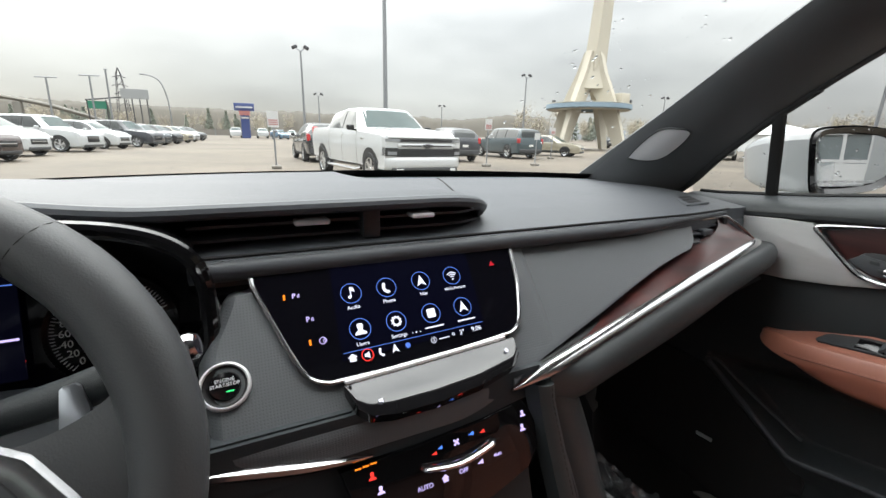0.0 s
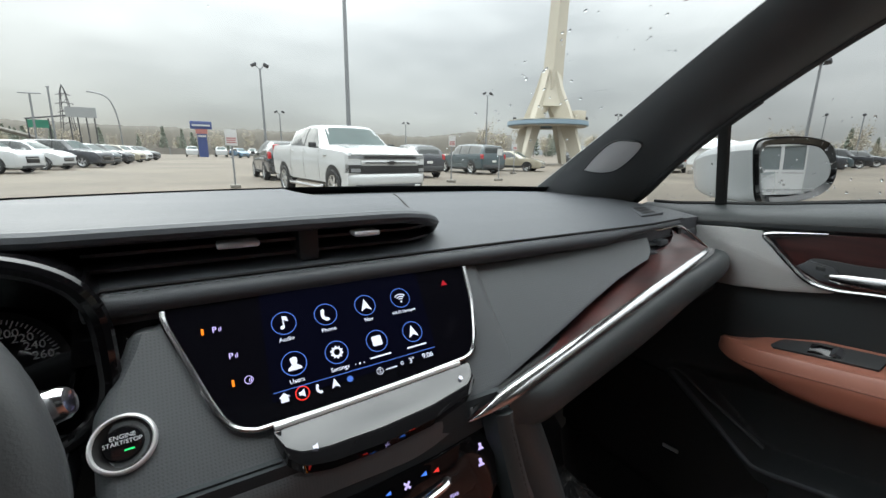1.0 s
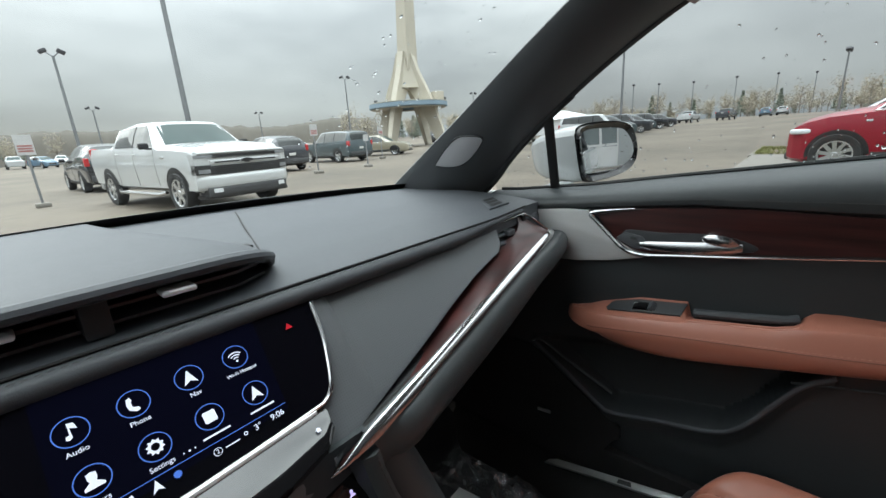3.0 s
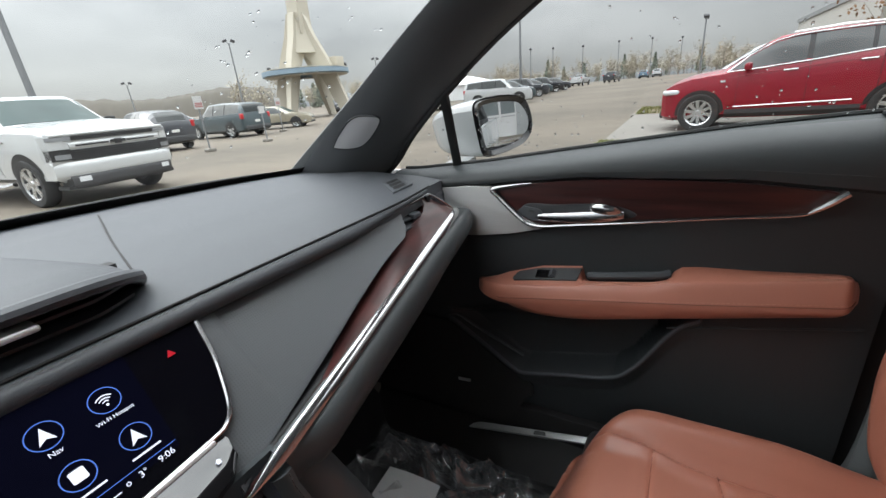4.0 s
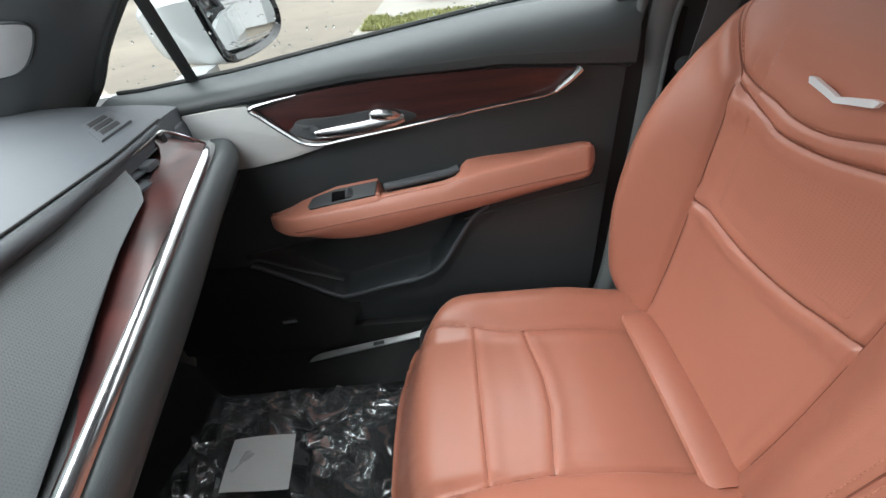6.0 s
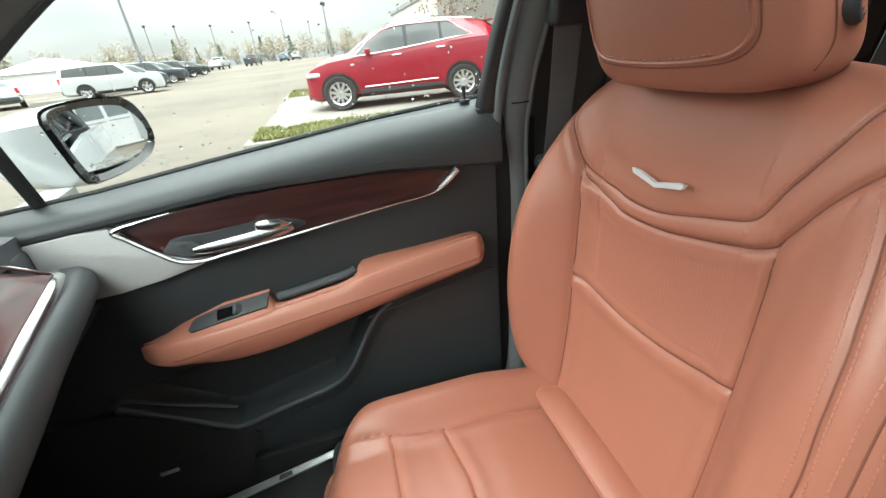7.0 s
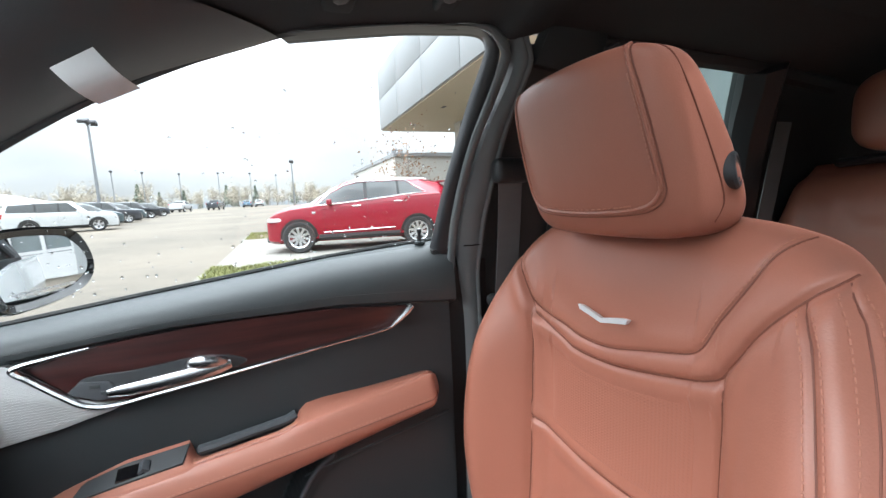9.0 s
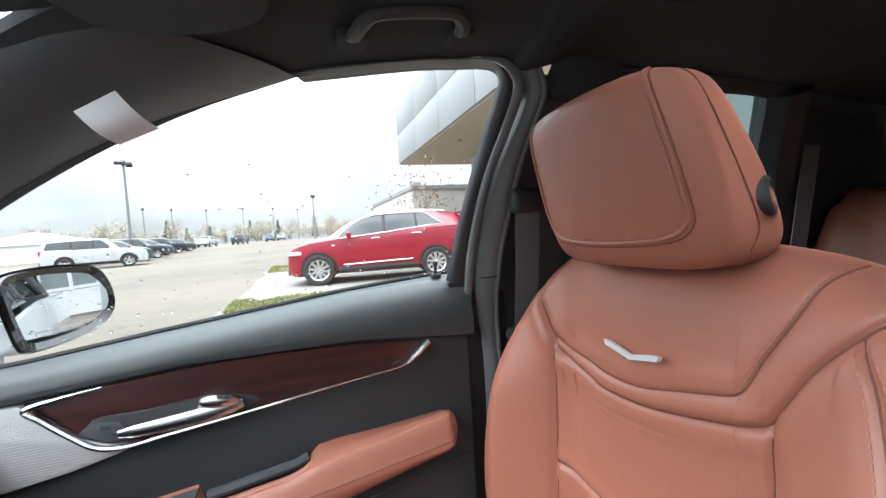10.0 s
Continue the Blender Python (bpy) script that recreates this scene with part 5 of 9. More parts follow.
part("header_trim", tube(smooth_curve([(0.792, 0.178, 1.112), (0.757, 0.094, 1.183), (0.722, -0.007, 1.257), (0.678, -0.153, 1.347), (0.645, -0.29, 1.414), (0.616, -0.46, 1.474), (0.607, -0.60, 1.495), (0.603, -0.69, 1.501)], 50), 0.0085, 8), BLACK_PLASTIC, frame_1)
part("belt_seal", tube([(0.797, y, BELT(y) + 0.004) for y in np.linspace(0.15, -0.73, 40)], 0.0045, 6), RUBBER, frame_1)
part("corner_seal", tube([(0.766, -0.722, 1.195), (0.770, -0.728, 1.17), (0.765, -0.726, 1.13)], 0.012, 8), RUBBER, frame_1)

mirror = thing("side_mirror", (0.93, 0.05, 1.08), "white door mirror with black rim", "door mirror")
MO = Vector((0.977, -0.031, 1.176))
MU, MV = Vector((0.920, -0.391, 0.03)).normalized(), Vector((0.03, 0.02, 1.0)).normalized()
MV = (MV - MU * MV.dot(MU)).normalized()
MN = MU.cross(MV)
M_OUT = [(-0.098, 0.040), (-0.090, 0.056), (-0.06, 0.0625), (0.0, 0.064), (0.06, 0.058), (0.085, 0.047), (0.102, 0.018), (0.107, -0.012), (0.098, -0.036), (0.070, -0.055), (0.02, -0.064), (-0.04, -0.067), (-0.068, -0.064), (-0.080, -0.052), (-0.090, -0.010)]
m_curve = [(p.x * 0.945, p.y * 1.02) for p in smooth_curve([(a, b, 0) for a, b in M_OUT + [M_OUT[0]]], 56)[:-1]]
m_pts = [MO + MU * a + MV * b for a, b in m_curve]


def mirror_shell(u, v):
    k = int(round(u * 56)) % 56
    a, b = m_curve[k]
    s = 1.06 * math.sqrt(max(0.0, 1 - (v * 0.98) ** 2.4)) + 0.0
    return MO + MU * (a * s - 0.030 * v) + MV * (b * s - 0.008 * v) - MN * (0.215 * v) + MN * 0.002


part("housing", grid(mirror_shell, 56, 14), WHITE_PAINT, mirror, "white painted mirror housing")
rim_in = [MO + MU * a * 0.86 + MV * b * 0.84 + MN * 0.004 for a, b in m_curve]
rim_bm = raw(m_pts + [MO + MU * a * 1.05 + MV * b * 1.05 - MN * 0.012 for a, b in m_curve] + [MO + MU * a * 1.0 + MV * b * 1.0 + MN * 0.012 for a, b in m_curve] + rim_in, [(56 + k, 56 + (k + 1) % 56, 112 + (k + 1) % 56, 112 + k) for k in range(56)] + [(112 + k, 112 + (k + 1) % 56, 168 + (k + 1) % 56, 168 + k) for k in range(56)])
part("rim", rim_bm, GLOSS_BLACK, mirror, "wet black mirror rim")


def mirror_face(u, v):
    """Convex glass, turned a little towards the car."""
    a, b = (q * (1 - v) for q in (0.92 * m_curve[int(round(u * 56)) % 56][0], 0.92 * m_curve[int(round(u * 56)) % 56][1]))
    return MO + MU * a + MV * b + MN * (-0.009 + 0.210 * a - a * a / 2.4 - b * b / 2.4)


part("mirror_glass", grid(mirror_face, 56, 12), MIRROR, mirror, "convex mirror glass", sharp=80)
part("mirror_text", join(lettering("OBJECTS IN MIRROR ARE CLOSER", (MO + MU * 0.012 - MV * 0.044 - MN * 0.0058, MU + MN * 0.20, MV), 0.0068), lettering("THAN THEY APPEAR", (MO + MU * 0.012 - MV * 0.052 - MN * 0.0058, MU + MN * 0.20, MV), 0.0068)), GRILLE_GREY, mirror)
part("foot", shell(lambda u, v: (0.80 + 0.12 * u, 0.10 - 0.05 * v - 0.03 * u, 1.085 + 0.02 * u), 6, 4, (0, 0, -0.035)), WHITE_PAINT, mirror)

# own car's outside: bonnet edge, wing and door skin, seen in the mirror and past the glass
own = thing("car_body", (0, 1.0, 0.3), "white car body around the cabin", "car body", kind="structure")
part("door_outer", shell(lambda u, v: (0.835 + 0.085 * math.sin(math.pi * min(1.0, 0.15 + 0.75 * v)), 0.45 - 2.6 * u, BELT(0.45 - 2.6 * u) - 0.012 - 0.72 * v), 20, 12, (-0.02, 0, 0)), WHITE_PAINT, own)
part("wing", shell(lambda u, v: (0.80 + 0.12 * math.sin(math.pi * 0.5 * v), 0.50 + 1.1 * u, 1.03 - 0.10 * u - 0.5 * v), 12, 8, (-0.02, 0, 0)), WHITE_PAINT, own)
part("bonnet", shell(lambda u, v: (-0.80 + 1.6 * u, 0.80 - 0.16 * (2 * u - 1) ** 2 + 1.0 * v, 1.030 - 0.10 * v - 0.05 * (2 * u - 1) ** 2), 20, 10, (0, 0, -0.02)), WHITE_PAINT, own)
part("cowl", shell(lambda u, v: (-0.78 + 1.56 * u, base_y(-0.78 + 1.56 * u) + 0.02 + 0.14 * v, 1.075 - 0.045 * v), 24, 5, (0, 0, -0.02)), BLACK_PLASTIC, own, "black wiper cowl")
HOLE = (-0.34, 0.34, -0.98, -0.50)


def with_hole(bm):
    """Leaves the sunroof's opening free."""
    x0, x1, y0, y1 = HOLE
    gone = [f for f in bm.faces if all(x0 - 1e-4 <= v.co.x <= x1 + 1e-4 and y0 - 1e-4 <= v.co.y <= y1 + 1e-4 for v in f.verts)]
    bmesh.ops.delete(bm, geom=gone, context="FACES")
    return bm


part("roof", with_hole(shell(lambda u, v: (-0.68 + 1.36 * u, -0.20 - 2.4 * v + 0.03, 1.565 - 0.035 * (2 * u - 1) ** 2), 40, 60, (0, 0, 0.02))), WHITE_PAINT, own)
pane = single("sunroof", shell(lambda u, v: (-0.40 + 0.80 * u, -0.44 - 1.04 * v, 1.590), 8, 8, (0, 0, 0.004)), pane_glass("sunroof_glass", (0.085, 0.093, 0.093), 0.3), "clear glass sunroof", "sunroof", kind="structure")
pane.visible_shadow = False
part("far_side", shell(lambda u, v: (-0.84, 0.5 - 2.9 * u, 1.12 - 0.75 * v), 10, 4, (-0.02, 0, 0)), BLACK_PLASTIC, own)
# Out-of-view panes and pillar, added to hold back light from the driver's side.
far_pane = single("window_3", grid(lambda u, v: (-0.70 - 0.10 * (1 - v), -0.80 - 1.45 * u, 1.12 + 0.40 * v), 8, 4), pane_glass("far_dimming_glass", (0.25, 0.31, 0.30), 0.4), "unseen rear side window, tinted dark to dim light from the left", "window", kind="structure")
far_front = single("window_4", grid(lambda u, v: (-0.63 - 0.14 * (1 - v), 0.30 - 1.05 * u, 1.12 + (0.02 + 0.36 * min(1.0, 0.1 + 1.6 * u)) * v), 8, 4), pane_glass("far_front_glass", (0.70, 0.74, 0.73), 0.35), "unseen driver door window, tinted to dim light from the left", "window", kind="structure")
part("far_door_pillar", box((-0.80, -0.92, 0.5), (-0.68, -0.72, 1.52), 0.02), BLACK_PLASTIC, own)
part("far_pillar", tube([(-0.74, 0.45, 1.10), (-0.66, 0.1, 1.31), (-0.56, -0.28, 1.49)], 0.05, 8, flat=0.6), BLACK_PLASTIC, own)
part("tail", shell(lambda u, v: (-0.8 + 1.6 * u, -2.45 - 0.1 * v, 1.15 - 0.8 * v), 6, 4, (0, -0.02, 0)), BLACK_PLASTIC, own)
part("far_rear_pillar", shell(lambda u, v: (-0.66 - 0.16 * v, -1.35 - 1.0 * u, 1.52 - 0.40 * v), 4, 4, (-0.02, 0, 0)), BLACK_PLASTIC, own)
part("firewall", shell(lambda u, v: (-0.8 + 1.6 * u, 0.55 - 0.25 * v, 1.05 - 0.75 * v), 6, 4, (0, 0.02, 0)), DEEP_BLACK, own)

part("frit_band", grid(lambda u, v: Vector(screen(u, 0.10 * v)) + Vector((0, -0.002, 0)), 30, 4), DEEP_BLACK, ws, "black printed band along the glass foot")
for name, pts in (("wiper", [(-0.34, 0.69, 1.094), (0.0, 0.715, 1.096), (0.25, 0.69, 1.096), (0.36, 0.665, 1.094)]), ("wiper", [(0.16, 0.695, 1.098), (0.42, 0.635, 1.099), (0.60, 0.54, 1.100), (0.71, 0.46, 1.098)])):
    w = thing(name, pts[0], "black wiper arm and blade at the windscreen foot", "wiper", group="windscreen wipers")
    c = smooth_curve(pts, 24)
    part("arm", tube(c, 0.010, 8, flat=0.6), RUBBER, w)
    part("blade", tube([p + Vector((0, -0.012, 0.006)) for p in c[2:]], 0.005, 6), RUBBER, w)

# ---- roof lining, visor, grab handle, paper tag ----
def lining(u, v):
    x = -0.62 + 1.13 * u
    y = -0.20 - 2.2 * v
    e = ease(0.33, 0.62, abs(x))
    return x, y, 1.535 - 0.048 * e * e - 0.06 * (1 - ease(0.0, 0.10, v)) * (0.5 + 0.5 * e)


single("ceiling", with_hole(shell(lining, 62, 60, (0, 0, 0.02))), HEADLINER, "dark grey fabric roof lining", "ceiling", kind="structure")


rail_low = smooth_curve([(0.690, -0.13, 1.333), (0.646, -0.288, 1.411), (0.614, -0.46, 1.470), (0.598, -0.60, 1.490), (0.594, -0.662, 1.495), (0.588, -0.716, 1.498), (0.584, -0.740, 1.493), (0.580, -0.754, 1.479), (0.572, -0.774, 1.478), (0.570, -0.800, 1.486), (0.572, -0.85, 1.496), (0.585, -1.10, 1.496), (0.60, -1.35, 1.484), (0.602, -1.6, 1.473), (0.62, -2.39, 1.43)], 120)
rail_hi = smooth_curve([(0.545, -0.17, 1.430), (0.505, -0.288, 1.480), (0.475, -0.46, 1.516), (0.465, -0.60, 1.520), (0.462, -0.662, 1.521), (0.46, -0.716, 1.522), (0.46, -0.740, 1.522), (0.46, -0.754, 1.522), (0.46, -0.774, 1.522), (0.46, -0.800, 1.522), (0.46, -0.85, 1.524), (0.46, -1.10, 1.527), (0.46, -1.35, 1.527), (0.46, -1.6, 1.527), (0.46, -2.39, 1.527)], 120)
single("roof_rail", shell(lambda u, v: rail_low[int(round(u * 120))].lerp(rail_hi[int(round(u * 120))], v) + Vector((-0.016, 0, -0.006)) * math.sin(math.pi * v), 120, 10, (0.01, 0, 0.02)), HEADLINER, "dark grey roof rail lining above the window", "roof lining", kind="structure")
visor = thing("sun_visor", (0.40, -0.30, 1.45), "dark grey sun visor folded against the lining", "sun visor")
visor_line = smooth_curve([(0.10, -0.22, 0), (0.30, -0.25, 0), (0.44, -0.285, 0), (0.487, -0.298, 0), (0.500, -0.325, 0), (0.497, -0.365, 0), (0.483, -0.403, 0), (0.454, -0.435, 0), (0.40, -0.445, 0), (0.25, -0.44, 0), (0.10, -0.43, 0)], 44)
part("panel", plate([(p.x, -p.y) for p in visor_line], ((0, 0, 1.452), (1, 0, 0), (0, -1, 0)), 0.016, 0.004), HEADLINER, visor)
part("label", plate([(-0.03, -0.008), (0.03, -0.008), (0.03, 0.008), (-0.03, 0.008)], ((0.418, -0.390, 1.4512), (0.22, 0.97, 0), (0.97, -0.22, 0)), 0.0006), PAPER, visor, "white visor label")
grab = thing("grab_handle", (0.51, -0.57, 1.49), "dark grey grab handle above the door", "grab handle")
part("bar", tube(smooth_curve([(0.548, -0.518, 1.492), (0.530, -0.522, 1.481), (0.500, -0.527, 1.479), (0.482, -0.536, 1.481), (0.474, -0.560, 1.483), (0.464, -0.612, 1.483), (0.476, -0.630, 1.482), (0.500, -0.638, 1.483), (0.515, -0.642, 1.494)], 30), 0.009, 8, flat=0.7), CLADDING, grab)
part("mount", box((0.525, -0.540, 1.478), (0.562, -0.505, 1.492), 0.006, 3), HEADLINER, grab)
part("mount", box((0.500, -0.655, 1.480), (0.535, -0.628, 1.494), 0.006, 3), HEADLINER, grab)
tag_pts = [(0.566, -0.252, 1.405), (0.558, -0.290, 1.424), (0.581, -0.318, 1.394), (0.592, -0.278, 1.379)]
tag = single("paper_tag", shell(lambda u, v: Vector(tag_pts[0]).lerp(Vector(tag_pts[1]), u).lerp(Vector(tag_pts[3]).lerp(Vector(tag_pts[2]), u), v) + Vector((-0.012, -0.004, -0.01)) * (0.4 + 0.6 * math.sin(math.pi * v)), 8, 8, (-0.0006, -0.0002, -0.0004)), PAPER, "white paper tag stuck on the pillar lining", "paper tag")

# ---- floor and footwell ----
single("floor", shell(lambda u, v: (-0.80 + 1.53 * u, 0.62 - 3.0 * v, 0.335 + 0.30 * ease(0.16, 0.0, v)), 20, 40, (0, 0, -0.03)), CARPET, "black car carpet", "floor", kind="structure")
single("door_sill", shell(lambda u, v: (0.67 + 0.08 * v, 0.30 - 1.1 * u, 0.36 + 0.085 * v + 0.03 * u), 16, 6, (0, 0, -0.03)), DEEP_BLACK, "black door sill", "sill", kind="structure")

# rain on the glass
wet = random.Random(21)
spots = []
for _ in range(95):
    u = 0.76 + 0.19 * wet.random()
    v = 0.25 + 0.62 * wet.random()
    spots.append((u, v, wet.choice((0.0010, 0.0014, 0.0018, 0.0024)), wet.uniform(1.0, 2.2)))
for _ in range(14):
    spots.append((wet.uniform(0.15, 0.95), wet.uniform(0.12, 0.9), wet.choice((0.0008, 0.0012)), 1.2))
part("rain_drops", beads(screen, spots, 0.001), WATER, ws, "clear rain drops", kind="stuff")
spots = [(wet.uniform(0.05, 0.97), wet.random() ** 2.2 * 0.75 + 0.09, wet.choice((0.0009, 0.0013, 0.0017, 0.0022)), wet.uniform(1.0, 1.5)) for _ in range(210)]
part("rain_drops", beads(side_pane, spots, 0.001), WATER, sg, "clear rain drops", kind="stuff")


def rim_at(u, v):
    k = u * 56
    i, f = int(k) % 56, k - int(k)
    a = Vector((*m_curve[i], 0)).lerp(Vector((*m_curve[(i + 1) % 56], 0)), f)
    s = 0.88 + 0.10 * v
    return MO + MU * (a.x * s) + MV * (a.y * s) + MN * (0.0055 + 0.007 * v)


part("rim_drops", beads(rim_at, [(wet.random(), wet.random(), wet.choice((0.0012, 0.0018, 0.0024)), 1.0) for _ in range(34)], 0.0005), WATER, mirror, kind="stuff")
part("glass_drops", beads(lambda u, v: MO + MU * (-0.08 + 0.17 * u) + MV * (-0.05 + 0.10 * v) + MN * (-0.007 + 0.205 * (-0.08 + 0.17 * u)), [(wet.random(), wet.random(), wet.choice((0.0010, 0.0015)), 1.3) for _ in range(5)]), WATER, mirror, kind="stuff")


# ---- passenger seat ----
seat = thing("passenger_seat", (SEATX, -0.55, 0.36), "tan leather front passenger seat with stitched yoke and headrest", "car seat")


def groove(d, w=0.0035, depth=0.0045):
    """A rounded seam line at distance d, with the leather puffed up on either side."""
    w, depth = w * 1.5, depth * 1.05
    return -depth * math.exp(-(d / w) ** 2) + 0.0026 * math.exp(-((abs(d) - 0.014) / 0.012) ** 2)


def cushion_front(a):
    """The rounded front edge of the cushion in plan."""
    return interp(a, [0.0, 0.08, 0.12, 0.155, 0.195, 0.23, 0.25, 0.262], [-0.268, -0.270, -0.276, -0.289, -0.312, -0.342, -0.370, -0.402])


def cushion_side(y):
    return 0.130 + 0.028 * ease(-0.55, -0.33, y)


def cushion_xyz(dx, y):
    a = abs(dx)
    z = 0.652 + 0.005 * math.cos(dx * 9)
    z += 0.040 * ease(0.120, 0.190, a)
    z -= 0.11 * ease(0.195, 0.262, a) ** 1.6
    front = ease(-0.115, 0.0, y - cushion_front(a))
    z -= 0.012 * ease(-0.45, -0.34, y) + 0.14 * front ** 2.6
    z -= 0.022 * ease(-0.60, -0.76, y)
    side = cushion_side(y)
    g = groove(a - side, 0.0018, 0.0045)
    if a < side:
        g += 0.7 * groove(y + 0.438 + 0.05 * a * a, 0.0018, 0.005)
        vee = -0.565 + 0.16 * a if a > 0.03 else -0.565 + 0.0048
        g += 0.7 * groove(y - vee - 0.012, 0.0018, 0.005)
    return Vector((SEATX + dx, y, z + g))


part("cushion", shell(lambda u, v: cushion_xyz(-0.262 + 0.524 * u, cushion_front(abs(-0.262 + 0.524 * u)) + (-0.787 - cushion_front(abs(-0.262 + 0.524 * u))) * v), 180, 200, (0, 0, -0.05)), TAN, seat, "tan leather seat cushion with cross seams", sharp=60)
part("cushion_base", box((SEATX - 0.235, -0.76, 0.40), (SEATX + 0.235, -0.32, 0.60), 0.03, 3), BLACK_PLASTIC, seat)
part("side_trim", shell(lambda u, v: (SEATX + 0.25 + 0.012 * math.sin(math.pi * v), -0.40 - 0.50 * u, 0.60 - 0.16 * v + 0.03 * u), 14, 6, (-0.02, 0, 0)), BLACK_PLASTIC, seat)


back_half = smooth_table([0.64, 0.70, 0.82, 0.95, 1.04, 1.12, 1.18, 1.21, 1.23, 1.238], [0.225, 0.252, 0.270, 0.270, 0.258, 0.234, 0.203, 0.178, 0.150, 0.12])
back_wing = smooth_table([0.60, 0.64, 0.72, 0.85, 1.0, 1.12, 1.2, 1.26], [0.02, 0.035, 0.075, 0.095, 0.080, 0.035, 0.008, 0.0])
back_line = smooth_table([0.60, 0.64, 0.70, 0.80, 0.92, 1.10, 1.18, 1.215, 1.238], [-0.765, -0.772, -0.785, -0.797, -0.803, -0.806, -0.820, -0.838, -0.872])


inboard_half = smooth_table([0.64, 0.70, 0.82, 0.95, 1.04, 1.10, 1.14, 1.17, 1.19, 1.20, 1.21, 1.218, 1.224, 1.229, 1.232, 1.238], [0.240, 0.268, 0.286, 0.290, 0.284, 0.268, 0.253, 0.241, 0.231, 0.223, 0.209, 0.188, 0.160, 0.125, 0.095, 0.04])


def half_at(z, side):
    """Half width of the backrest; the driver-side shoulder is fuller."""
    return inboard_half(z) if side < 0 else back_half(z)


# heights of the two yoke seams across the back, from the driver's side to the door side
inner_table = smooth_table([-0.205, -0.193, -0.181, -0.166, -0.155, -0.139, -0.132, -0.121, -0.111, -0.095, -0.054, 0.0, 0.05, 0.082, 0.118, 0.137, 0.152, 0.164, 0.186, 0.193, 0.205], [1.224, 1.2215, 1.217, 1.203, 1.180, 1.150, 1.138, 1.113, 1.102, 1.096, 1.085, 1.071, 1.070, 1.077, 1.083, 1.088, 1.099, 1.123, 1.163, 1.187, 1.206])
outer_table = smooth_table([-0.236, -0.226, -0.214, -0.205, -0.195, -0.180, -0.165, -0.158, -0.148, -0.135, -0.096, -0.022, 0.03, 0.066, 0.084, 0.141, 0.150, 0.160, 0.180, 0.205, 0.237], [1.213, 1.202, 1.188, 1.180, 1.169, 1.152, 1.130, 1.117, 1.102, 1.084, 1.070, 1.053, 1.048, 1.049, 1.056, 1.073, 1.086, 1.106, 1.140, 1.171, 1.202])


def yoke_inner(dx):
    """Height of the stitched V under the badge."""
    return inner_table(dx)


def yoke_outer(dx):
    return outer_table(dx)


mid_seam = smooth_table([-0.143, -0.11, -0.06, -0.015, 0.04, 0.095, 0.130, 0.158], [0.918, 0.909, 0.898, 0.8925, 0.8905, 0.895, 0.900, 0.906])


bolster_seam = smooth_table([0.66, 0.80, 0.937, 1.008, 1.056, 1.083, 1.112, 1.143, 1.155, 1.175, 1.19], [0.222, 0.246, 0.253, 0.246, 0.238, 0.231, 0.223, 0.213, 0.208, 0.198, 0.190])
outer_seam = smooth_table([0.66, 0.80, 0.937, 1.045, 1.072, 1.10, 1.125, 1.157, 1.170, 1.192, 1.20], [0.244, 0.268, 0.275, 0.266, 0.261, 0.254, 0.246, 0.235, 0.230, 0.218, 0.212])


def back_xyz(k, z):
    """k from -1 to 1 across; z up the backrest."""
    hw = half_at(z, k)
    dx = k * hw
    a = abs(dx)
    y = back_line(z)
    y += back_wing(z) * ease(0.130, 0.225, a) * (0.80 if k < 0 else 1.0)
    edge = hw - a
    y -= (0.052 - (0.034 * ease(1.12, 1.20, z) if k < 0 else 0.0)) * (1 - math.sqrt(max(0.0, 1 - (1 - min(1.0, edge / 0.045)) ** 2)))
    g = 0.0
    yi, yo = yoke_inner(dx), yoke_outer(dx)
    if z < yo + 0.02:
        panel = 0.153 if k > 0 else 0.143
        g += groove(a - panel, 0.0022, 0.005) * ease(yo + 0.002, yo - 0.010, z)
        if a < panel:
            g += groove((z - mid_seam(dx)) * 0.95, 0.0024, 0.005)
    g += groove((z - yo) * (0.95 if a < 0.135 else 0.62), 0.0022, 0.0045)
    if a < (0.205 if k > 0 else 0.232):
        g += groove((z - yi) * (0.95 if a < 0.112 else 0.45), 0.0018, 0.0030)
    if a > 0.19 and k < 0:
        g += (0.7 * groove(a - bolster_seam(z), 0.0018, 0.0035) + 0.6 * groove(a - outer_seam(z), 0.0018, 0.003)) * ease(yo + 0.002, yo - 0.008, z)
    g *= ease(0.001, 0.009, edge)
    return Vector((SEATX + dx, y + g, z))


back_bm = shell(lambda u, v: back_xyz(-1 + 2 * u, 0.64 + (0.592 + 0.006 * ease(0.4, 0.6, u)) * v), 300, 340, (0, -0.075, 0))
back_bm.verts.ensure_lookup_table()
for v in back_bm.verts[301 * 341:]:
    v.co.x = SEATX + (v.co.x - SEATX) * 0.84
    v.co.z -= 0.045 * ease(1.10, 1.238, v.co.z)
part("backrest", back_bm, TAN, seat, "tan leather backrest with V-shaped yoke", sharp=60)


def insert(u, v):
    dx = -0.130 + 0.26 * u
    lo, hi = mid_seam(dx) + 0.013, yoke_outer(dx) - 0.013
    p = back_xyz(dx / back_half(1.0), lo + (hi - lo) * v)
    e = min(u, 1 - u, v, 1 - v)
    return Vector((SEATX + dx, p.y + 0.0006 - 0.0040 * (1 - ease(0.0, 0.10, e)), p.z))


part("perforated_insert", shell(insert, 40, 30, (0, -0.004, 0)), TAN_PERF, seat, "tan perforated leather insert", sharp=60)


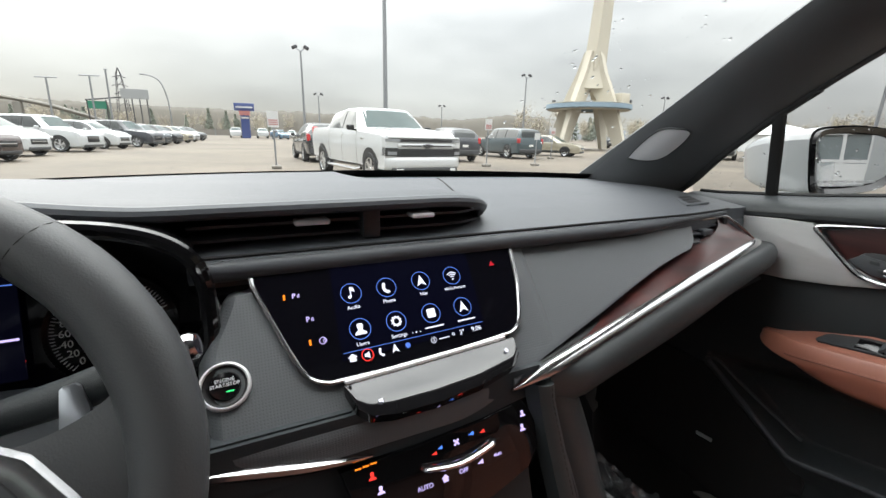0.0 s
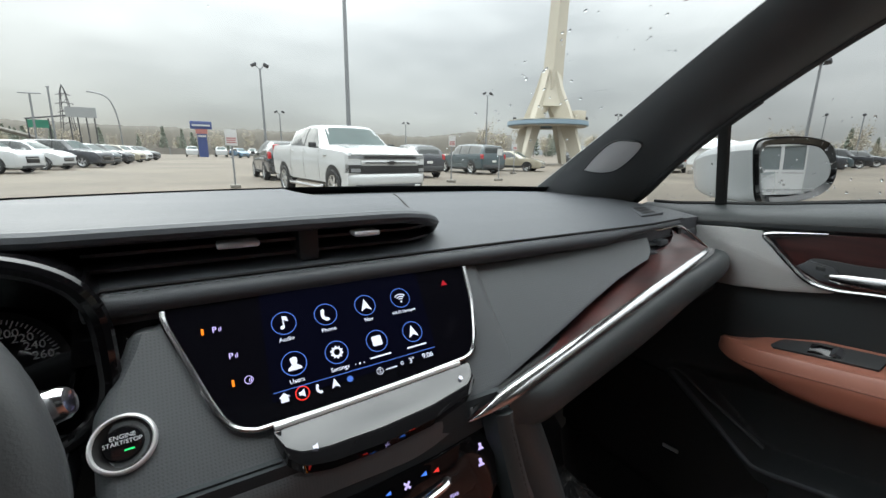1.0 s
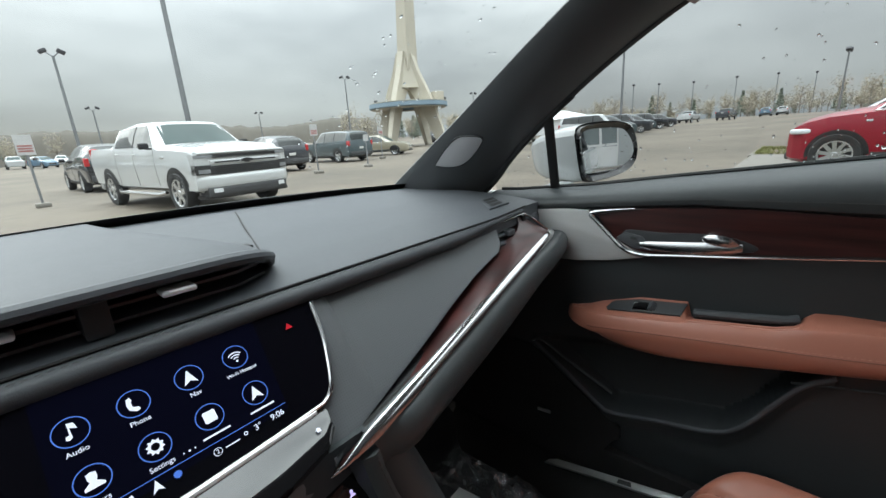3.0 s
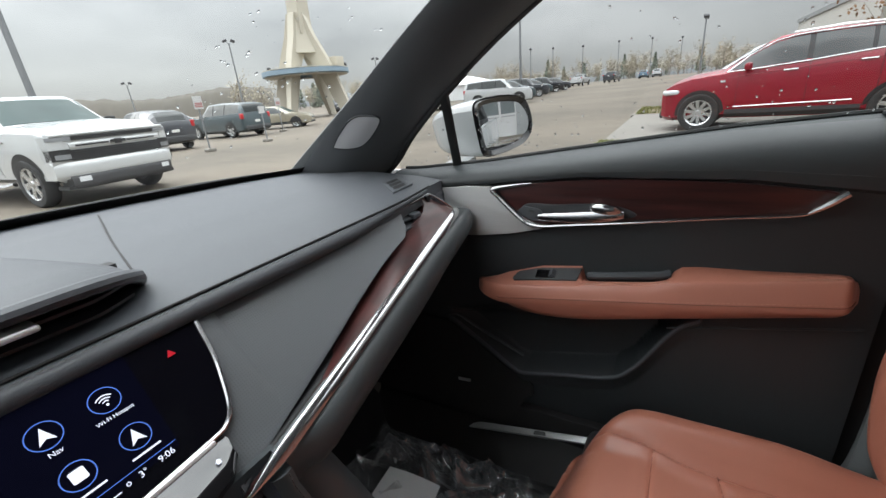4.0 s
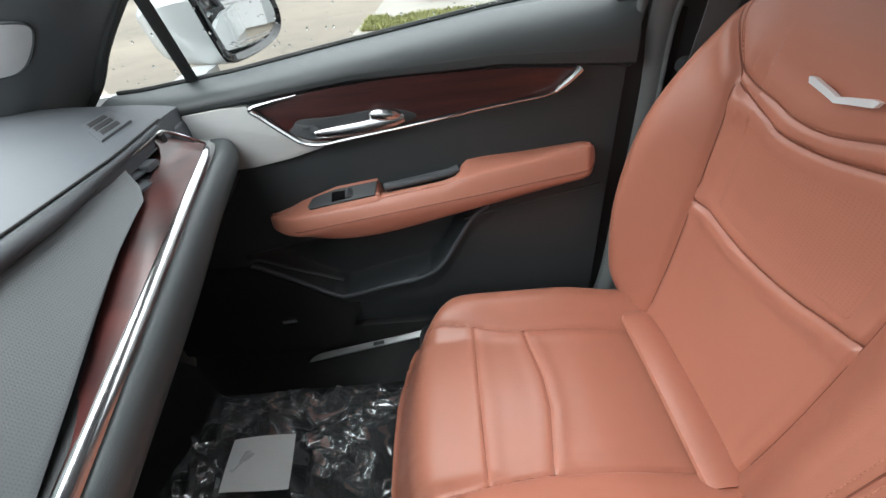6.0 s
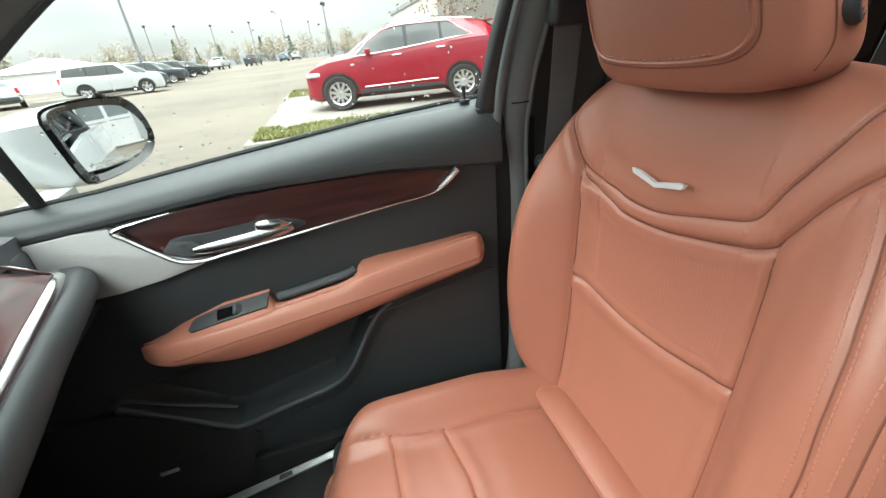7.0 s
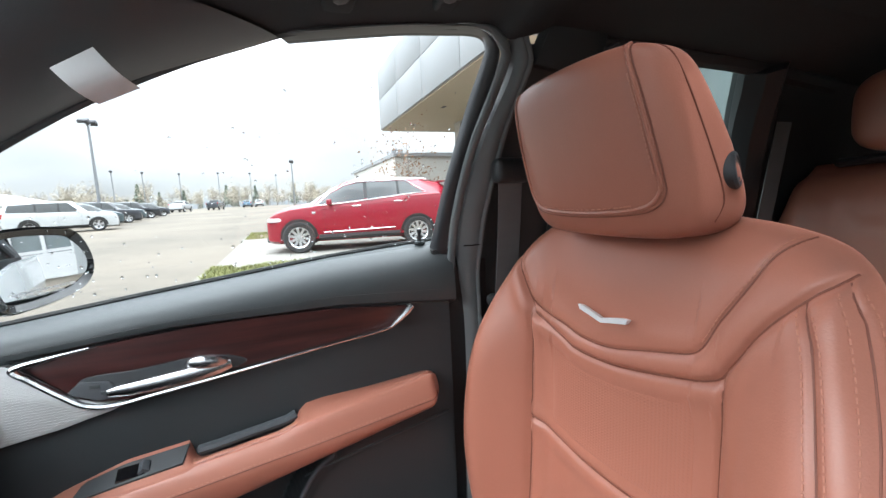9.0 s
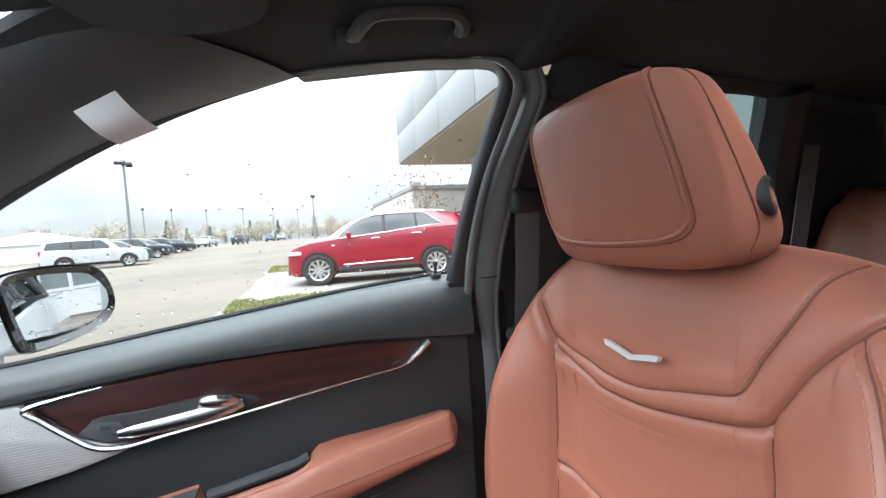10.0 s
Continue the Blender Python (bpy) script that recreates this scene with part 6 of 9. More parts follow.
def seam_curve(fn, a0, a1, n, off, lift):
    """Points along a cross seam on the backrest, off above it."""
    out = []
    for dx in np.linspace(a0, a1, n):
        z = fn(dx) + off
        if abs(dx) < half_at(z, dx) - 0.003:
            out.append(back_xyz(dx / half_at(z, dx), z) + Vector((0, lift, 0)))
    return out


stitch = [stitches(seam_curve(yoke_inner, -0.190, 0.20, 160, 0.006, 0.0006), 0.004, 0.0022, 0.0007)]
for table, top in ((bolster_seam, 1.168), (outer_seam, 1.186)):
    for off in (-0.006, 0.006):
        line = [back_xyz((-table(z) + off) / half_at(z, -1), z) + Vector((0, 0.0008, 0)) for z in np.linspace(0.68, top, 90)]
        stitch.append(stitches(line, 0.004, 0.0024, 0.0007))
part("stitching", join(*stitch), THREAD_TAN, seat, kind="stuff")
seam_lines = [tube(seam_curve(yoke_inner, -0.200, 0.20, 120, 0.0, 0.0004), 0.0011, 5), tube(seam_curve(yoke_outer, -0.232, 0.225, 120, 0.0, 0.0004), 0.0012, 5), tube(seam_curve(mid_seam, -0.143, 0.153, 50, 0.0, 0.0004), 0.0011, 5)]
for sgn in (-1, 1):
    seam_lines.append(tube([back_xyz((0.153 if sgn > 0 else -0.143) / half_at(z, sgn), z) + Vector((0, 0.0004, 0)) for z in np.linspace(0.68, 1.078, 60)], 0.0011, 5))
    seam_lines.append(tube([cushion_xyz(sgn * cushion_side(y), y) for y in np.linspace(-0.30, -0.76, 50)], 0.0010, 5))
for table, top in ((bolster_seam, 1.172), (outer_seam, 1.190)):
    seam_lines.append(tube([back_xyz(-table(z) / half_at(z, -1), z) + Vector((0, 0.0003, 0)) for z in np.linspace(0.68, top, 60)], 0.0009, 5))
seam_lines.append(tube([cushion_xyz(a, -0.438 - 0.05 * a * a) for a in np.linspace(-0.132, 0.132, 40)], 0.0010, 5))
seam_lines.append(tube([cushion_xyz(a, -0.5482 if abs(a) < 0.03 else -0.553 + 0.16 * abs(a)) for a in np.linspace(-0.132, 0.132, 41)], 0.0010, 5))
for line in seam_lines:
    part("seam", line, TAN_SEAM, seat)
part("back_shell", box((SEATX - 0.16, -0.94, 0.60), (SEATX + 0.16, -0.885, 1.18), 0.03, 3), BLACK_PLASTIC, seat)
part("base_roll", tube(smooth_curve([(SEATX - 0.16, -0.756, 0.648), (SEATX, -0.752, 0.656), (SEATX + 0.12, -0.751, 0.654), (SEATX + 0.165, -0.755, 0.645)], 20), 0.030, 14, flat=0.42, radii=[0.030] * 16 + [0.029, 0.027, 0.024, 0.018, 0.008]), TAN, seat)
bo = Vector((SEATX - 0.004, -0.7955, 1.113))
bu, bv = Vector((1, 0, 0)), Vector((0, -0.08, 0.997))
BADGE = [(-0.041, 0.009), (-0.034, 0.0095), (-0.010, 0.0015), (0.0, -0.0025), (0.010, 0.0015), (0.034, 0.0095), (0.041, 0.009), (0.038, 0.001), (0.012, -0.0065), (0.0, -0.0105), (-0.012, -0.0065), (-0.038, 0.001)]
part("badge", plate([(-a, b * 0.7) for a, b in BADGE], (bo, bu, bv), 0.006, 0.0012), SILVER, seat, "small chrome winged badge")

HX, HZ = 0.431, (1.212, 1.393)
head_face = smooth_table([1.205, 1.24, 1.30, 1.36, 1.395], [-0.774, -0.763, -0.746, -0.733, -0.729])
head_rear = smooth_table([1.205, 1.235, 1.26, 1.31, 1.375, 1.395], [-0.866, -0.873, -0.868, -0.843, -0.800, -0.786])
head_half = smooth_table([1.205, 1.24, 1.30, 1.36, 1.395], [0.117, 0.120, 0.119, 0.114, 0.110])


def spow(v, e):
    return math.copysign(abs(v) ** e, v)


def head_ring(z):
    """Middle, half depth, half width and end rounding of the headrest at a height."""
    n = max(-1.0, min(1.0, (2 * z - HZ[0] - HZ[1]) / (HZ[1] - HZ[0])))
    c = max(0.0, 1 - abs(n) ** (8.0 if n > 0 else 6.0)) ** 0.15
    f, b = head_face(z), head_rear(z)
    return (f + b) / 2, (f - b) / 2 * c, head_half(z) * c


def head(u, v):
    """Rounded wedge that leans forward at the top, deeper at its foot."""
    t, p = 2 * math.pi * u, math.pi * (v - 0.5)
    z = (HZ[0] + HZ[1]) / 2 + (HZ[1] - HZ[0]) / 2 * spow(math.sin(p), 0.42)
    m, d, w = head_ring(z)
    e = 0.48 if math.sin(t) > 0 else 0.38
    cx, cy = spow(math.cos(t), e), spow(math.sin(t), e)
    crown = 0.007 * (1 - cx * cx) * max(0.0, cy)
    return Vector((HX + w * cx, m + d * cy + crown, z))


def head_front(dx, z):
    """A point on the headrest's front face."""
    m, d, w = head_ring(z)
    k = min(1.0, abs(dx) / max(w, 0.01))
    return Vector((HX + dx, m + d * (1 - k ** (2 / 0.48)) ** 0.24 + 0.007 * (1 - k * k), z))


def head_side(y, z):
    """A point on the headrest's driver-side face."""
    m, d, w = head_ring(z)
    k = min(1.0, abs(y - m) / max(d, 0.005))
    e = 0.48 if y > m else 0.38
    return Vector((HX - w * (1 - k ** (2 / e)) ** (e / 2), y, z))


rest = part("headrest", grid(head, 120, 72, wrap=True), TAN, seat, "tan leather headrest with stitched panel", sharp=70)
corner = [(0.090, 1.390), (0.096, 1.370), (0.099, 1.345), (0.100, 1.30), (0.097, 1.265), (0.085, 1.248), (0.06, 1.2415), (0.0, 1.239), (-0.06, 1.2415), (-0.088, 1.247), (-0.101, 1.259), (-0.103, 1.275), (-0.101, 1.31), (-0.097, 1.345), (-0.092, 1.372), (-0.086, 1.390)]
c2 = [(p.x, p.y) for p in smooth_curve([(a, b, 0) for a, b in corner], 110)]
part("panel_seam", tube([head_front(a * 0.985, b) for a, b in c2], 0.0022, 7), TAN, rest)
part("panel_groove", tube([head_front(a * 1.02, b - 0.004 * ease(1.28, 1.25, b)) for a, b in c2], 0.0008, 6), TAN_SEAM, rest)
part("headrest_stitching", stitches([head_front(a * 0.955, b + 0.004 * ease(1.28, 1.25, b)) + Vector((-0.0006, 0.0020, 0)) for a, b in c2], 0.0036, 0.0022, 0.0008), THREAD_TAN, rest, kind="stuff")
part("side_seam", tube(smooth_curve([head_side(y, z) for y, z in ((-0.758, 1.386), (-0.764, 1.377), (-0.774, 1.353), (-0.786, 1.327), (-0.804, 1.288), (-0.815, 1.263), (-0.819, 1.247), (-0.815, 1.230))], 40), 0.0010, 6), TAN_SEAM, rest)
sp = head_side(-0.834, 1.277)
speaker = part("headrest_speaker", spin([(0.0, 0.0012), (0.0070, 0.0012), (0.0080, 0.0026), (0.0105, 0.0026), (0.0115, 0.0012), (0.0130, 0.0034), (0.0160, 0.0030), (0.0178, 0.0004), (0.0178, -0.016)], Vector(sp) + Vector((0.0015, 0.0, 0.0)), (-0.90, -0.42, 0.14), 36), BLACK_PLASTIC, rest, "round black headrest release button")
for dx in (-0.06, 0.06):
    part("headrest_post", tube([(HX + dx, -0.868, 1.16), (HX + dx, -0.842, 1.225)], 0.006, 8), CHROME, rest)

# ---- door pillar, belt and rear cabin ----
bp = thing("door_pillar", (0.70, -0.82, 0.5), "black door pillar trim behind the front door", "pillar trim", kind="structure")
TRIM_FRONT = smooth_curve([(0.579, -0.762, 1.480), (0.586, -0.772, 1.458), (0.600, -0.769, 1.428), (0.628, -0.752, 1.372), (0.656, -0.740, 1.318), (0.690, -0.733, 1.252), (0.724, -0.734, 1.185), (0.752, -0.742, 1.111), (0.756, -0.745, 0.95), (0.750, -0.742, 0.80), (0.737, -0.735, 0.60), (0.722, -0.70, 0.47)], 44)
TRIM_REAR = smooth_curve([(0.570, -0.778, 1.480), (0.577, -0.790, 1.452), (0.592, -0.785, 1.421), (0.624, -0.772, 1.358), (0.656, -0.766, 1.289), (0.688, -0.764, 1.227), (0.712, -0.767, 1.176), (0.744, -0.775, 1.11), (0.746, -0.780, 0.95), (0.742, -0.780, 0.80), (0.728, -0.770, 0.60), (0.715, -0.74, 0.47)], 44)
part("trim", shell(lambda u, v: TRIM_FRONT[int(round(u * 44))].lerp(TRIM_REAR[int(round(u * 44))], v) + Vector((-0.006, 0, 0)) * math.sin(math.pi * v), 44, 8, (0.02, 0, 0)), PILLAR_TRIM, bp, "dark grey moulded pillar trim")
part("trim_edge", tube([p + Vector((-0.001, -0.002, 0)) for p in TRIM_REAR], 0.004, 8), PILLAR_TRIM, bp)
part("inner_panel", shell(lambda u, v: TRIM_REAR[int(round(u * 44))] + Vector((0.022 - 0.012 * v, -0.002 - 0.150 * v, 0.0)), 44, 6, (0.02, 0, 0)), DOOR_PAD, bp, "black recessed pillar panel")
part("inner_edge", tube([p + Vector((-0.004, -0.150, 0)) for p in TRIM_REAR], 0.012, 8), DOOR_PAD, bp)
part("joint", tube([(0.708, -0.735, 1.178), (0.704, -0.750, 1.178), (0.708, -0.766, 1.178)], 0.0012, 5), DEEP_BLACK, bp)
part("top_cover", plate([(-0.055, -0.020), (0.085, -0.030), (0.080, 0.045), (-0.035, 0.045)], ((0.572, -0.850, 1.462), (0.1, -0.99, 0), (-0.30, -0.03, 0.95)), 0.02, 0.012), HEADLINER, bp, "dark padded cover at the pillar top")
belt = thing("seat_belt", (0.66, -0.80, 1.09), "dark grey front seat belt hanging at the pillar", "seat belt")
part("webbing", shell(lambda u, v: (0.634 + 0.094 * v - 0.004 * math.sin(math.pi * v), -0.768 - 0.043 * u - 0.034 * v, 1.300 - 0.26 * v), 4, 16, (0.0015, 0, 0)), WEBBING, belt)
part("belt_guide", box((0.622, -0.822, 1.282), (0.652, -0.760, 1.322), 0.010, 3), BLACK_PLASTIC, belt, "black belt guide")
part("anchor", spin([(0.0, 0.012), (0.012, 0.010), (0.014, 0.0), (0.012, -0.01)], (0.722, -0.800, 1.068), (-1, 0, 0), 18), BLACK_PLASTIC, belt, "round black belt anchor")
part("tongue", box((0.716, -0.845, 1.00), (0.732, -0.795, 1.045), 0.006, 3), BLACK_PLASTIC, belt)

rear_door = thing("door_2", (0.74, -1.3, 0.5), "black rear door with side window", "car door", kind="structure")
part("panel", shell(lambda u, v: (0.745 - 0.02 * math.sin(math.pi * v), -0.91 - 0.85 * u, BELT(-0.91 - 0.85 * u) - 0.72 * v), 14, 10, (0.03, 0, 0)), BLACK_PLASTIC, rear_door)
part("frame_front", tube(smooth_curve([(0.595, -0.925, 1.50), (0.66, -0.915, 1.38), (0.745, -0.905, 1.19)], 14), 0.022, 8), BLACK_PLASTIC, rear_door)
part("frame_rear", tube(smooth_curve([(0.60, -1.33, 1.49), (0.65, -1.38, 1.39), (0.745, -1.50, 1.20)], 14), 0.045, 8), BLACK_PLASTIC, rear_door)
part("frame_top", tube([(0.60, -0.92, 1.495), (0.60, -1.25, 1.49), (0.605, -1.58, 1.465)], 0.018, 8), BLACK_PLASTIC, rear_door)
w2 = single("window_2", grid(lambda u, v: (GLASS_X(1.19 + 0.30 * v) + 0.01, -0.91 - 0.70 * u, 1.19 + 0.30 * v), 8, 6), pane_glass("privacy_glass", (0.30, 0.38, 0.37), 0.4), "dark tinted rear door window", "window", kind="structure")
w2.visible_shadow = False
single("rear_pillar", shell(lambda u, v: (0.60 + 0.15 * v, -1.34 - 0.14 * v - 1.1 * u, 1.50 - 0.42 * v - 0.08 * u), 10, 8, (0.02, 0, 0)), BLACK_PLASTIC, "black rear pillar trim", "pillar trim", kind="structure")
single("tailgate", shell(lambda u, v: (-0.66 + 1.32 * u, -2.15 - 0.3 * v, 1.50 - 0.45 * v), 10, 6, (0, -0.02, 0)), BLACK_PLASTIC, "black tailgate trim", "tailgate", kind="structure")
back_seat = thing("rear_seat", (0.35, -1.45, 0.36), "tan leather rear seat with headrest", "car seat")


def rear_back(u, v):
    x = -0.60 + 1.325 * u
    z = 0.66 + 0.64 * v
    y = -1.40 - 0.16 * v - 0.02 * ease(0.85, 1.0, v)
    edge = min(u, 1 - u)
    y -= 0.06 * (1 - ease(0.0, 0.06, edge)) + 0.05 * ease(0.93, 1.0, v)
    y += groove(abs(x - 0.20) - 0.012, 0.004, 0.006) + groove(z - 1.168 - 0.8 * max(0.0, abs(x - 0.42) - 0.10), 0.005, 0.007) + groove(abs(x - 0.42) - 0.13, 0.004, 0.005)
    z -= 0.11 * (1 - ease(0.0, 0.06, 1 - u)) * ease(0.7, 1.0, v)
    return x, y, z


part("backrest", shell(rear_back, 90, 50, (0, -0.12, 0)), TAN, back_seat, sharp=60)
part("cushion", box((-0.62, -1.42, 0.50), (0.66, -0.98, 0.70), 0.05, 4), TAN, back_seat)


def rear_head(u, v):
    t, p = 2 * math.pi * u, math.pi * (v - 0.5)
    c = spow(math.cos(p), 0.5)
    return Vector((0.405 + 0.130 * c * spow(math.cos(t), 0.6), -1.52 + 0.055 * c * spow(math.sin(t), 0.6), 1.388 + 0.078 * spow(math.sin(p), 0.55)))


part("headrest", grid(rear_head, 40, 24, wrap=True), TAN, back_seat, sharp=70)
part("shoulder_cover", tube([(0.40, -1.60, 1.302), (0.50, -1.60, 1.306), (0.595, -1.60, 1.300)], 0.020, 8, flat=0.5), BLACK_PLASTIC, back_seat)
rb = thing("seat_belt", (0.62, -1.5, 1.0), "dark grey rear seat belt at the pillar", "seat belt")
part("webbing", shell(lambda u, v: (0.622 + 0.016 * v, -1.425 - 0.050 * u + 0.035 * v, 1.39 - 0.26 * v), 2, 10, (0.0015, 0, 0)), WEBBING, rb)
rear_lamp = thing("dome_lamp", (0.30, -1.05, 1.52), "dark grey roof lamp in the lining", "dome lamp")
part("housing", box((0.24, -1.12, 1.515), (0.36, -1.02, 1.530), 0.008, 3), HEADLINER, rear_lamp)

# ---- driver's side ----
wheel = thing("steering_wheel", (-0.365, -0.2, 1.0), "black leather steering wheel with silver spoke trim", "steering wheel")
WC, WU, WV = Vector((-0.3825, -0.182, 1.0145)), Vector((1, 0, 0)), Vector((0, 0.4845, 0.8748)).normalized()
WN = WU.cross(WV)


def on_wheel(r, a, lift=0.0):
    return WC + WU * (r * math.cos(a)) + WV * (r * math.sin(a)) + WN * lift


rim_pts = [on_wheel(0.1766, 2 * math.pi * k / 96) for k in range(96)]
rim_r = [0.0190 + 0.003 * max(0.0, math.cos(2 * (2 * math.pi * k / 96 - radians(20)))) for k in range(96)]
part("rim", tube(rim_pts, 0.0185, 14, closed=True, radii=rim_r), WHEEL_SKIN, wheel, "black smooth leather rim")
for a in (49, 131, -20, 200):
    c = on_wheel(0.1766, radians(a))
    ax = on_wheel(0.1766, radians(a + 1)) - c
    part("rim_joint", spin([(0.0196, -0.0009), (0.0206, 0.0), (0.0196, 0.0009)] if a in (49, 131) else [(0.0200, -0.0009), (0.0216, 0.0), (0.0200, 0.0009)], c, ax, 24), DEEP_BLACK, wheel)
for sgn, name in ((1, "spoke"), (-1, "spoke")):
    part(name, shell(lambda u, v, sgn=sgn: on_wheel(0.06 + 0.112 * u, 0, 0.008 - 0.006 * u + 0.008 * math.sin(math.pi * v)) + WV * (-0.065 + (0.087 + 0.045 * u ** 4) * v) + (WU * (-2 * (0.06 + 0.105 * u)) if sgn < 0 else Vector()), 18, 12, tuple(-0.016 * WN)), WHEEL_SKIN, wheel)
    arc = [on_wheel(0.0, 0, 0.022) + WU * (sgn * interp(t, [0, 0.25, 0.5, 0.75, 1], [0.06, 0.09, 0.117, 0.136, 0.140])) + WV * interp(t, [0, 0.25, 0.5, 0.75, 1], [0.040, 0.030, 0.014, -0.012, -0.06]) for t in np.linspace(0, 1, 25)]
    part("spoke_trim", tube(arc, 0.0080, 8, flat=0.6, up=tuple(WN)), SATIN, wheel, "satin silver spoke trim")
part("hub", spin([(0.0, 0.045), (0.04, 0.042), (0.066, 0.030), (0.074, 0.010), (0.07, -0.03)], WC, WN, 36), BLACK_PAD, wheel)
part("lower_spoke", shell(lambda u, v: on_wheel(0, 0, 0.006) + WU * (-0.03 + 0.06 * v) + WV * (-0.06 - 0.11 * u), 6, 4, tuple(-0.014 * WN)), BLACK_PAD, wheel)
part("paddle", plate([(-0.011, -0.034), (0.013, -0.034), (0.006, -0.012), (0.000, 0.009), (-0.0025, 0.011), (-0.009, 0.010), (-0.011, 0.008)], (Vector((-0.254, -0.142, 1.040)), WU, WV), 0.006, 0.002), PADDLE, wheel, "silver shift paddle")
part("column", tube([WC - WN * 0.02, WC - WN * 0.16], 0.055, 16), BLACK_PLASTIC, wheel)
stalk = thing("wiper_stalk", (-0.25, -0.13, 1.03), "black wiper stalk with a silver end cap", "stalk")
part("lever", tube([(-0.33, -0.115, 1.018), (-0.26, -0.125, 1.036), (-0.205, -0.13, 1.055)], 0.0125, 14, radii=[0.010, 0.0125, 0.0125]), DOOR_PAD, stalk)
part("end_cap", spin([(0.0, 0.010), (0.0075, 0.009), (0.0095, 0.006), (0.0098, 0.0), (0.0115, -0.004)], (-0.198, -0.1310, 1.0572), (0.95, -0.12, 0.28), 24), CHROME, stalk, "silver end cap")
for k in range(4):
    part("stalk_text", plate([(-0.004 + 0.0006 * k, -0.0005), (0.003, -0.0005), (0.003, 0.0005), (-0.004 + 0.0006 * k, 0.0005)], (Vector((-0.231, -0.1398, 1.0565)) - Vector((-0.25, -0.35, 0.90)) * 0.0022 * k, (0.96, -0.02, 0.28), (-0.25, -0.35, 0.90)), 0.0004), PAPER, stalk)

cluster = thing("instrument_cluster", (-0.37, 0.03, 1.06), "gloss black instrument cluster with dials", "instrument cluster")
part("shroud", shell(lambda u, v: (lambda a: Vector((-0.365 + (0.165 + 0.012 * v) * spow(math.cos(a), 0.55), -0.035 + 0.085 * (1 - v), 1.045 + (0.075 + 0.010 * v) * spow(math.sin(a), 0.6))))(radians(-40) + radians(260) * u), 60, 6, (0.004, 0, 0.004)), GLOSS_BLACK, cluster, "gloss black cluster shroud")
part("face", plate([(-0.18, -0.085), (0.17, -0.085), (0.17, 0.08), (-0.18, 0.08)], ((-0.365, 0.040, 1.030), (1, 0, 0), (0, 0.25, 0.97)), 0.01), SCREEN_BLACK, cluster)
lip = [Vector((-0.365 + 0.176 * spow(math.cos(a), 0.55), -0.036, 1.045 + 0.084 * spow(math.sin(a), 0.6))) for a in np.linspace(radians(-48), radians(228), 70)]
part("shroud_lip", tube(lip, 0.0075, 10, flat=1.0, up=(0, 1, 0)), GLOSS_BLACK, cluster, "gloss black rim round the dials")
GO, GU, GV = Vector((-0.276, 0.026, 1.016)), Vector((1, 0, 0)), Vector((0, 0.25, 0.968))
GN = GU.cross(GV)


def gauge_at(r, a, lift=0.002):
    return GO + GU * (r * math.cos(a)) + GV * (r * math.sin(a)) + GN * lift


gauge = part("speed_dial", spin([(0.0, 0.0), (0.050, 0.0), (0.0515, 0.006), (0.0545, 0.006), (0.056, 0.0)], GO, GN, 48), GLOSS_BLACK, cluster, "round black speed dial")
for k in range(53):
    a = radians(225 - 205 * k / 52)
    long = 0.006 if k % 4 == 0 else 0.0035
    p, q = gauge_at(0.0475, a), gauge_at(0.0475 - long, a)
    part("tick", tube([p, q], 0.00045, 4), SIGN_WHITE, gauge)
for k in range(14):
    a = radians(225 - 205 * k / 13)
    part("dial_number", lettering(str(20 * k), (gauge_at(0.0365, a), GU, GV), 0.0095), SIGN_WHITE, gauge)
info = part("info_display", plate([(-0.045, -0.05), (0.042, -0.05), (0.042, 0.05), (-0.045, 0.05)], (Vector((-0.385, 0.032, 1.030)), GU, GV), 0.002), SCREEN_BLUE, cluster, "lit information display")
part("info_line", tube([(-0.425, 0.040, 1.066), (-0.345, 0.040, 1.066)], 0.0006, 4), ICON_RING, info)
part("info_bar", tube([(-0.362, 0.0285, 1.018), (-0.345, 0.0285, 1.018)], 0.0012, 5), ICON_LILAC, info)
part("gear_text", lettering("P", ((-0.345, 0.024, 0.996), GU, GV), 0.009), ICON_RED, info)
part("column_cover", shell(lambda u, v: (-0.52 + 0.30 * u, -0.02 - 0.10 * v, 0.975 - 0.01 * v + 0.02 * math.sin(math.pi * u)), 10, 6, (0, 0, -0.03)), BLACK_PLASTIC, cluster)

# ---- footwell clutter ----
noise_at = lambda x, y, s: noise.noise(Vector((x * s, y * s, 0.3)))


def film(u, v):
    x, y = 0.33 + 0.34 * u, 0.26 - 0.54 * v
    fold = 0.0
    for a, f, h in ((0.4, 5, 0.045), (1.1, 8, 0.035), (-0.5, 13, 0.018)):
        p, q = x * math.cos(a) + y * math.sin(a), y * math.cos(a) - x * math.sin(a)
        fold += h * (1 - min(1.0, 2.6 * abs(noise_at(p * 1.9, q * 0.6, f)))) ** 2
    rim = min(1.0, 6 * min(u, 1 - u, v, 1 - v))
    return x, y, 0.362 + 0.045 * math.sin(math.pi * u) * math.sin(math.pi * v) + fold * (0.3 + 0.7 * rim)


bag = thing("plastic_bag", (0.52, 0.05, 0.37), "crumpled clear plastic bag on the carpet", "plastic bag")
part("film", grid(film, 110, 170), FILM, bag, sharp=28)
part("filling", shell(lambda u, v: Vector(film(0.05 + 0.9 * u, 0.05 + 0.9 * v)) - Vector((0, 0, 0.018)), 24, 36, (0, 0, -0.02)), DEEP_BLACK, bag)
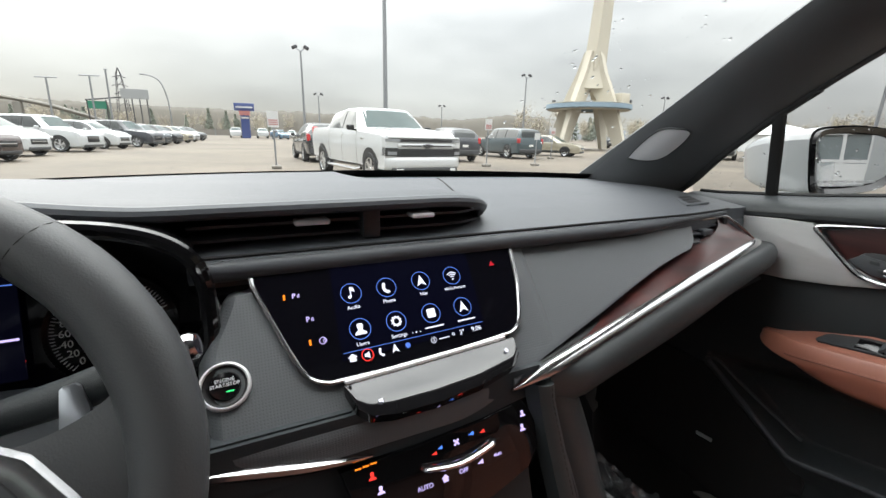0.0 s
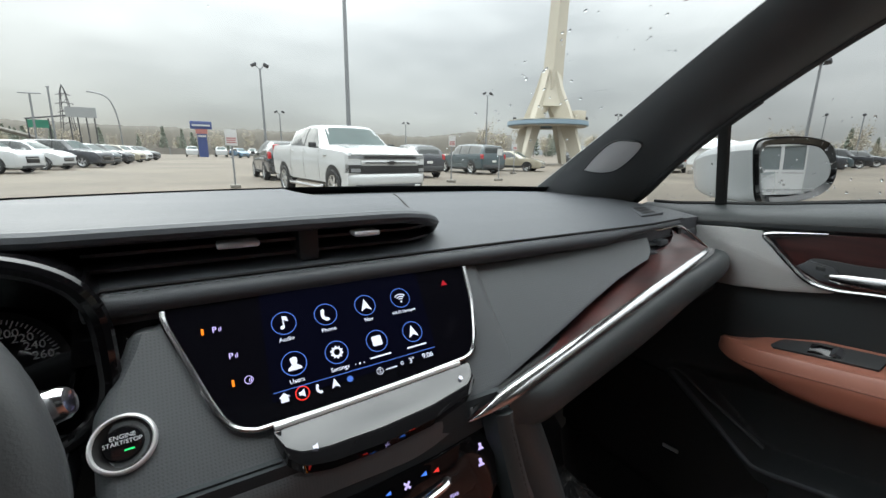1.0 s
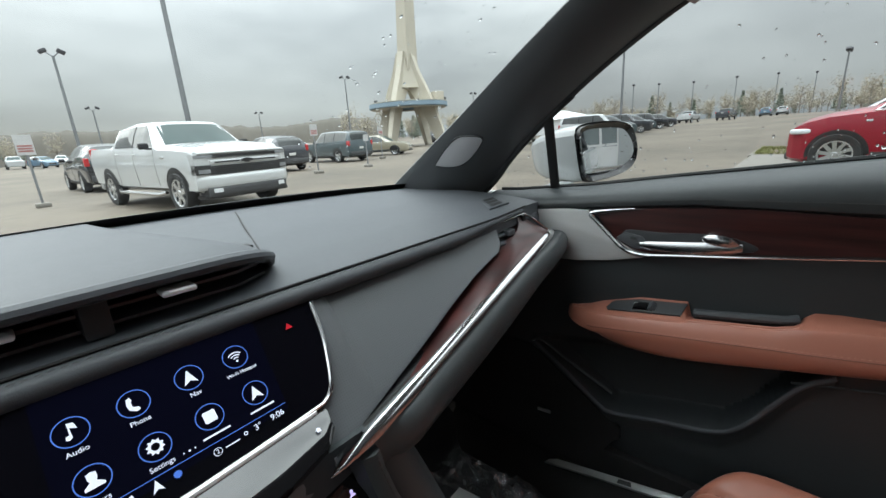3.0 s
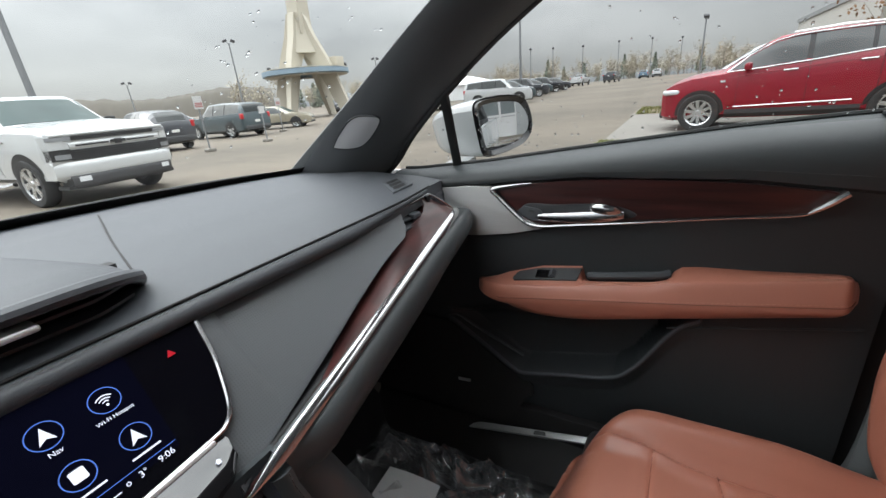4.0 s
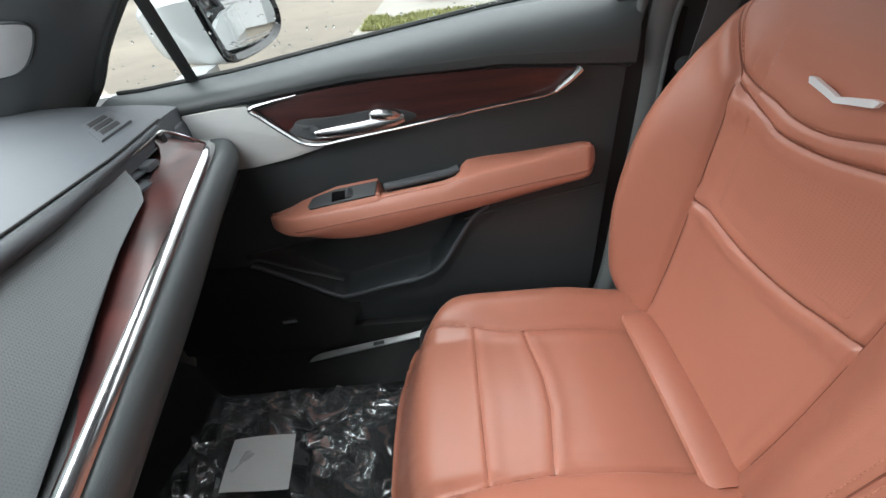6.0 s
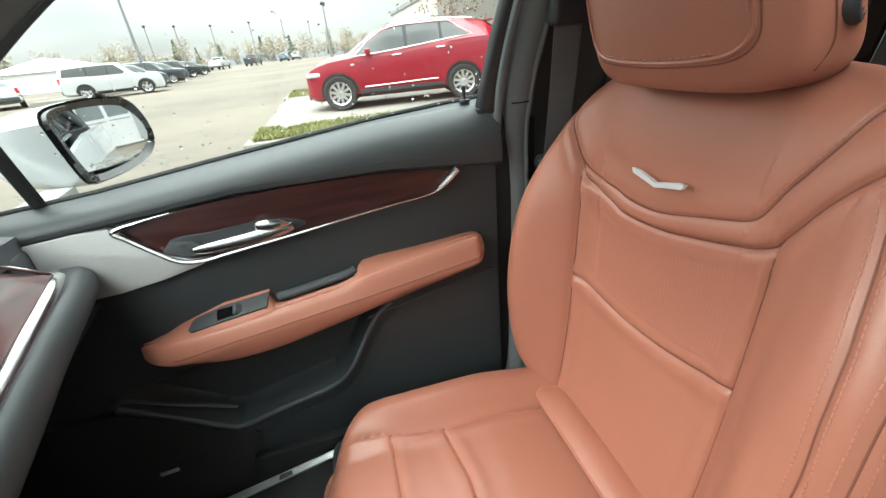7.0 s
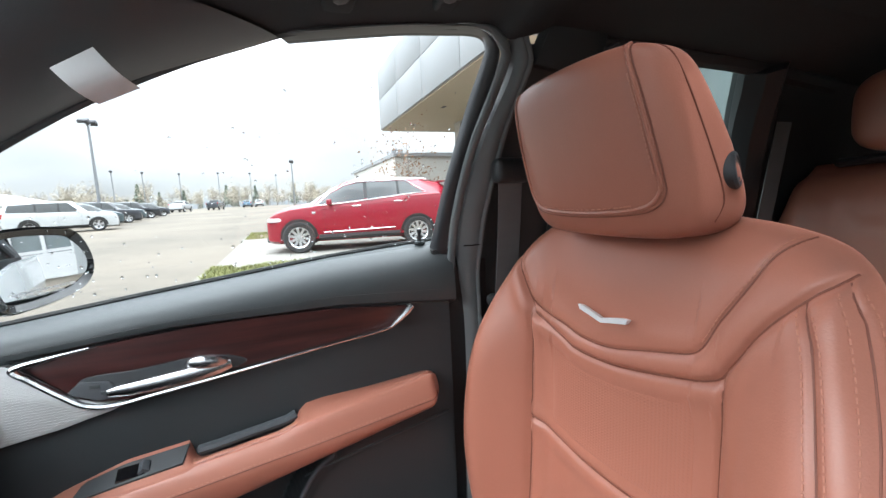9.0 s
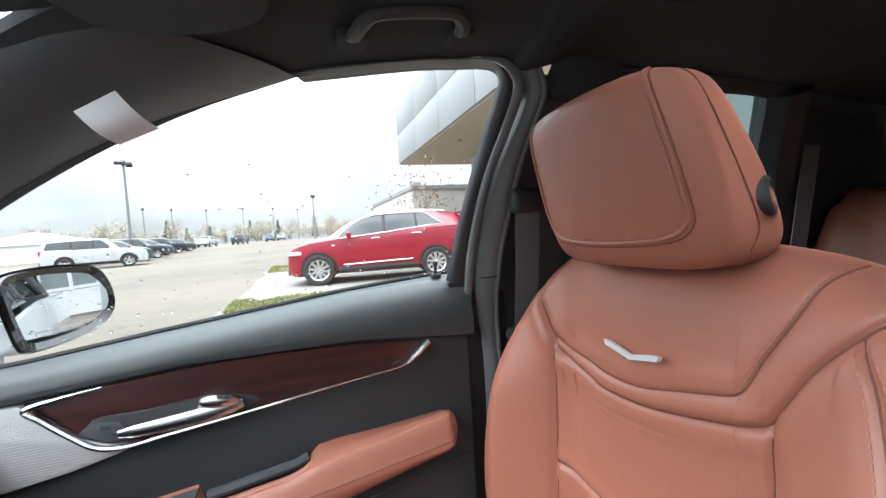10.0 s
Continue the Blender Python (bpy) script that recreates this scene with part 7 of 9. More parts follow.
sheet = single("paper_sheet", shell(lambda u, v: (0.490 - 0.105 * v + 0.004 * u, 0.080 - 0.130 * u - 0.012 * v, 0.470 + 0.006 * math.sin(3 * u + 2 * v)), 6, 6, (0, 0, -0.0006)), PAPER, "white printed paper sheet in the plastic bag", "paper")


# ---- vehicles outside ----
SUV = dict(L=(-2.43, 2.22), W=0.95, R=0.375, axles=(1.43, -1.43),
           ys=[-2.43, -2.38, -2.25, -2.05, -1.6, -0.6, 0.25, 0.42, 1.08, 1.2, 1.6, 1.92, 2.08, 2.17, 2.22],
           zb=[0.45, 0.36, 0.30, 0.27, 0.25, 0.25, 0.25, 0.25, 0.25, 0.25, 0.24, 0.22, 0.24, 0.28, 0.40],
           zs=[0.85, 1.10, 1.24, 1.28, 1.27, 1.22, 1.15, 1.14, 1.08, 1.07, 1.03, 0.95, 0.87, 0.78, 0.66],
           zr=[0.92, 1.18, 1.46, 1.60, 1.67, 1.72, 1.675, 1.60, 1.18, 1.165, 1.11, 1.02, 0.92, 0.82, 0.70],
           w=[0.74, 0.86, 0.90, 0.92, 0.945, 0.95, 0.95, 0.95, 0.95, 0.945, 0.93, 0.85, 0.76, 0.66, 0.48],
           wr=[0.60, 0.62, 0.60, 0.60, 0.61, 0.62, 0.60, 0.58, 0.70, 0.72, 0.70, 0.62, 0.54, 0.45, 0.33],
           shield=(1.02, 0.44), tail=(-2.36, -2.06),
           glass=[((0.98, 1.125), (0.70, 1.36), (0.33, 1.555), (0.05, 1.615), (-0.14, 1.63), (-0.14, 1.205)), ((-0.22, 1.21), (-0.22, 1.635), (-0.95, 1.64), (-0.95, 1.285)), ((-1.01, 1.29), (-1.01, 1.64), (-1.20, 1.625), (-1.60, 1.345))],
           rim_line=((1.02, 1.105), (0.70, 1.385), (0.33, 1.58), (0.05, 1.64), (-0.20, 1.655), (-0.95, 1.665), (-1.20, 1.65), (-1.68, 1.335), (-1.0, 1.275), (-0.18, 1.19), (0.5, 1.135), (1.02, 1.105)))
BIG = dict(SUV, L=(-2.62, 2.55), ys=[-2.62, -2.57, -2.48, -2.36, -1.7, -0.6, 0.35, 0.52, 1.10, 1.25, 1.7, 2.25, 2.42, 2.50, 2.55],
           zs=[0.85, 1.12, 1.22, 1.24, 1.22, 1.20, 1.17, 1.16, 1.16, 1.15, 1.12, 1.06, 0.98, 0.88, 0.70],
           zr=[0.92, 1.2, 1.60, 1.76, 1.84, 1.87, 1.84, 1.80, 1.20, 1.18, 1.15, 1.09, 1.01, 0.91, 0.74],
           w=[0.82, 0.93, 0.97, 0.99, 1.00, 1.00, 1.00, 1.00, 1.00, 1.00, 0.99, 0.96, 0.91, 0.84, 0.70],
           wr=[0.66, 0.72, 0.74, 0.74, 0.74, 0.74, 0.72, 0.70, 0.76, 0.78, 0.78, 0.74, 0.70, 0.62, 0.5],
           W=1.0, R=0.40, axles=(1.55, -1.50), shield=(1.02, 0.56), tail=(-2.55, -2.40),
           glass=[((0.80, 1.21), (0.78, 1.23), (0.25, 1.76), (-0.12, 1.77), (-0.12, 1.22)), ((-0.20, 1.22), (-0.20, 1.77), (-1.12, 1.76), (-1.12, 1.23)), ((-1.20, 1.24), (-1.20, 1.755), (-2.25, 1.70), (-2.36, 1.28))])
SEDAN = dict(SUV, L=(-2.42, 2.45), ys=[-2.42, -2.36, -2.2, -1.9, -1.45, -0.6, 0.15, 0.35, 1.15, 1.3, 1.7, 2.1, 2.3, 2.40, 2.45],
             zs=[0.80, 0.98, 1.04, 1.05, 1.03, 1.00, 0.97, 0.96, 0.94, 0.93, 0.89, 0.82, 0.75, 0.68, 0.58],
             zr=[0.86, 1.02, 1.08, 1.12, 1.30, 1.46, 1.46, 1.42, 0.99, 0.96, 0.92, 0.85, 0.78, 0.70, 0.60],
             W=0.92, R=0.335, axles=(1.45, -1.40), shield=(1.06, 0.40), tail=(-1.85, -1.20),
             glass=[((0.80, 0.985), (0.78, 1.0), (0.05, 1.38), (-0.20, 1.39), (-0.20, 0.99)), ((-0.26, 0.99), (-0.26, 1.39), (-0.95, 1.36), (-1.35, 1.20), (-1.30, 1.02))])
PICKUP = dict(SUV, L=(-2.98, 2.74), ys=[-2.98, -2.93, -2.85, -1.32, -1.26, -1.15, -0.3, 0.55, 0.72, 1.30, 1.42, 1.9, 2.55, 2.66, 2.70, 2.74],
              zb=[0.55, 0.48, 0.46, 0.44, 0.44, 0.42, 0.42, 0.42, 0.42, 0.42, 0.42, 0.42, 0.40, 0.38, 0.40, 0.48],
              zs=[1.25, 1.38, 1.39, 1.39, 1.38, 1.36, 1.34, 1.32, 1.32, 1.30, 1.29, 1.27, 1.22, 1.17, 1.12, 1.07],
              zr=[1.29, 1.42, 1.43, 1.43, 1.60, 1.86, 1.93, 1.91, 1.86, 1.39, 1.385, 1.375, 1.32, 1.255, 1.20, 1.16],
              w=[0.94, 1.00, 1.015, 1.02, 1.02, 1.02, 1.02, 1.02, 1.02, 1.02, 1.02, 1.02, 1.01, 0.98, 0.95, 0.92],
              wr=[0.92, 0.96, 0.97, 0.97, 0.82, 0.77, 0.77, 0.75, 0.73, 0.86, 0.90, 0.91, 0.90, 0.88, 0.85, 0.82],
              W=1.02, R=0.42, axles=(1.92, -1.83), shield=(1.27, 0.75), tail=(-1.27, -1.18),
              glass=[((0.98, 1.375), (0.96, 1.39), (0.52, 1.82), (0.02, 1.84), (0.02, 1.385)), ((-0.05, 1.385), (-0.05, 1.84), (-1.02, 1.80), (-1.10, 1.40))])


def along(spec, key, y):
    return interp(y, spec["ys"], spec[key])


def half_section(spec, y):
    zb, zs, zr, w, wr = (along(spec, k, y) for k in ("zb", "zs", "zr", "w", "wr"))
    h = zs - zb
    return [(0, zb), (w * 0.82, zb), (w * 0.965, zb + 0.10 * h), (w * 0.985, zb + 0.32 * h), (w * 1.0, zb + 0.62 * h), (w * 0.992, zb + 0.84 * h), (w * 0.965, zs), (wr + (w * 0.955 - wr) * 0.42, zs + (zr - zs) * 0.60), (wr, zr - 0.10 * (zr - zs) - 0.012), (wr * 0.86, zr - 0.008), (wr * 0.45, zr + 0.006), (0, zr + 0.010)]


def body_mesh(spec, n=70):
    y0, y1 = spec["L"]
    ys = sorted(set([y0 + (y1 - y0) * k / n for k in range(n + 1)] + list(spec["ys"])))
    rings = []
    for y in ys:
        half = half_section(spec, y)
        rings.append([(x, y, z) for x, z in half] + [(-x, y, z) for x, z in reversed(half[1:-1])])
    m = len(rings[0])
    faces = [(i * m + k, i * m + (k + 1) % m, (i + 1) * m + (k + 1) % m, (i + 1) * m + k) for i in range(len(rings) - 1) for k in range(m)]
    faces += [tuple(reversed(range(m))), tuple((len(rings) - 1) * m + k for k in range(m))]
    return raw([v for r in rings for v in r], faces)


def side_x(spec, y, z):
    sec = half_section(spec, y)
    return interp(z, [p[1] for p in sec[1:9]], [p[0] for p in sec[1:9]])


def side_patch(spec, outline, side, lift=0.006, thick=0.01):
    """A panel lying on the car's flank; outline of (y, z)."""
    outline = [(a[0] + (b[0] - a[0]) * k / 5, a[1] + (b[1] - a[1]) * k / 5) for a, b in zip(outline, outline[1:] + outline[:1]) for k in range(5)] if len(outline) < 12 else outline
    ys, zs = [p[0] for p in outline], [p[1] for p in outline]
    cy, cz = sum(ys) / len(ys), sum(zs) / len(zs)
    n = len(outline)
    rings = []
    levels = (1.0, 0.85, 0.7, 0.55, 0.4, 0.2)
    for f in levels:
        rings += [(side * (side_x(spec, cy + (y - cy) * f, cz + (z - cz) * f) + lift), cy + (y - cy) * f, cz + (z - cz) * f) for y, z in outline]
    verts = rings + [(side * (side_x(spec, cy, cz) + lift), cy, cz)] + [(side * (side_x(spec, y, z) - thick), y, z) for y, z in outline]
    faces = []
    for k in range(n):
        j = (k + 1) % n
        faces += [(i * n + k, i * n + j, (i + 1) * n + j, (i + 1) * n + k) for i in range(5)]
        faces += [(5 * n + k, 5 * n + j, 6 * n), (k, 6 * n + 1 + k, 6 * n + 1 + j, j)]
    return raw(verts, faces)


def top_patch(spec, y0, y1, lift=0.006, fill=0.93, inset=0.90):
    """The windscreen or rear window, lying on the body between two stations."""
    def fn(u, v):
        y = y0 + (y1 - y0) * v
        sec = half_section(spec, y)
        a = (2 * u - 1)
        k = abs(a) * fill
        x = k * sec[8][0]
        z = interp(x, [sec[11][0], sec[10][0], sec[9][0], sec[8][0]], [sec[11][1], sec[10][1], sec[9][1], sec[8][1]])
        return math.copysign(x, a), y + math.copysign(lift, y0), z + lift
    return shell(fn, 10, 8, (0, -math.copysign(0.01, y0), -0.012))


def wheel_parts(car, spec, x, y, detail, rim_mat=None):
    R = spec["R"]
    s = 1 if x > 0 else -1
    w = part("wheel", spin([(R * 0.66, -0.11), (R * 0.94, -0.115), (R, -0.07), (R, 0.07), (R * 0.94, 0.115), (R * 0.80, 0.12), (R * 0.66, 0.10)], (x, y, R), (s, 0, 0), 28), TYRE, car, local=True)
    rim = spin([(R * 0.16, 0.075), (R * 0.56, 0.062), (R * 0.62, 0.095), (R * 0.665, 0.105), (R * 0.67, 0.06)] if not detail else [(R * 0.60, 0.02), (R * 0.60, 0.088), (R * 0.665, 0.105), (R * 0.67, 0.05)], (x, y, R), (s, 0, 0), 28)
    part("rim", rim, rim_mat or ALLOY, w, local=True)
    if detail:
        n = detail
        part("brake_disc", spin([(0.0, 0.0), (R * 0.60, 0.0), (R * 0.60, -0.02)], (x, y, R), (s, 0, 0), 24), DARK_STEEL, w, local=True)
        part("hub_cap", spin([(0.0, 0.10), (R * 0.12, 0.095), (R * 0.17, 0.07), (R * 0.17, 0.02)], (x, y, R), (s, 0, 0), 16), rim_mat or ALLOY, w, local=True)
        for k in range(n):
            a = 2 * math.pi * k / n + 0.2
            d = Vector((0, math.cos(a), math.sin(a)))
            t = Vector((0, -math.sin(a), math.cos(a)))
            c = Vector((x, y, R))
            hw = R * 0.075 if n > 6 else R * 0.12
            v = []
            for rr, ww, out in ((R * 0.13, hw, 0.085), (R * 0.63, hw * 1.15, 0.096)):
                v += [c + d * rr + t * ww + Vector((s * out, 0, 0)), c + d * rr - t * ww + Vector((s * out, 0, 0)), c + d * rr - t * ww * 0.8 + Vector((s * (out - 0.04), 0, 0)), c + d * rr + t * ww * 0.8 + Vector((s * (out - 0.04), 0, 0))]
            part("spoke", raw(v, [(0, 1, 5, 4), (1, 2, 6, 5), (2, 3, 7, 6), (3, 0, 4, 7), (0, 3, 2, 1), (4, 5, 6, 7)]), rim_mat or ALLOY, w, local=True)


def build_car(name, spec, paint, m, label, detail=0, chrome=False, group="", rim_mat=None, category=None, clad=True):
    car = thing(name, m, label, category or ("pickup truck" if spec is PICKUP else "car"), group)
    P = lambda n, bm, mat, lab="", parent=None, sharp=32: part(n, bm, mat, parent or car, lab, local=True, sharp=sharp)
    W, R = spec["W"], spec["R"]
    y0, y1 = spec["L"]
    P("body", body_mesh(spec), paint, sharp=24)
    for s in (-1, 1):
        for g in spec["glass"]:
            P("side_window", side_patch(spec, g, s), CAR_GLASS, "dark tinted side window" if s < 0 else "")
        for ga, gb in zip(spec["glass"], spec["glass"][1:]):
            a0, a1 = min(p[0] for p in ga), max(p[0] for p in gb)
            za, zt_ = max(along(spec, "zs", a0), along(spec, "zs", a1)) + 0.02, min(max(p[1] for p in ga), max(p[1] for p in gb))
            P("pillar_cover", side_patch(spec, [(a0 + 0.01, za + 0.02), (a0 + 0.01, zt_), (a1 - 0.01, zt_), (a1 - 0.01, za + 0.02)], s, 0.004), DEEP_BLACK)
        for ya in spec["axles"]:
            wide = 1.24 if spec is PICKUP else 1.17
            arch = [(ya + R * wide * math.cos(a), R + R * wide * math.sin(a)) for a in np.linspace(radians(-28), radians(208), 24)]
            P("wheel_arch", side_patch(spec, [(y, max(z, along(spec, "zb", y) + 0.01)) for y, z in arch], s, 0.003), DEEP_BLACK)
            wheel_parts(car, spec, s * (W - 0.105), ya, detail, rim_mat)
        zb = along(spec, "zb", 0)
        if clad:
            P("cladding", side_patch(spec, [(spec["axles"][0] - R * 1.2, zb + 0.02), (spec["axles"][0] - R * 1.2, zb + 0.17), (0.0, zb + 0.17), (spec["axles"][1] + R * 1.2, zb + 0.17), (spec["axles"][1] + R * 1.2, zb + 0.02), (0.0, zb + 0.02)], s, 0.008), CLADDING)
        zm = along(spec, "zs", 0.75) + 0.06
        mir = P("mirror", join(box((s * (W + 0.09) - 0.09, 0.62 + (0.3 if spec is PICKUP else 0), zm - 0.05), (s * (W + 0.09) + 0.09, 0.74 + (0.3 if spec is PICKUP else 0), zm + 0.08), 0.03, 3), box((s * (W + 0.0) - 0.06, 0.66 + (0.3 if spec is PICKUP else 0), zm - 0.06), (s * W + 0.06, 0.72 + (0.3 if spec is PICKUP else 0), zm - 0.02), 0.01)), paint if not spec is PICKUP else DEEP_BLACK)
        for yh in (0.05, -0.95):
            zh = along(spec, "zs", yh) - 0.10
            P("door_handle", tube([(s * (side_x(spec, yh, zh) + 0.018), yh + 0.10, zh), (s * (side_x(spec, yh, zh) + 0.026), yh, zh + 0.004), (s * (side_x(spec, yh, zh) + 0.018), yh - 0.10, zh + 0.006)], 0.014, 8), CHROME if chrome else paint)
        hx = along(spec, "w", y1 - 0.12) * 0.86
        zl = along(spec, "zs", y1 - 0.16) - 0.07
        P("headlight", box((s * hx - 0.24, y1 - 0.42, zl - 0.06), (s * hx - 0.02, y1 - 0.09, zl + 0.035), 0.035, 3), LAMP_CLEAR, "clear headlight")
        tz = along(spec, "zs", y0 + 0.1) - 0.06
        tx = along(spec, "w", y0 + 0.10) * 0.93
        P("tail_light", box((s * tx - 0.09, y0 + 0.01, tz - 0.16), (s * tx + 0.06, y0 + 0.20, tz + 0.12), 0.025, 3), LAMP_RED, "red tail light")
        if detail:
            for cut in (0.82 if spec is not PICKUP else 1.08, -0.21 if spec is not PICKUP else -0.02, -1.12):
                pts = [(s * (side_x(spec, cut, z) + 0.001), cut, z) for z in np.linspace(zb + 0.12, along(spec, "zs", cut) - 0.01, 9)]
                P("door_gap", tube(pts, 0.004, 5), DEEP_BLACK)
        if chrome:
            g = spec["rim_line"]
            dense = [Vector((0, *a)).lerp(Vector((0, *b)), t) for a, b in zip(g, g[1:]) for t in (0, 0.33, 0.66)] + [Vector((0, *g[-1]))]
            P("window_chrome", tube([(s * (side_x(spec, p.y, p.z) + 0.008), p.y, p.z) for p in dense], 0.013, 6, up=(1, 0, 0)), CHROME, "chrome window surround")
            P("shoulder_crease", tube([(s * (side_x(spec, y, along(spec, "zs", y) - 0.085) + 0.002), y, along(spec, "zs", y) - 0.085) for y in np.linspace(1.0, -2.0, 24)], 0.006, 6), paint)
            P("sill_chrome", tube([(s * (side_x(spec, y, zb + 0.235) + 0.010), y, zb + 0.235 - 0.02 * y) for y in np.linspace(0.85, -0.85, 10)], 0.012, 6), CHROME)
            P("roof_rail", tube([(s * 0.57, y, along(spec, "zr", y) + 0.012) for y in np.linspace(0.10, -1.75, 14)], 0.016, 6), CHROME)
            P("roof_spoiler", box((s * 0.30 - 0.30, -2.24, 1.575), (s * 0.30 + 0.30, -2.02, 1.615), 0.015), paint)
            P("side_marker", side_patch(spec, [(1.02, 0.93), (1.10, 0.93), (1.10, 0.965), (1.02, 0.965)], s, 0.008), CHROME)
    P("windscreen", top_patch(spec, *spec["shield"]), CAR_SHIELD, "green-tinted windscreen")
    P("rear_window", top_patch(spec, *spec["tail"]), CAR_GLASS)
    wn = along(spec, "w", y1 - 0.05)
    zt = along(spec, "zs", y1 - 0.05)
    if spec is not PICKUP:
        P("grille", box((-0.42, y1 - 0.13, 0.50), (0.42, y1 + 0.012, zt - 0.05), 0.03, 2), DEEP_BLACK, "dark grille")
        P("grille_bar", box((-0.36, y1 - 0.02, zt - 0.17), (0.36, y1 + 0.022, zt - 0.13), 0.008), CHROME)
        P("bumper_lip", box((-wn * 0.82, y1 - 0.16, 0.26), (wn * 0.82, y1 + 0.01, 0.40), 0.04, 3), CLADDING)
    P("plate", box((-0.16, y0 - 0.012, along(spec, "zs", y0) - 0.10), (0.16, y0 + 0.05, along(spec, "zs", y0) + 0.02), 0.005), PLATE)
    P("rear_bumper", box((-along(spec, "w", y0 + 0.05) * 0.92, y0 - 0.02, 0.36), (along(spec, "w", y0 + 0.05) * 0.92, y0 + 0.15, 0.62), 0.05, 3), CLADDING if clad else paint)
    return car


def stand(x, y, heading, z=None):
    """Heading: degrees, 0 faces north (+y), positive turns left."""
    return pose(x, y, lie(x, y) if z is None else z, 0, 0, heading)


# white pickup ahead
truck = build_car("pickup_truck", PICKUP, WHITE_PAINT, stand(3.40, 11.25, 186.5), "white crew-cab pickup truck with black grille", detail=6, clad=False)


def truck_part(n, bm, mat, lab="", parent=None):
    return part(n, bm, mat, parent or truck, lab, local=True)




def nose(z0, z1, x0, x1, lift, wrap=0.13, round_z=0.0):
    """A band across the truck's front that bends back towards the corners."""
    def fn(u, v):
        x = x0 + (x1 - x0) * u
        return x, 2.90 + lift - wrap * abs(x) ** 6 - round_z * (2 * v - 1) ** 4, z0 + (z1 - z0) * v
    return shell(fn, 40, 8, (0, -0.30 - 0.8 * lift, 0))


truck_part("front_cap", nose(0.70, 1.165, -0.99, 0.99, 0.0, round_z=0.02), WHITE_PAINT)
truck_part("hood_lip", nose(1.150, 1.205, -0.93, 0.93, 0.012, round_z=0.03), WHITE_PAINT)
truck_part("upper_grille", nose(1.085, 1.145, -0.68, 0.68, 0.014), DEEP_BLACK, "black upper grille")
truck_part("grille_frame", nose(0.955, 1.045, -0.74, 0.74, 0.022, round_z=0.012), WHITE_PAINT)
for s in (-1, 1):
    truck_part("grille_slot", nose(0.985, 1.012, min(s * 0.15, s * 0.66), max(s * 0.15, s * 0.66), 0.026), DEEP_BLACK)
gr = truck_part("grille", nose(0.765, 0.935, -0.76, 0.76, 0.012), DEEP_BLACK, "black lower grille")
for k in range(4):
    truck_part("grille_slat", nose(0.785 + 0.038 * k, 0.795 + 0.038 * k, -0.70, 0.70, 0.024), CLADDING, parent=gr)
truck_part("badge", plate([(-0.13, -0.02), (-0.05, -0.02), (-0.05, -0.042), (0.05, -0.042), (0.05, -0.02), (0.13, -0.02), (0.12, 0.028), (0.05, 0.028), (0.05, 0.042), (-0.05, 0.042), (-0.05, 0.028), (-0.12, 0.028)], ((0, 2.945, 1.0), (-1, 0, 0), (0, 0, 1)), 0.03), DEEP_BLACK, "black cross badge")
truck_part("bumper", nose(0.475, 0.755, -1.0, 1.0, 0.055, 0.20, 0.05), WHITE_PAINT, "white front bumper")
truck_part("lower_intake", nose(0.33, 0.53, -0.86, 0.86, 0.062, 0.20, 0.02), CLADDING, "dark grey lower intake")
truck_part("chin", nose(0.30, 0.36, -0.92, 0.92, 0.03, 0.2), DEEP_BLACK)
for s in (-1, 1):
    a, b = sorted((s * 0.66, s * 0.985))
    truck_part("lamp_strip", nose(1.085, 1.15, a, b, 0.012), LAMP_SMOKE, "smoked headlight strip")
    truck_part("lamp_housing", nose(0.775, 0.955, *sorted((s * 0.74, s * 0.99)), 0.013), DEEP_BLACK)
    truck_part("running_light", nose(0.80, 0.875, *sorted((s * 0.76, s * 0.95)), 0.02), LAMP_SMOKE)
    truck_part("lamp_bracket", nose(0.955, 1.085, *sorted((s * 0.80, s * 0.985)), 0.006), WHITE_PAINT)
    truck_part("marker", box((s * 0.965 - 0.02, 2.60, 1.09), (s * 0.965 + 0.024, 2.72, 1.145), 0.01), LAMP_AMBER)
    truck_part("corner_vent", box((s * 0.985 - 0.03, 2.68, 0.56), (s * 0.985 + 0.012, 2.76, 0.72), 0.012), DEEP_BLACK)
    truck_part("fog_lamp", nose(0.42, 0.50, *sorted((s * 0.62, s * 0.78)), 0.07, 0.2), LAMP_CLEAR)
    truck_part("side_step", tube([(s * 1.0, 1.35, 0.42), (s * 1.06, 1.15, 0.38), (s * 1.06, -1.05, 0.38), (s * 1.0, -1.25, 0.42)], 0.045, 8), CHROME)
    truck_part("emblem", box((s * 1.015 - 0.008, 1.42, 1.12), (s * 1.015 + 0.010, 1.60, 1.16), 0.004), CHROME)
truck_part("hood_bulge", shell(lambda u, v: (-0.62 + 1.24 * u, 1.42 + 1.36 * v, along(PICKUP, "zr", 1.42 + 1.36 * v) + 0.012 + 0.030 * math.sin(math.pi * u) ** 0.7 * math.sin(math.pi * (0.1 + 0.85 * v)) ** 0.6), 16, 12, (0, 0, -0.03)), WHITE_PAINT)
truck_part("roof_fin", box((-0.015, -0.62, 1.92), (0.015, -0.44, 1.985), 0.008), DEEP_BLACK)

# red crossover on the slab, and a white one beyond it
red = build_car("red_crossover", SUV, RED_PAINT, stand(10.98, -2.28, -9.0, 0.095), "glossy red crossover parked on a concrete slab", detail=10, chrome=True, category="car")
build_car("white_crossover", SUV, WHITE_PAINT, stand(14.1, -2.35, -8.0, 0.095), "white crossover parked beyond the red one", detail=5, category="car")
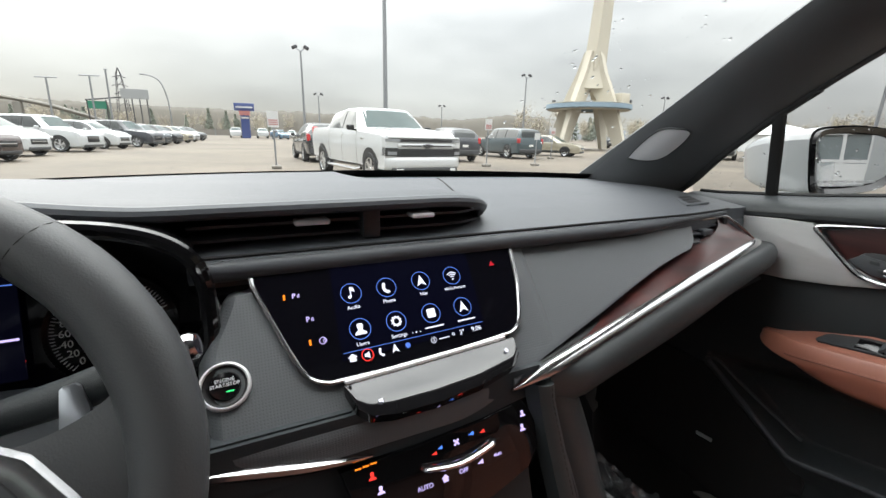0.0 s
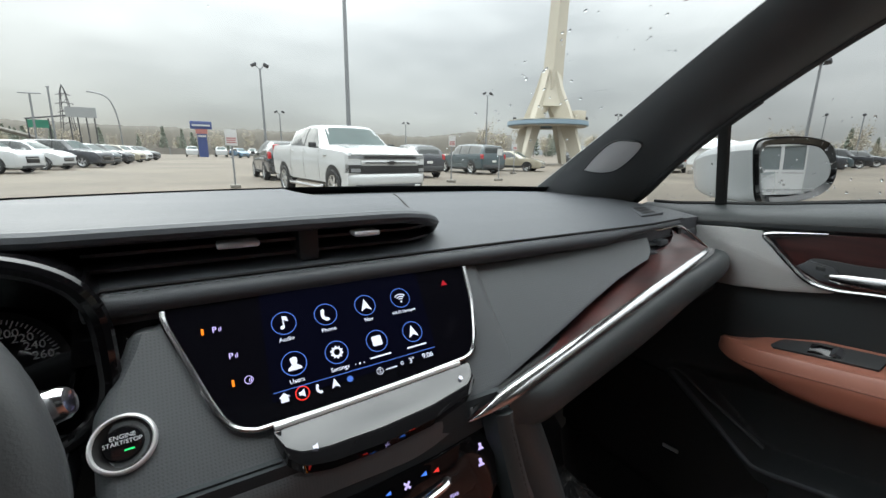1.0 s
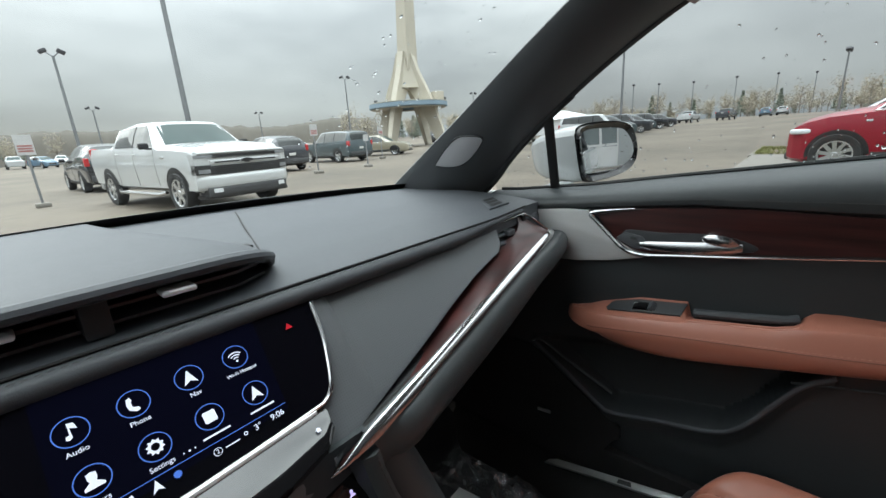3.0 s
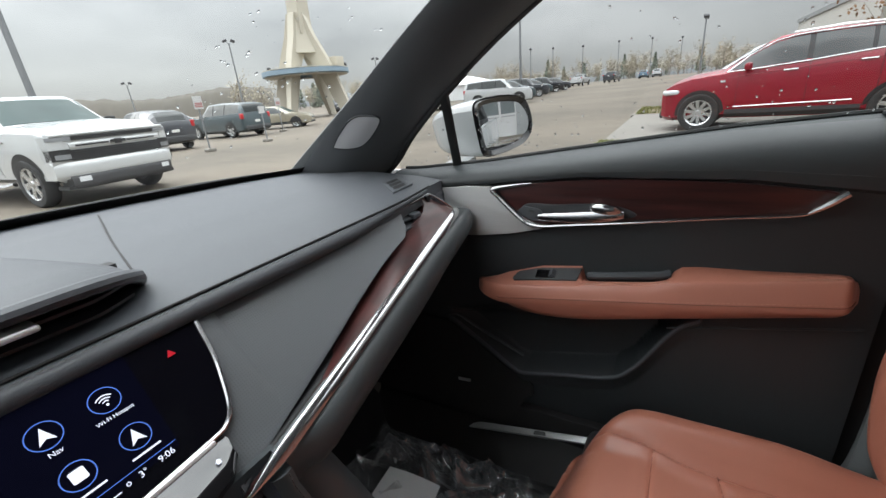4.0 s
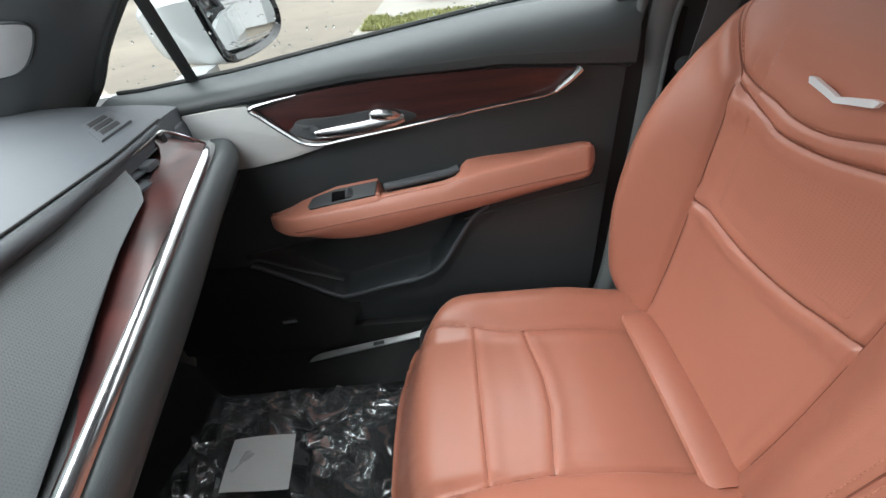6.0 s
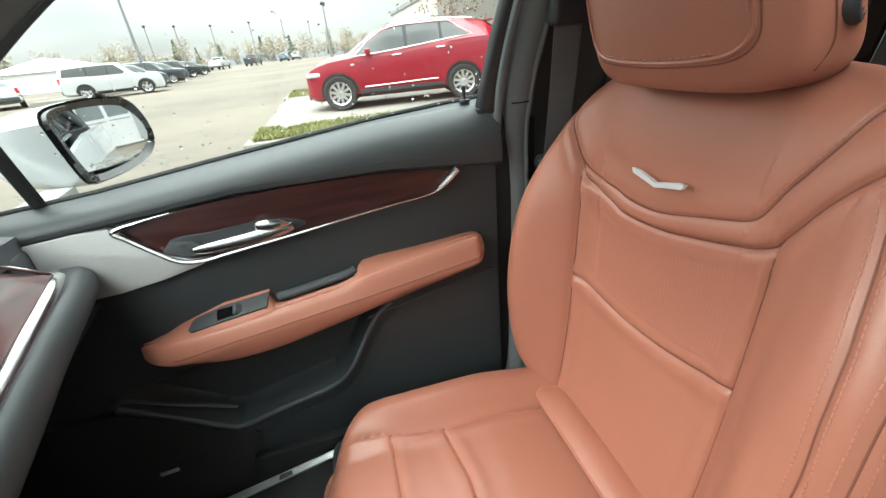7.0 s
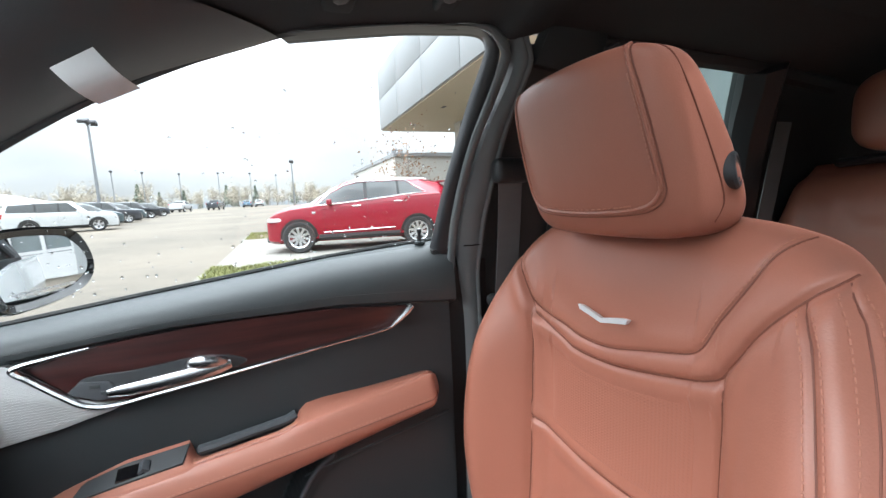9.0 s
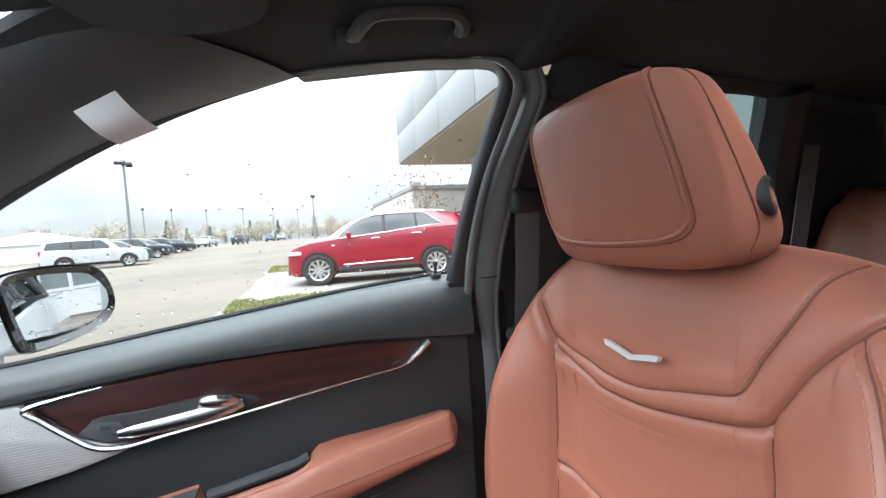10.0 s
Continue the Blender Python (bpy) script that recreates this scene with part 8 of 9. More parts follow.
# middle distance
build_car("black_crossover", SUV, DARK_PAINT, stand(3.35, 20.8, 1.5), "black crossover with red tail lights", detail=5, category="car")
build_car("black_crossover", SUV, CHAR_PAINT, stand(10.3, 20.6, -3), "dark grey crossover seen from behind", detail=5, category="car")
build_car("blue_grey_suv", BIG, GREY_PAINT, stand(15.9, 23.0, 2), "blue-grey three-row sport utility vehicle", detail=5, category="car")
build_car("white_sedan", SEDAN, WHITE_PAINT, stand(17.0, 34.0, 10), "white sedan half hidden behind other cars", category="car")
build_car("gold_sedan", SEDAN, BEIGE_PAINT, stand(20.6, 24.2, 212), "pale gold sedan facing the lot", detail=5, category="car")
ROW_L = [(SUV, CHAR_PAINT, -9.6, 17.0, "dark grey"), (SUV, BROWN_PAINT, -9.0, 20.3, "dark brown"), (SUV, WHITE_PAINT, -9.4, 24.3, "white"), (BIG, WHITE_PAINT, -9.0, 29.2, "white"), (SUV, WHITE_PAINT, -8.2, 33.6, "white"), (BIG, CHAR_PAINT, -7.3, 38.0, "charcoal"), (SUV, GREY_PAINT, -7.0, 42.4, "blue-grey"), (SUV, DARK_PAINT, -6.6, 47.0, "black"), (SUV, BEIGE_PAINT, -6.2, 52.5, "beige"), (SUV, WHITE_PAINT, -6.0, 58.5, "white"), (SUV, DARK_PAINT, -5.6, 64.5, "black")]
for spec, paint, x, y, col in ROW_L:
    build_car("parked_suv", spec, paint, stand(x - 0.5, y, -112), f"{col} sport utility vehicle in a long parked row", detail=5 if y < 40 else 0, group="row of parked cars", category="car")
for spec, paint, x, y, h, col in ((PICKUP, WHITE_PAINT, -0.4, 92, 180, "white"), (PICKUP, WHITE_PAINT, 4.4, 92, 180, "white"), (SUV, BLUE_PAINT, 7.0, 84, 200, "steel blue"), (SUV, WHITE_PAINT, 10.2, 94, 170, "white")):
    build_car("far_car", spec, paint, stand(x, y, h), f"{col} vehicle far across the lot", group="far parked cars", category="car")
# to the east
ROW_R = [(BIG, WHITE_PAINT, 31.5, 12.0, -163, "white"), (SUV, GREY_PAINT, 37.5, 13.2, -158, "blue-grey"), (BIG, CHAR_PAINT, 43.0, 13.9, -158, "charcoal"), (SUV, GREY_PAINT, 48.5, 14.6, -158, "blue-grey"), (BIG, DARK_PAINT, 54.5, 15.2, -156, "black"), (SUV, CHAR_PAINT, 61.0, 15.4, -156, "dark grey")]
for spec, paint, x, y, h, col in ROW_R:
    build_car("lot_suv", spec, paint, stand(x, y, h), f"{col} sport utility vehicle in the far parked row", detail=5 if x < 50 else 0, group="eastern row of parked cars", category="car")
for spec, paint, x, y, h, col in ((PICKUP, WHITE_PAINT, 84, 16.4, -95, "white"), (PICKUP, CHAR_PAINT, 90, 11.8, -95, "charcoal"), (SUV, BLUE_PAINT, 108, 7.6, -90, "steel blue"), (SUV, WHITE_PAINT, 112, 5.2, -90, "white"), (SEDAN, WHITE_PAINT, 30.5, 17.6, -60, "white"), (SEDAN, CHAR_PAINT, 46, 40, -80, "dark grey"), (SUV, WHITE_PAINT, 52, 40, -80, "white"), (SUV, DARK_PAINT, 57, 42, -80, "black"), (SEDAN, WHITE_PAINT, 62, 43, -80, "white"), (SUV, WHITE_PAINT, 12.6, 46, -70, "white"), (SUV, CHAR_PAINT, 20, 48, -70, "dark grey"), (SEDAN, WHITE_PAINT, 27, 47, -80, "white")):
    build_car("lot_car", spec, paint, stand(x, y, h), f"{col} vehicle parked far off in the lot", group="scattered parked cars", category="car")

# ---- slab, island and grass ----
slab = single("slab", box((8.75, -14.0, -0.02), (15.6, 0.95, 0.095), 0.02), CONCRETE, "pale concrete parking slab with kerb edge", "slab", kind="structure")
for x0, x1, y1, nm in ((7.35, 8.75, 1.05, "near"), (15.6, 19.0, 1.05, "far")):
    single("kerb", box((x0, -14.0, -0.02), (x1, y1, 0.10), 0.03, 2), CONCRETE, "pale concrete kerb round a planting bed", "kerb", kind="structure")
    single("planting_bed", shell(lambda u, v, x0=x0, x1=x1, y1=y1: (x0 + 0.14 + (x1 - x0 - 0.28) * u, y1 - 0.15 - 12 * v, 0.101 + 0.03 * math.sin(math.pi * u)), 6, 30, (0, 0, -0.05)), SOIL, "brown soil planting bed", "planting bed", kind="structure")
rng = random.Random(7)
for x0, x1, y1 in ((7.45, 8.70, 0.98), (15.7, 18.9, 0.98)):
    verts, faces = [], []
    n = 9000 if x0 < 10 else 5000
    for _ in range(n):
        x, y = rng.uniform(x0 + 0.05, x1), y1 - 0.08 - rng.random() ** 1.5 * 5.0
        if noise.noise(Vector((x * 1.4, y * 1.4, 2.0))) < -0.28:
            continue
        a, h, w = rng.uniform(0, 6.28), rng.uniform(0.03, 0.10), rng.uniform(0.006, 0.016)
        dx, dy = math.cos(a), math.sin(a)
        lean = rng.uniform(0.0, 0.09)
        b = len(verts)
        z = 0.11
        verts += [(x - dx * w, y - dy * w, z), (x + dx * w, y + dy * w, z), (x + dx * w * 0.6 - dy * lean * 0.5, y + dy * w * 0.6 + dx * lean * 0.5, z + h * 0.6), (x - dy * lean, y + dx * lean, z + h)]
        faces += [(b, b + 1, b + 2), (b, b + 2, b + 3)]
    me = bpy.data.meshes.new("grass")
    me.from_pydata(verts, [], faces)
    single("grass", me, GRASS, "rough yellow-green spring grass on the bed", "grass", kind="stuff")

# ---- showroom building with canopy ----
hall = thing("showroom", (14, -10, 0), "grey panelled showroom with deep canopy and glass front", "building")
part("canopy", box((8.8, -16.0, 5.35), (24.4, -6.2, 8.7)), CLAD_GREY, hall, "grey metal panel canopy")
for k in range(2, 6):
    for j in range(2):
        x0 = 1.0 + 3.9 * k
        part("panel", box((x0 + 0.02, -6.22, 5.37 + 1.67 * j), (x0 + 3.88, -6.15, 5.37 + 1.65 * (j + 1)), 0.01), CLAD_GREY, hall)
        if k < 5:
            part("panel", box((24.36, -6.3 - 3.2 * (k - 1) + 0.02, 5.37 + 1.67 * j), (24.43, -6.3 - 3.2 * (k - 2), 5.37 + 1.65 * (j + 1)), 0.01), CLAD_GREY, hall)
part("soffit", box((8.85, -15.9, 5.30), (24.35, -6.25, 5.35)), SOFFIT, hall, "tan soffit")
for k in range(2, 5):
    part("soffit_lamp", box((4 + 4.5 * k, -7.6, 5.285), (4.35 + 4.5 * k, -7.45, 5.30)), DARK_STEEL, hall)
part("front_wall", box((9.3, -10.3, 0.1), (21.0, -10.0, 5.3)), STUCCO, hall, "pale stucco wall")
part("glass_front", box((-4.0, -10.2, 0.1), (2.0, -10.05, 5.3)), SHOW_GLASS, hall, "dark showroom glass")
for k in range(6):
    part("mullion", box((-4.0 + 1.2 * k - 0.08, -10.05, 0.1), (-4.0 + 1.2 * k + 0.08, -9.92, 5.3)), SIGN_WHITE, hall, "white window frame")
for z in (0.15, 1.3, 2.6, 3.9, 5.2):
    part("transom", box((-4.0, -10.05, z - 0.07), (2.0, -9.93, z + 0.07)), SIGN_WHITE, hall)
part("clad_wall", box((2.0, -10.3, 0.1), (9.3, -9.9, 5.3)), CLAD_GREY, hall, "grey panelled wall")
part("spandrel", box((-4.0, -10.06, 0.1), (2.0, -9.95, 1.2)), SIGN_WHITE, hall, "white panel under the glass")
part("parapet", box((-4.1, -10.4, 5.3), (8.8, -9.9, 6.6)), CLAD_GREY, hall)
part("pier", box((20.6, -10.4, 0.1), (21.4, -9.6, 5.3), 0.02), STUCCO, hall, "pale pier")
part("rear_wall", box((-8.0, -16.2, 0.0), (21.0, -15.9, 5.3)), STUCCO, hall)
part("west_wall", box((-8.0, -16.0, 0.0), (-4.0, -10.0, 5.6)), STUCCO, hall)
low = thing("low_building", (36, -12, 0), "low white stucco building with roof plant", "building")
part("wall", box((27.0, -22.0, 0.0), (44.0, -7.6, 4.1)), STUCCO, low)
part("coping", box((26.9, -22.1, 4.1), (44.1, -7.5, 4.35)), CLAD_GREY, low)
part("roof_unit", box((32.5, -9.8, 4.3), (33.3, -9.0, 5.3), 0.05), GALV, low)

# ---- tower with ring ----
TX, TY = 34.9, 35.3
tower = thing("tower", (TX, TY, lie(TX, TY)), "tall cream concrete tower on splayed legs with a ring", "tower")
tz = lie(TX, TY)
shaft = raw([(TX + 0.02 * z + s * a, TY - 0.02 * z + t * a, z) for z, a in ((8.4, 0.80), (15.0, 0.70), (30.0, 0.56)) for s, t in ((-1, -1), (1, -1), (1, 1), (-1, 1))], [(4 * i + k, 4 * i + (k + 1) % 4, 4 * i + 4 + (k + 1) % 4, 4 * i + 4 + k) for i in range(2) for k in range(4)] + [(0, 3, 2, 1), (8, 9, 10, 11)])
part("shaft", shaft, TOWER_PAINT, tower, sharp=20)
wedge = []
for z, r in ((10.4, 0.90), (8.4, 1.45), (6.6, 2.05)):
    wedge += [(TX + r * math.cos(radians(g)), TY + r * math.sin(radians(g)), z) for g in (15, 105, 195, 285)]
part("wedge", raw(wedge, [(4 * i + k, 4 * i + (k + 1) % 4, 4 * i + 4 + (k + 1) % 4, 4 * i + 4 + k) for i in range(2) for k in range(4)] + [(0, 1, 2, 3), (11, 10, 9, 8)]), TOWER_PAINT, tower, sharp=20)
for ang in (15, 105, 195, 285):
    d = Vector((math.cos(radians(ang)), math.sin(radians(ang)), 0))
    t = Vector((-d.y, d.x, 0))
    o = Vector((TX, TY, 0))
    v = []
    for z, r0, r1, w in ((10.4, 0.0, 0.92, 0.34), (8.2, 0.0, 1.70, 0.34), (6.6, 0.3, 2.5, 0.32), (4.9, 1.5, 3.3, 0.30), (0.0 + tz, 3.7, 4.9, 0.22)):
        v += [o + d * r0 + t * w + Vector((0, 0, z)), o + d * r1 + t * w + Vector((0, 0, z)), o + d * r1 - t * w + Vector((0, 0, z)), o + d * r0 - t * w + Vector((0, 0, z))]
    part("leg", raw(v, [(4 * i + k, 4 * i + (k + 1) % 4, 4 * i + 4 + (k + 1) % 4, 4 * i + 4 + k) for i in range(4) for k in range(4)] + [(0, 3, 2, 1), (16, 17, 18, 19)]), TOWER_PAINT, tower, sharp=20)
part("ring", spin([(2.6, 4.50), (4.45, 4.50), (4.50, 4.55), (4.50, 4.97), (2.6, 4.97), (2.6, 4.50)], (TX, TY, 0), (0, 0, 1), 56), TOWER_BLUE, tower, "faded blue ring")
part("ring_deck", spin([(0.5, 5.02), (4.40, 5.02), (4.40, 5.10), (0.5, 5.10)], (TX, TY, 0), (0, 0, 1), 48), TOWER_PAINT, tower)
part("ring_under", spin([(2.6, 4.49), (4.3, 4.46), (4.3, 4.40), (2.6, 4.40)], (TX, TY, 0), (0, 0, 1), 48), TOWER_PAINT, tower)
part("deck_unit", box((TX + 1.2, TY - 3.4, 5.1), (TX + 2.4, TY - 2.4, 6.1), 0.05), TOWER_PAINT, tower)
part("deck_lamp", box((TX - 3.0, TY + 2.2, 5.1), (TX - 2.7, TY + 2.5, 5.5), 0.05), DARK_STEEL, tower)
part("deck_lamp", box((TX + 2.6, TY - 3.3, 5.1), (TX + 2.9, TY - 3.0, 5.5), 0.05), DARK_STEEL, tower)


# ---- lamps, signs, pylons ----
def lot_lamp(x, y, h, r=0.09, heads=4, size=1.0, lean=0.0):
    z = lie(x, y)
    lamp = thing("light_pole", (x, y, z), "tall steel car-lot light pole with flood heads", "light pole", group="light poles")
    part("pole", tube([(x, y, z), (x, y, z + h * 0.5), (x, y, z + h)], r, 10, radii=[r * 1.25, r, r * 0.75]), GALV, lamp)
    part("base", spin([(0.0, 0.75), (0.26, 0.75), (0.28, 0.7), (0.28, 0.0)], (x, y, z), (0, 0, 1), 18), CONCRETE, lamp)
    n_side = heads // 2 if heads % 2 == 0 else 1
    for sd in (-1, 1):
        tip = Vector((x + sd * 0.42 * size, y - sd * 0.10, z + h + 0.30 * size))
        part("arm", tube([(x, y, z + h - 0.10), tuple(tip)], 0.045 * size, 6), GALV, lamp)
        for k in range(n_side):
            c = tip + Vector((sd * 0.10 * size, (0.32 * (k - (n_side - 1) / 2)) * size, 0))
            head_bm = box((-0.26 * size, -0.20 * size, -0.13 * size), (0.26 * size, 0.20 * size, 0.15 * size), 0.06 * size, 2)
            bmesh.ops.transform(head_bm, matrix=Matrix.Translation(c) @ Matrix.Rotation(radians(28 * sd), 4, "Y"), verts=head_bm.verts)
            part("flood_head", head_bm, DARK_STEEL, lamp)
    return lamp


for x, y, h, heads, r, size in ((7.37, 22.4, 12.5, 4, 0.11, 1.0), (6.05, 44.1, 8.9, 3, 0.11, 1.0), (35.6, 47.8, 9.0, 3, 0.10, 0.9), (15.1, 88.3, 8.4, 3, 0.13, 1.2), (47.5, 98.7, 8.0, 3, 0.13, 1.2), (79.7, 59.7, 9.0, 3, 0.12, 1.2), (42.7, 14.0, 8.1, 4, 0.11, 1.0), (70.0, -2.1, 7.0, 3, 0.11, 1.2)):
    lot_lamp(x, y, h, r, heads, size)
for az, d, h in ((14.5, 120, 9), (11.0, 125, 9), (7.0, 130, 9.5), (3.5, 140, 10), (0.5, 150, 10), (17.2, 115, 9)):
    x, y = d * math.cos(radians(az)), d * math.sin(radians(az))
    z = lie(x, y)
    far_lamp = thing("street_lamp", (x, y, z), "slim far street lamp", "street lamp", group="far street lamps")
    part("pole", tube([(x, y, z), (x, y, z + h)], 0.11, 6), GALV, far_lamp)
    part("globe", spin([(0.0, 0.35), (0.3, 0.2), (0.35, 0.0), (0.2, -0.2), (0.0, -0.25)], (x, y, z + h), (0, 0, 1), 10), DARK_STEEL, far_lamp)


def post_sign(x, y, h, w, hh, red=True, turn=0.0):
    z = lie(x, y)
    sg_ = thing("post_sign", (x, y, z), "white lot sign on a steel post in a concrete foot", "sign", group="lot signs")
    part("post", tube([(x, y, z), (x, y, z + h)], 0.03, 8), GALV, sg_)
    part("foot", box((x - 0.16, y - 0.16, z), (x + 0.16, y + 0.16, z + 0.12), 0.03), CONCRETE, sg_)
    c, s = math.cos(turn), math.sin(turn)
    f = ((x, y - 0.04, z + h - hh / 2), (c, s, 0), (0, 0, 1))
    part("board", plate([(-w / 2, -hh / 2), (w / 2, -hh / 2), (w / 2, hh / 2), (-w / 2, hh / 2)], f, 0.015), SIGN_WHITE, sg_)
    if red:
        for k in range(3):
            part("text_bar", plate([(-w * 0.4, -0.02), (w * 0.4, -0.02), (w * 0.4, 0.02), (-w * 0.4, 0.02)], ((x, y - 0.045, z + h - hh * (0.55 + 0.13 * k)), (c, s, 0), (0, 0, 1)), 0.004), SIGN_RED, sg_)


post_sign(0.98, 15.2, 1.92, 0.36, 0.52)
post_sign(9.6, 15.2, 2.0, 0.30, 0.45, turn=-0.3)
post_sign(12.5, 15.5, 1.5, 0.25, 0.3, False, turn=-0.4)
post_sign(17.6, 20.4, 1.9, 0.28, 0.4, turn=-0.4)
blue = thing("pylon_sign", (1.5, 89.5, lie(1.5, 89.5)), "navy roadside pylon sign with red and white panels", "sign")
zb = lie(1.5, 89.5)
part("column", box((0.7, 89.2, zb), (2.2, 89.8, zb + 4.2)), SIGN_BLUE, blue)
part("head", box((-0.3, 89.1, zb + 5.0), (3.2, 89.9, zb + 6.4), 0.1), SIGN_BLUE, blue)
part("band", box((0.5, 89.08, zb + 4.2), (2.4, 89.85, zb + 5.0)), SIGN_RED, blue)
part("text_bar", box((0.0, 89.05, zb + 5.5), (2.9, 89.1, zb + 5.8)), SIGN_WHITE, blue)
part("text_bar", box((0.8, 89.05, zb + 3.6), (2.1, 89.2, zb + 3.9)), SIGN_WHITE, blue)
for x, y, h, arm in ((-42.8, 143.3, 13.0, 2.2), (-34.5, 145.6, 14.3, 2.2), (-31.0, 146.4, 16.2, 0.4)):
    z = lie(x, y)
    hp = thing("utility_pole", (x, y, z), "grey roadside pole in the distance", "utility pole", group="roadside poles")
    part("pole", tube([(x, y, z), (x + 0.4, y, z + h)], 0.22, 8), GALV, hp)
    part("crossarm", tube([(x - arm + 0.4, y, z + h), (x + arm + 0.4, y, z + h + 0.1)], 0.16, 6), GALV, hp)
pyl = thing("power_pylon", (-38, 200, 1), "far steel lattice power pylon", "pylon")
for k in range(4):
    sx, sy = (1, 1, -1, -1)[k], (1, -1, 1, -1)[k]
    part("leg", tube([(-38 + 2.4 * sx, 200 + 2.4 * sy, 0.8), (-38 + 0.7 * sx, 200 + 0.7 * sy, 21), (-38, 200, 23.5)], 0.14, 5), DARK_STEEL, pyl)
for z, w in ((14, 4.5), (17, 5.0), (20, 4.0)):
    part("arm", tube([(-38 - w * 0.5, 200, z), (-38, 200, z + 0.6), (-38 + w * 0.5, 200, z)], 0.14, 5), DARK_STEEL, pyl)
for k in range(8):
    z = 2 + 2.4 * k
    w = 2.3 - 0.21 * k
    part("brace", tube([(-38 - w, 200 - w, z), (-38 + w * 0.9, 200 - w, z + 2.2)], 0.08, 4), DARK_STEEL, pyl)
bill = thing("billboard", (-25, 147, 1), "grey billboard on a tall frame beside the road", "billboard")
part("board", box((-28.2, 146.8, 9.6), (-21.8, 147.4, 12.2)), CLAD_GREY, bill)
for dx in (-2.6, -0.9, 0.9, 2.6):
    part("strut", tube([(-25 + dx, 147.3, 0.6), (-25 + dx, 147.3, 10.0)], 0.16, 6), DARK_STEEL, bill)
arm_lamp = thing("street_lamp", (-17.5, 148, 1), "grey curved-arm street lamp far off", "street lamp")
part("mast", tube(smooth_curve([(-17.3, 148.5, 0.6), (-17.4, 148.5, 9.0), (-18.4, 148.4, 14.0), (-20.0, 148.2, 15.8), (-22.3, 148.0, 16.4)], 24), 0.17, 8), GALV, arm_lamp)
part("head", box((-23.3, 147.8, 16.2), (-22.0, 148.2, 16.55), 0.1), GALV, arm_lamp)
road_sign = thing("road_sign", (-34, 148, 5), "green overhead road sign", "sign")
part("board", box((-36.0, 147.6, 6.6), (-32.0, 147.8, 8.6)), GREEN_SIGN, road_sign)
part("beam", tube([(-36.5, 148, 8.8), (-24, 148, 10.6)], 0.2, 6), DARK_STEEL, road_sign)
for x in (-36.2, -32.0):
    part("post", tube([(x, 148, 0.6), (x, 148, 9.0)], 0.18, 6), DARK_STEEL, road_sign)
bridge = thing("bridge", (-60, 150, 0), "pale concrete road bridge curving across the distance", "bridge")
part("deck", tube(smooth_curve([(-120, 138, 6.5), (-80, 142, 8.4), (-58, 145, 8.9), (-47, 147, 7.6), (-40, 149, 5.6), (-34, 152, 3.4)], 40), 1.0, 8, flat=0.55), OLD_CONCRETE, bridge)
for x, y, z in ((-90, 141, 7.4), (-66, 144, 8.4), (-50, 146.5, 7.4)):
    part("pier", box((x - 0.8, y - 0.8, 0), (x + 0.8, y + 0.8, z)), OLD_CONCRETE, bridge)
part("barrier", shell(lambda u, v: (-130 + 160 * u, 128 + 8 * u, 0.4 + 1.5 * v), 20, 2, (0, 0.3, 0)), GALV, bridge)
fence = thing("fence", (30, 128, 0.8), "pale low barrier along the lot's far edge", "fence")
part("rail", shell(lambda u, v: (-40 + 95 * u, 112 + 10 * u, lie(0, 112) + 0.1 + 1.4 * v), 20, 2, (0, 0.2, 0)), CONCRETE, fence)
for k in range(20):
    part("post", box((-40 + 5 * k, 111.8 + 0.526 * k, lie(0, 112)), (-39.8 + 5 * k, 112 + 0.526 * k, lie(0, 112) + 1.7)), GALV, fence)
tent = thing("tent", (56, 26, lie(56, 26)), "white fabric shelter behind the parked row", "tent")
part("wall", box((52.5, 23.0, lie(54, 26)), (60, 31, lie(54, 26) + 1.9)), PAPER, tent)
part("roof", raw([(52.2, 22.7, 2.35), (60.3, 22.7, 2.35), (60.3, 31.3, 2.35), (52.2, 31.3, 2.35), (54.5, 27, 3.6), (58, 27, 3.6)], [(0, 1, 5, 4), (1, 2, 5), (2, 3, 4, 5), (3, 0, 4), (3, 2, 1, 0)]), PAPER, tent)
hyd = thing("hydrant", (36.4, 16.2, lie(36.4, 16.2)), "yellow fire hydrant at the lot's edge", "hydrant")
hz = lie(36.4, 16.2)
part("barrel", spin([(0.0, 1.0), (0.16, 0.95), (0.20, 0.8), (0.15, 0.75), (0.15, 0.1), (0.24, 0.08), (0.24, 0.0)], (36.4, 16.2, hz), (0, 0, 1), 16), YELLOW, hyd)
part("outlet", tube([(36.1, 16.2, hz + 0.55), (36.7, 16.2, hz + 0.55)], 0.09, 10), YELLOW, hyd)
single("median", box((28.0, 13.2, 0.0), (46.0, 15.0, lie(36, 14) + 0.20), 0.05), CONCRETE, "pale concrete median at the lot's edge", "median", kind="structure")


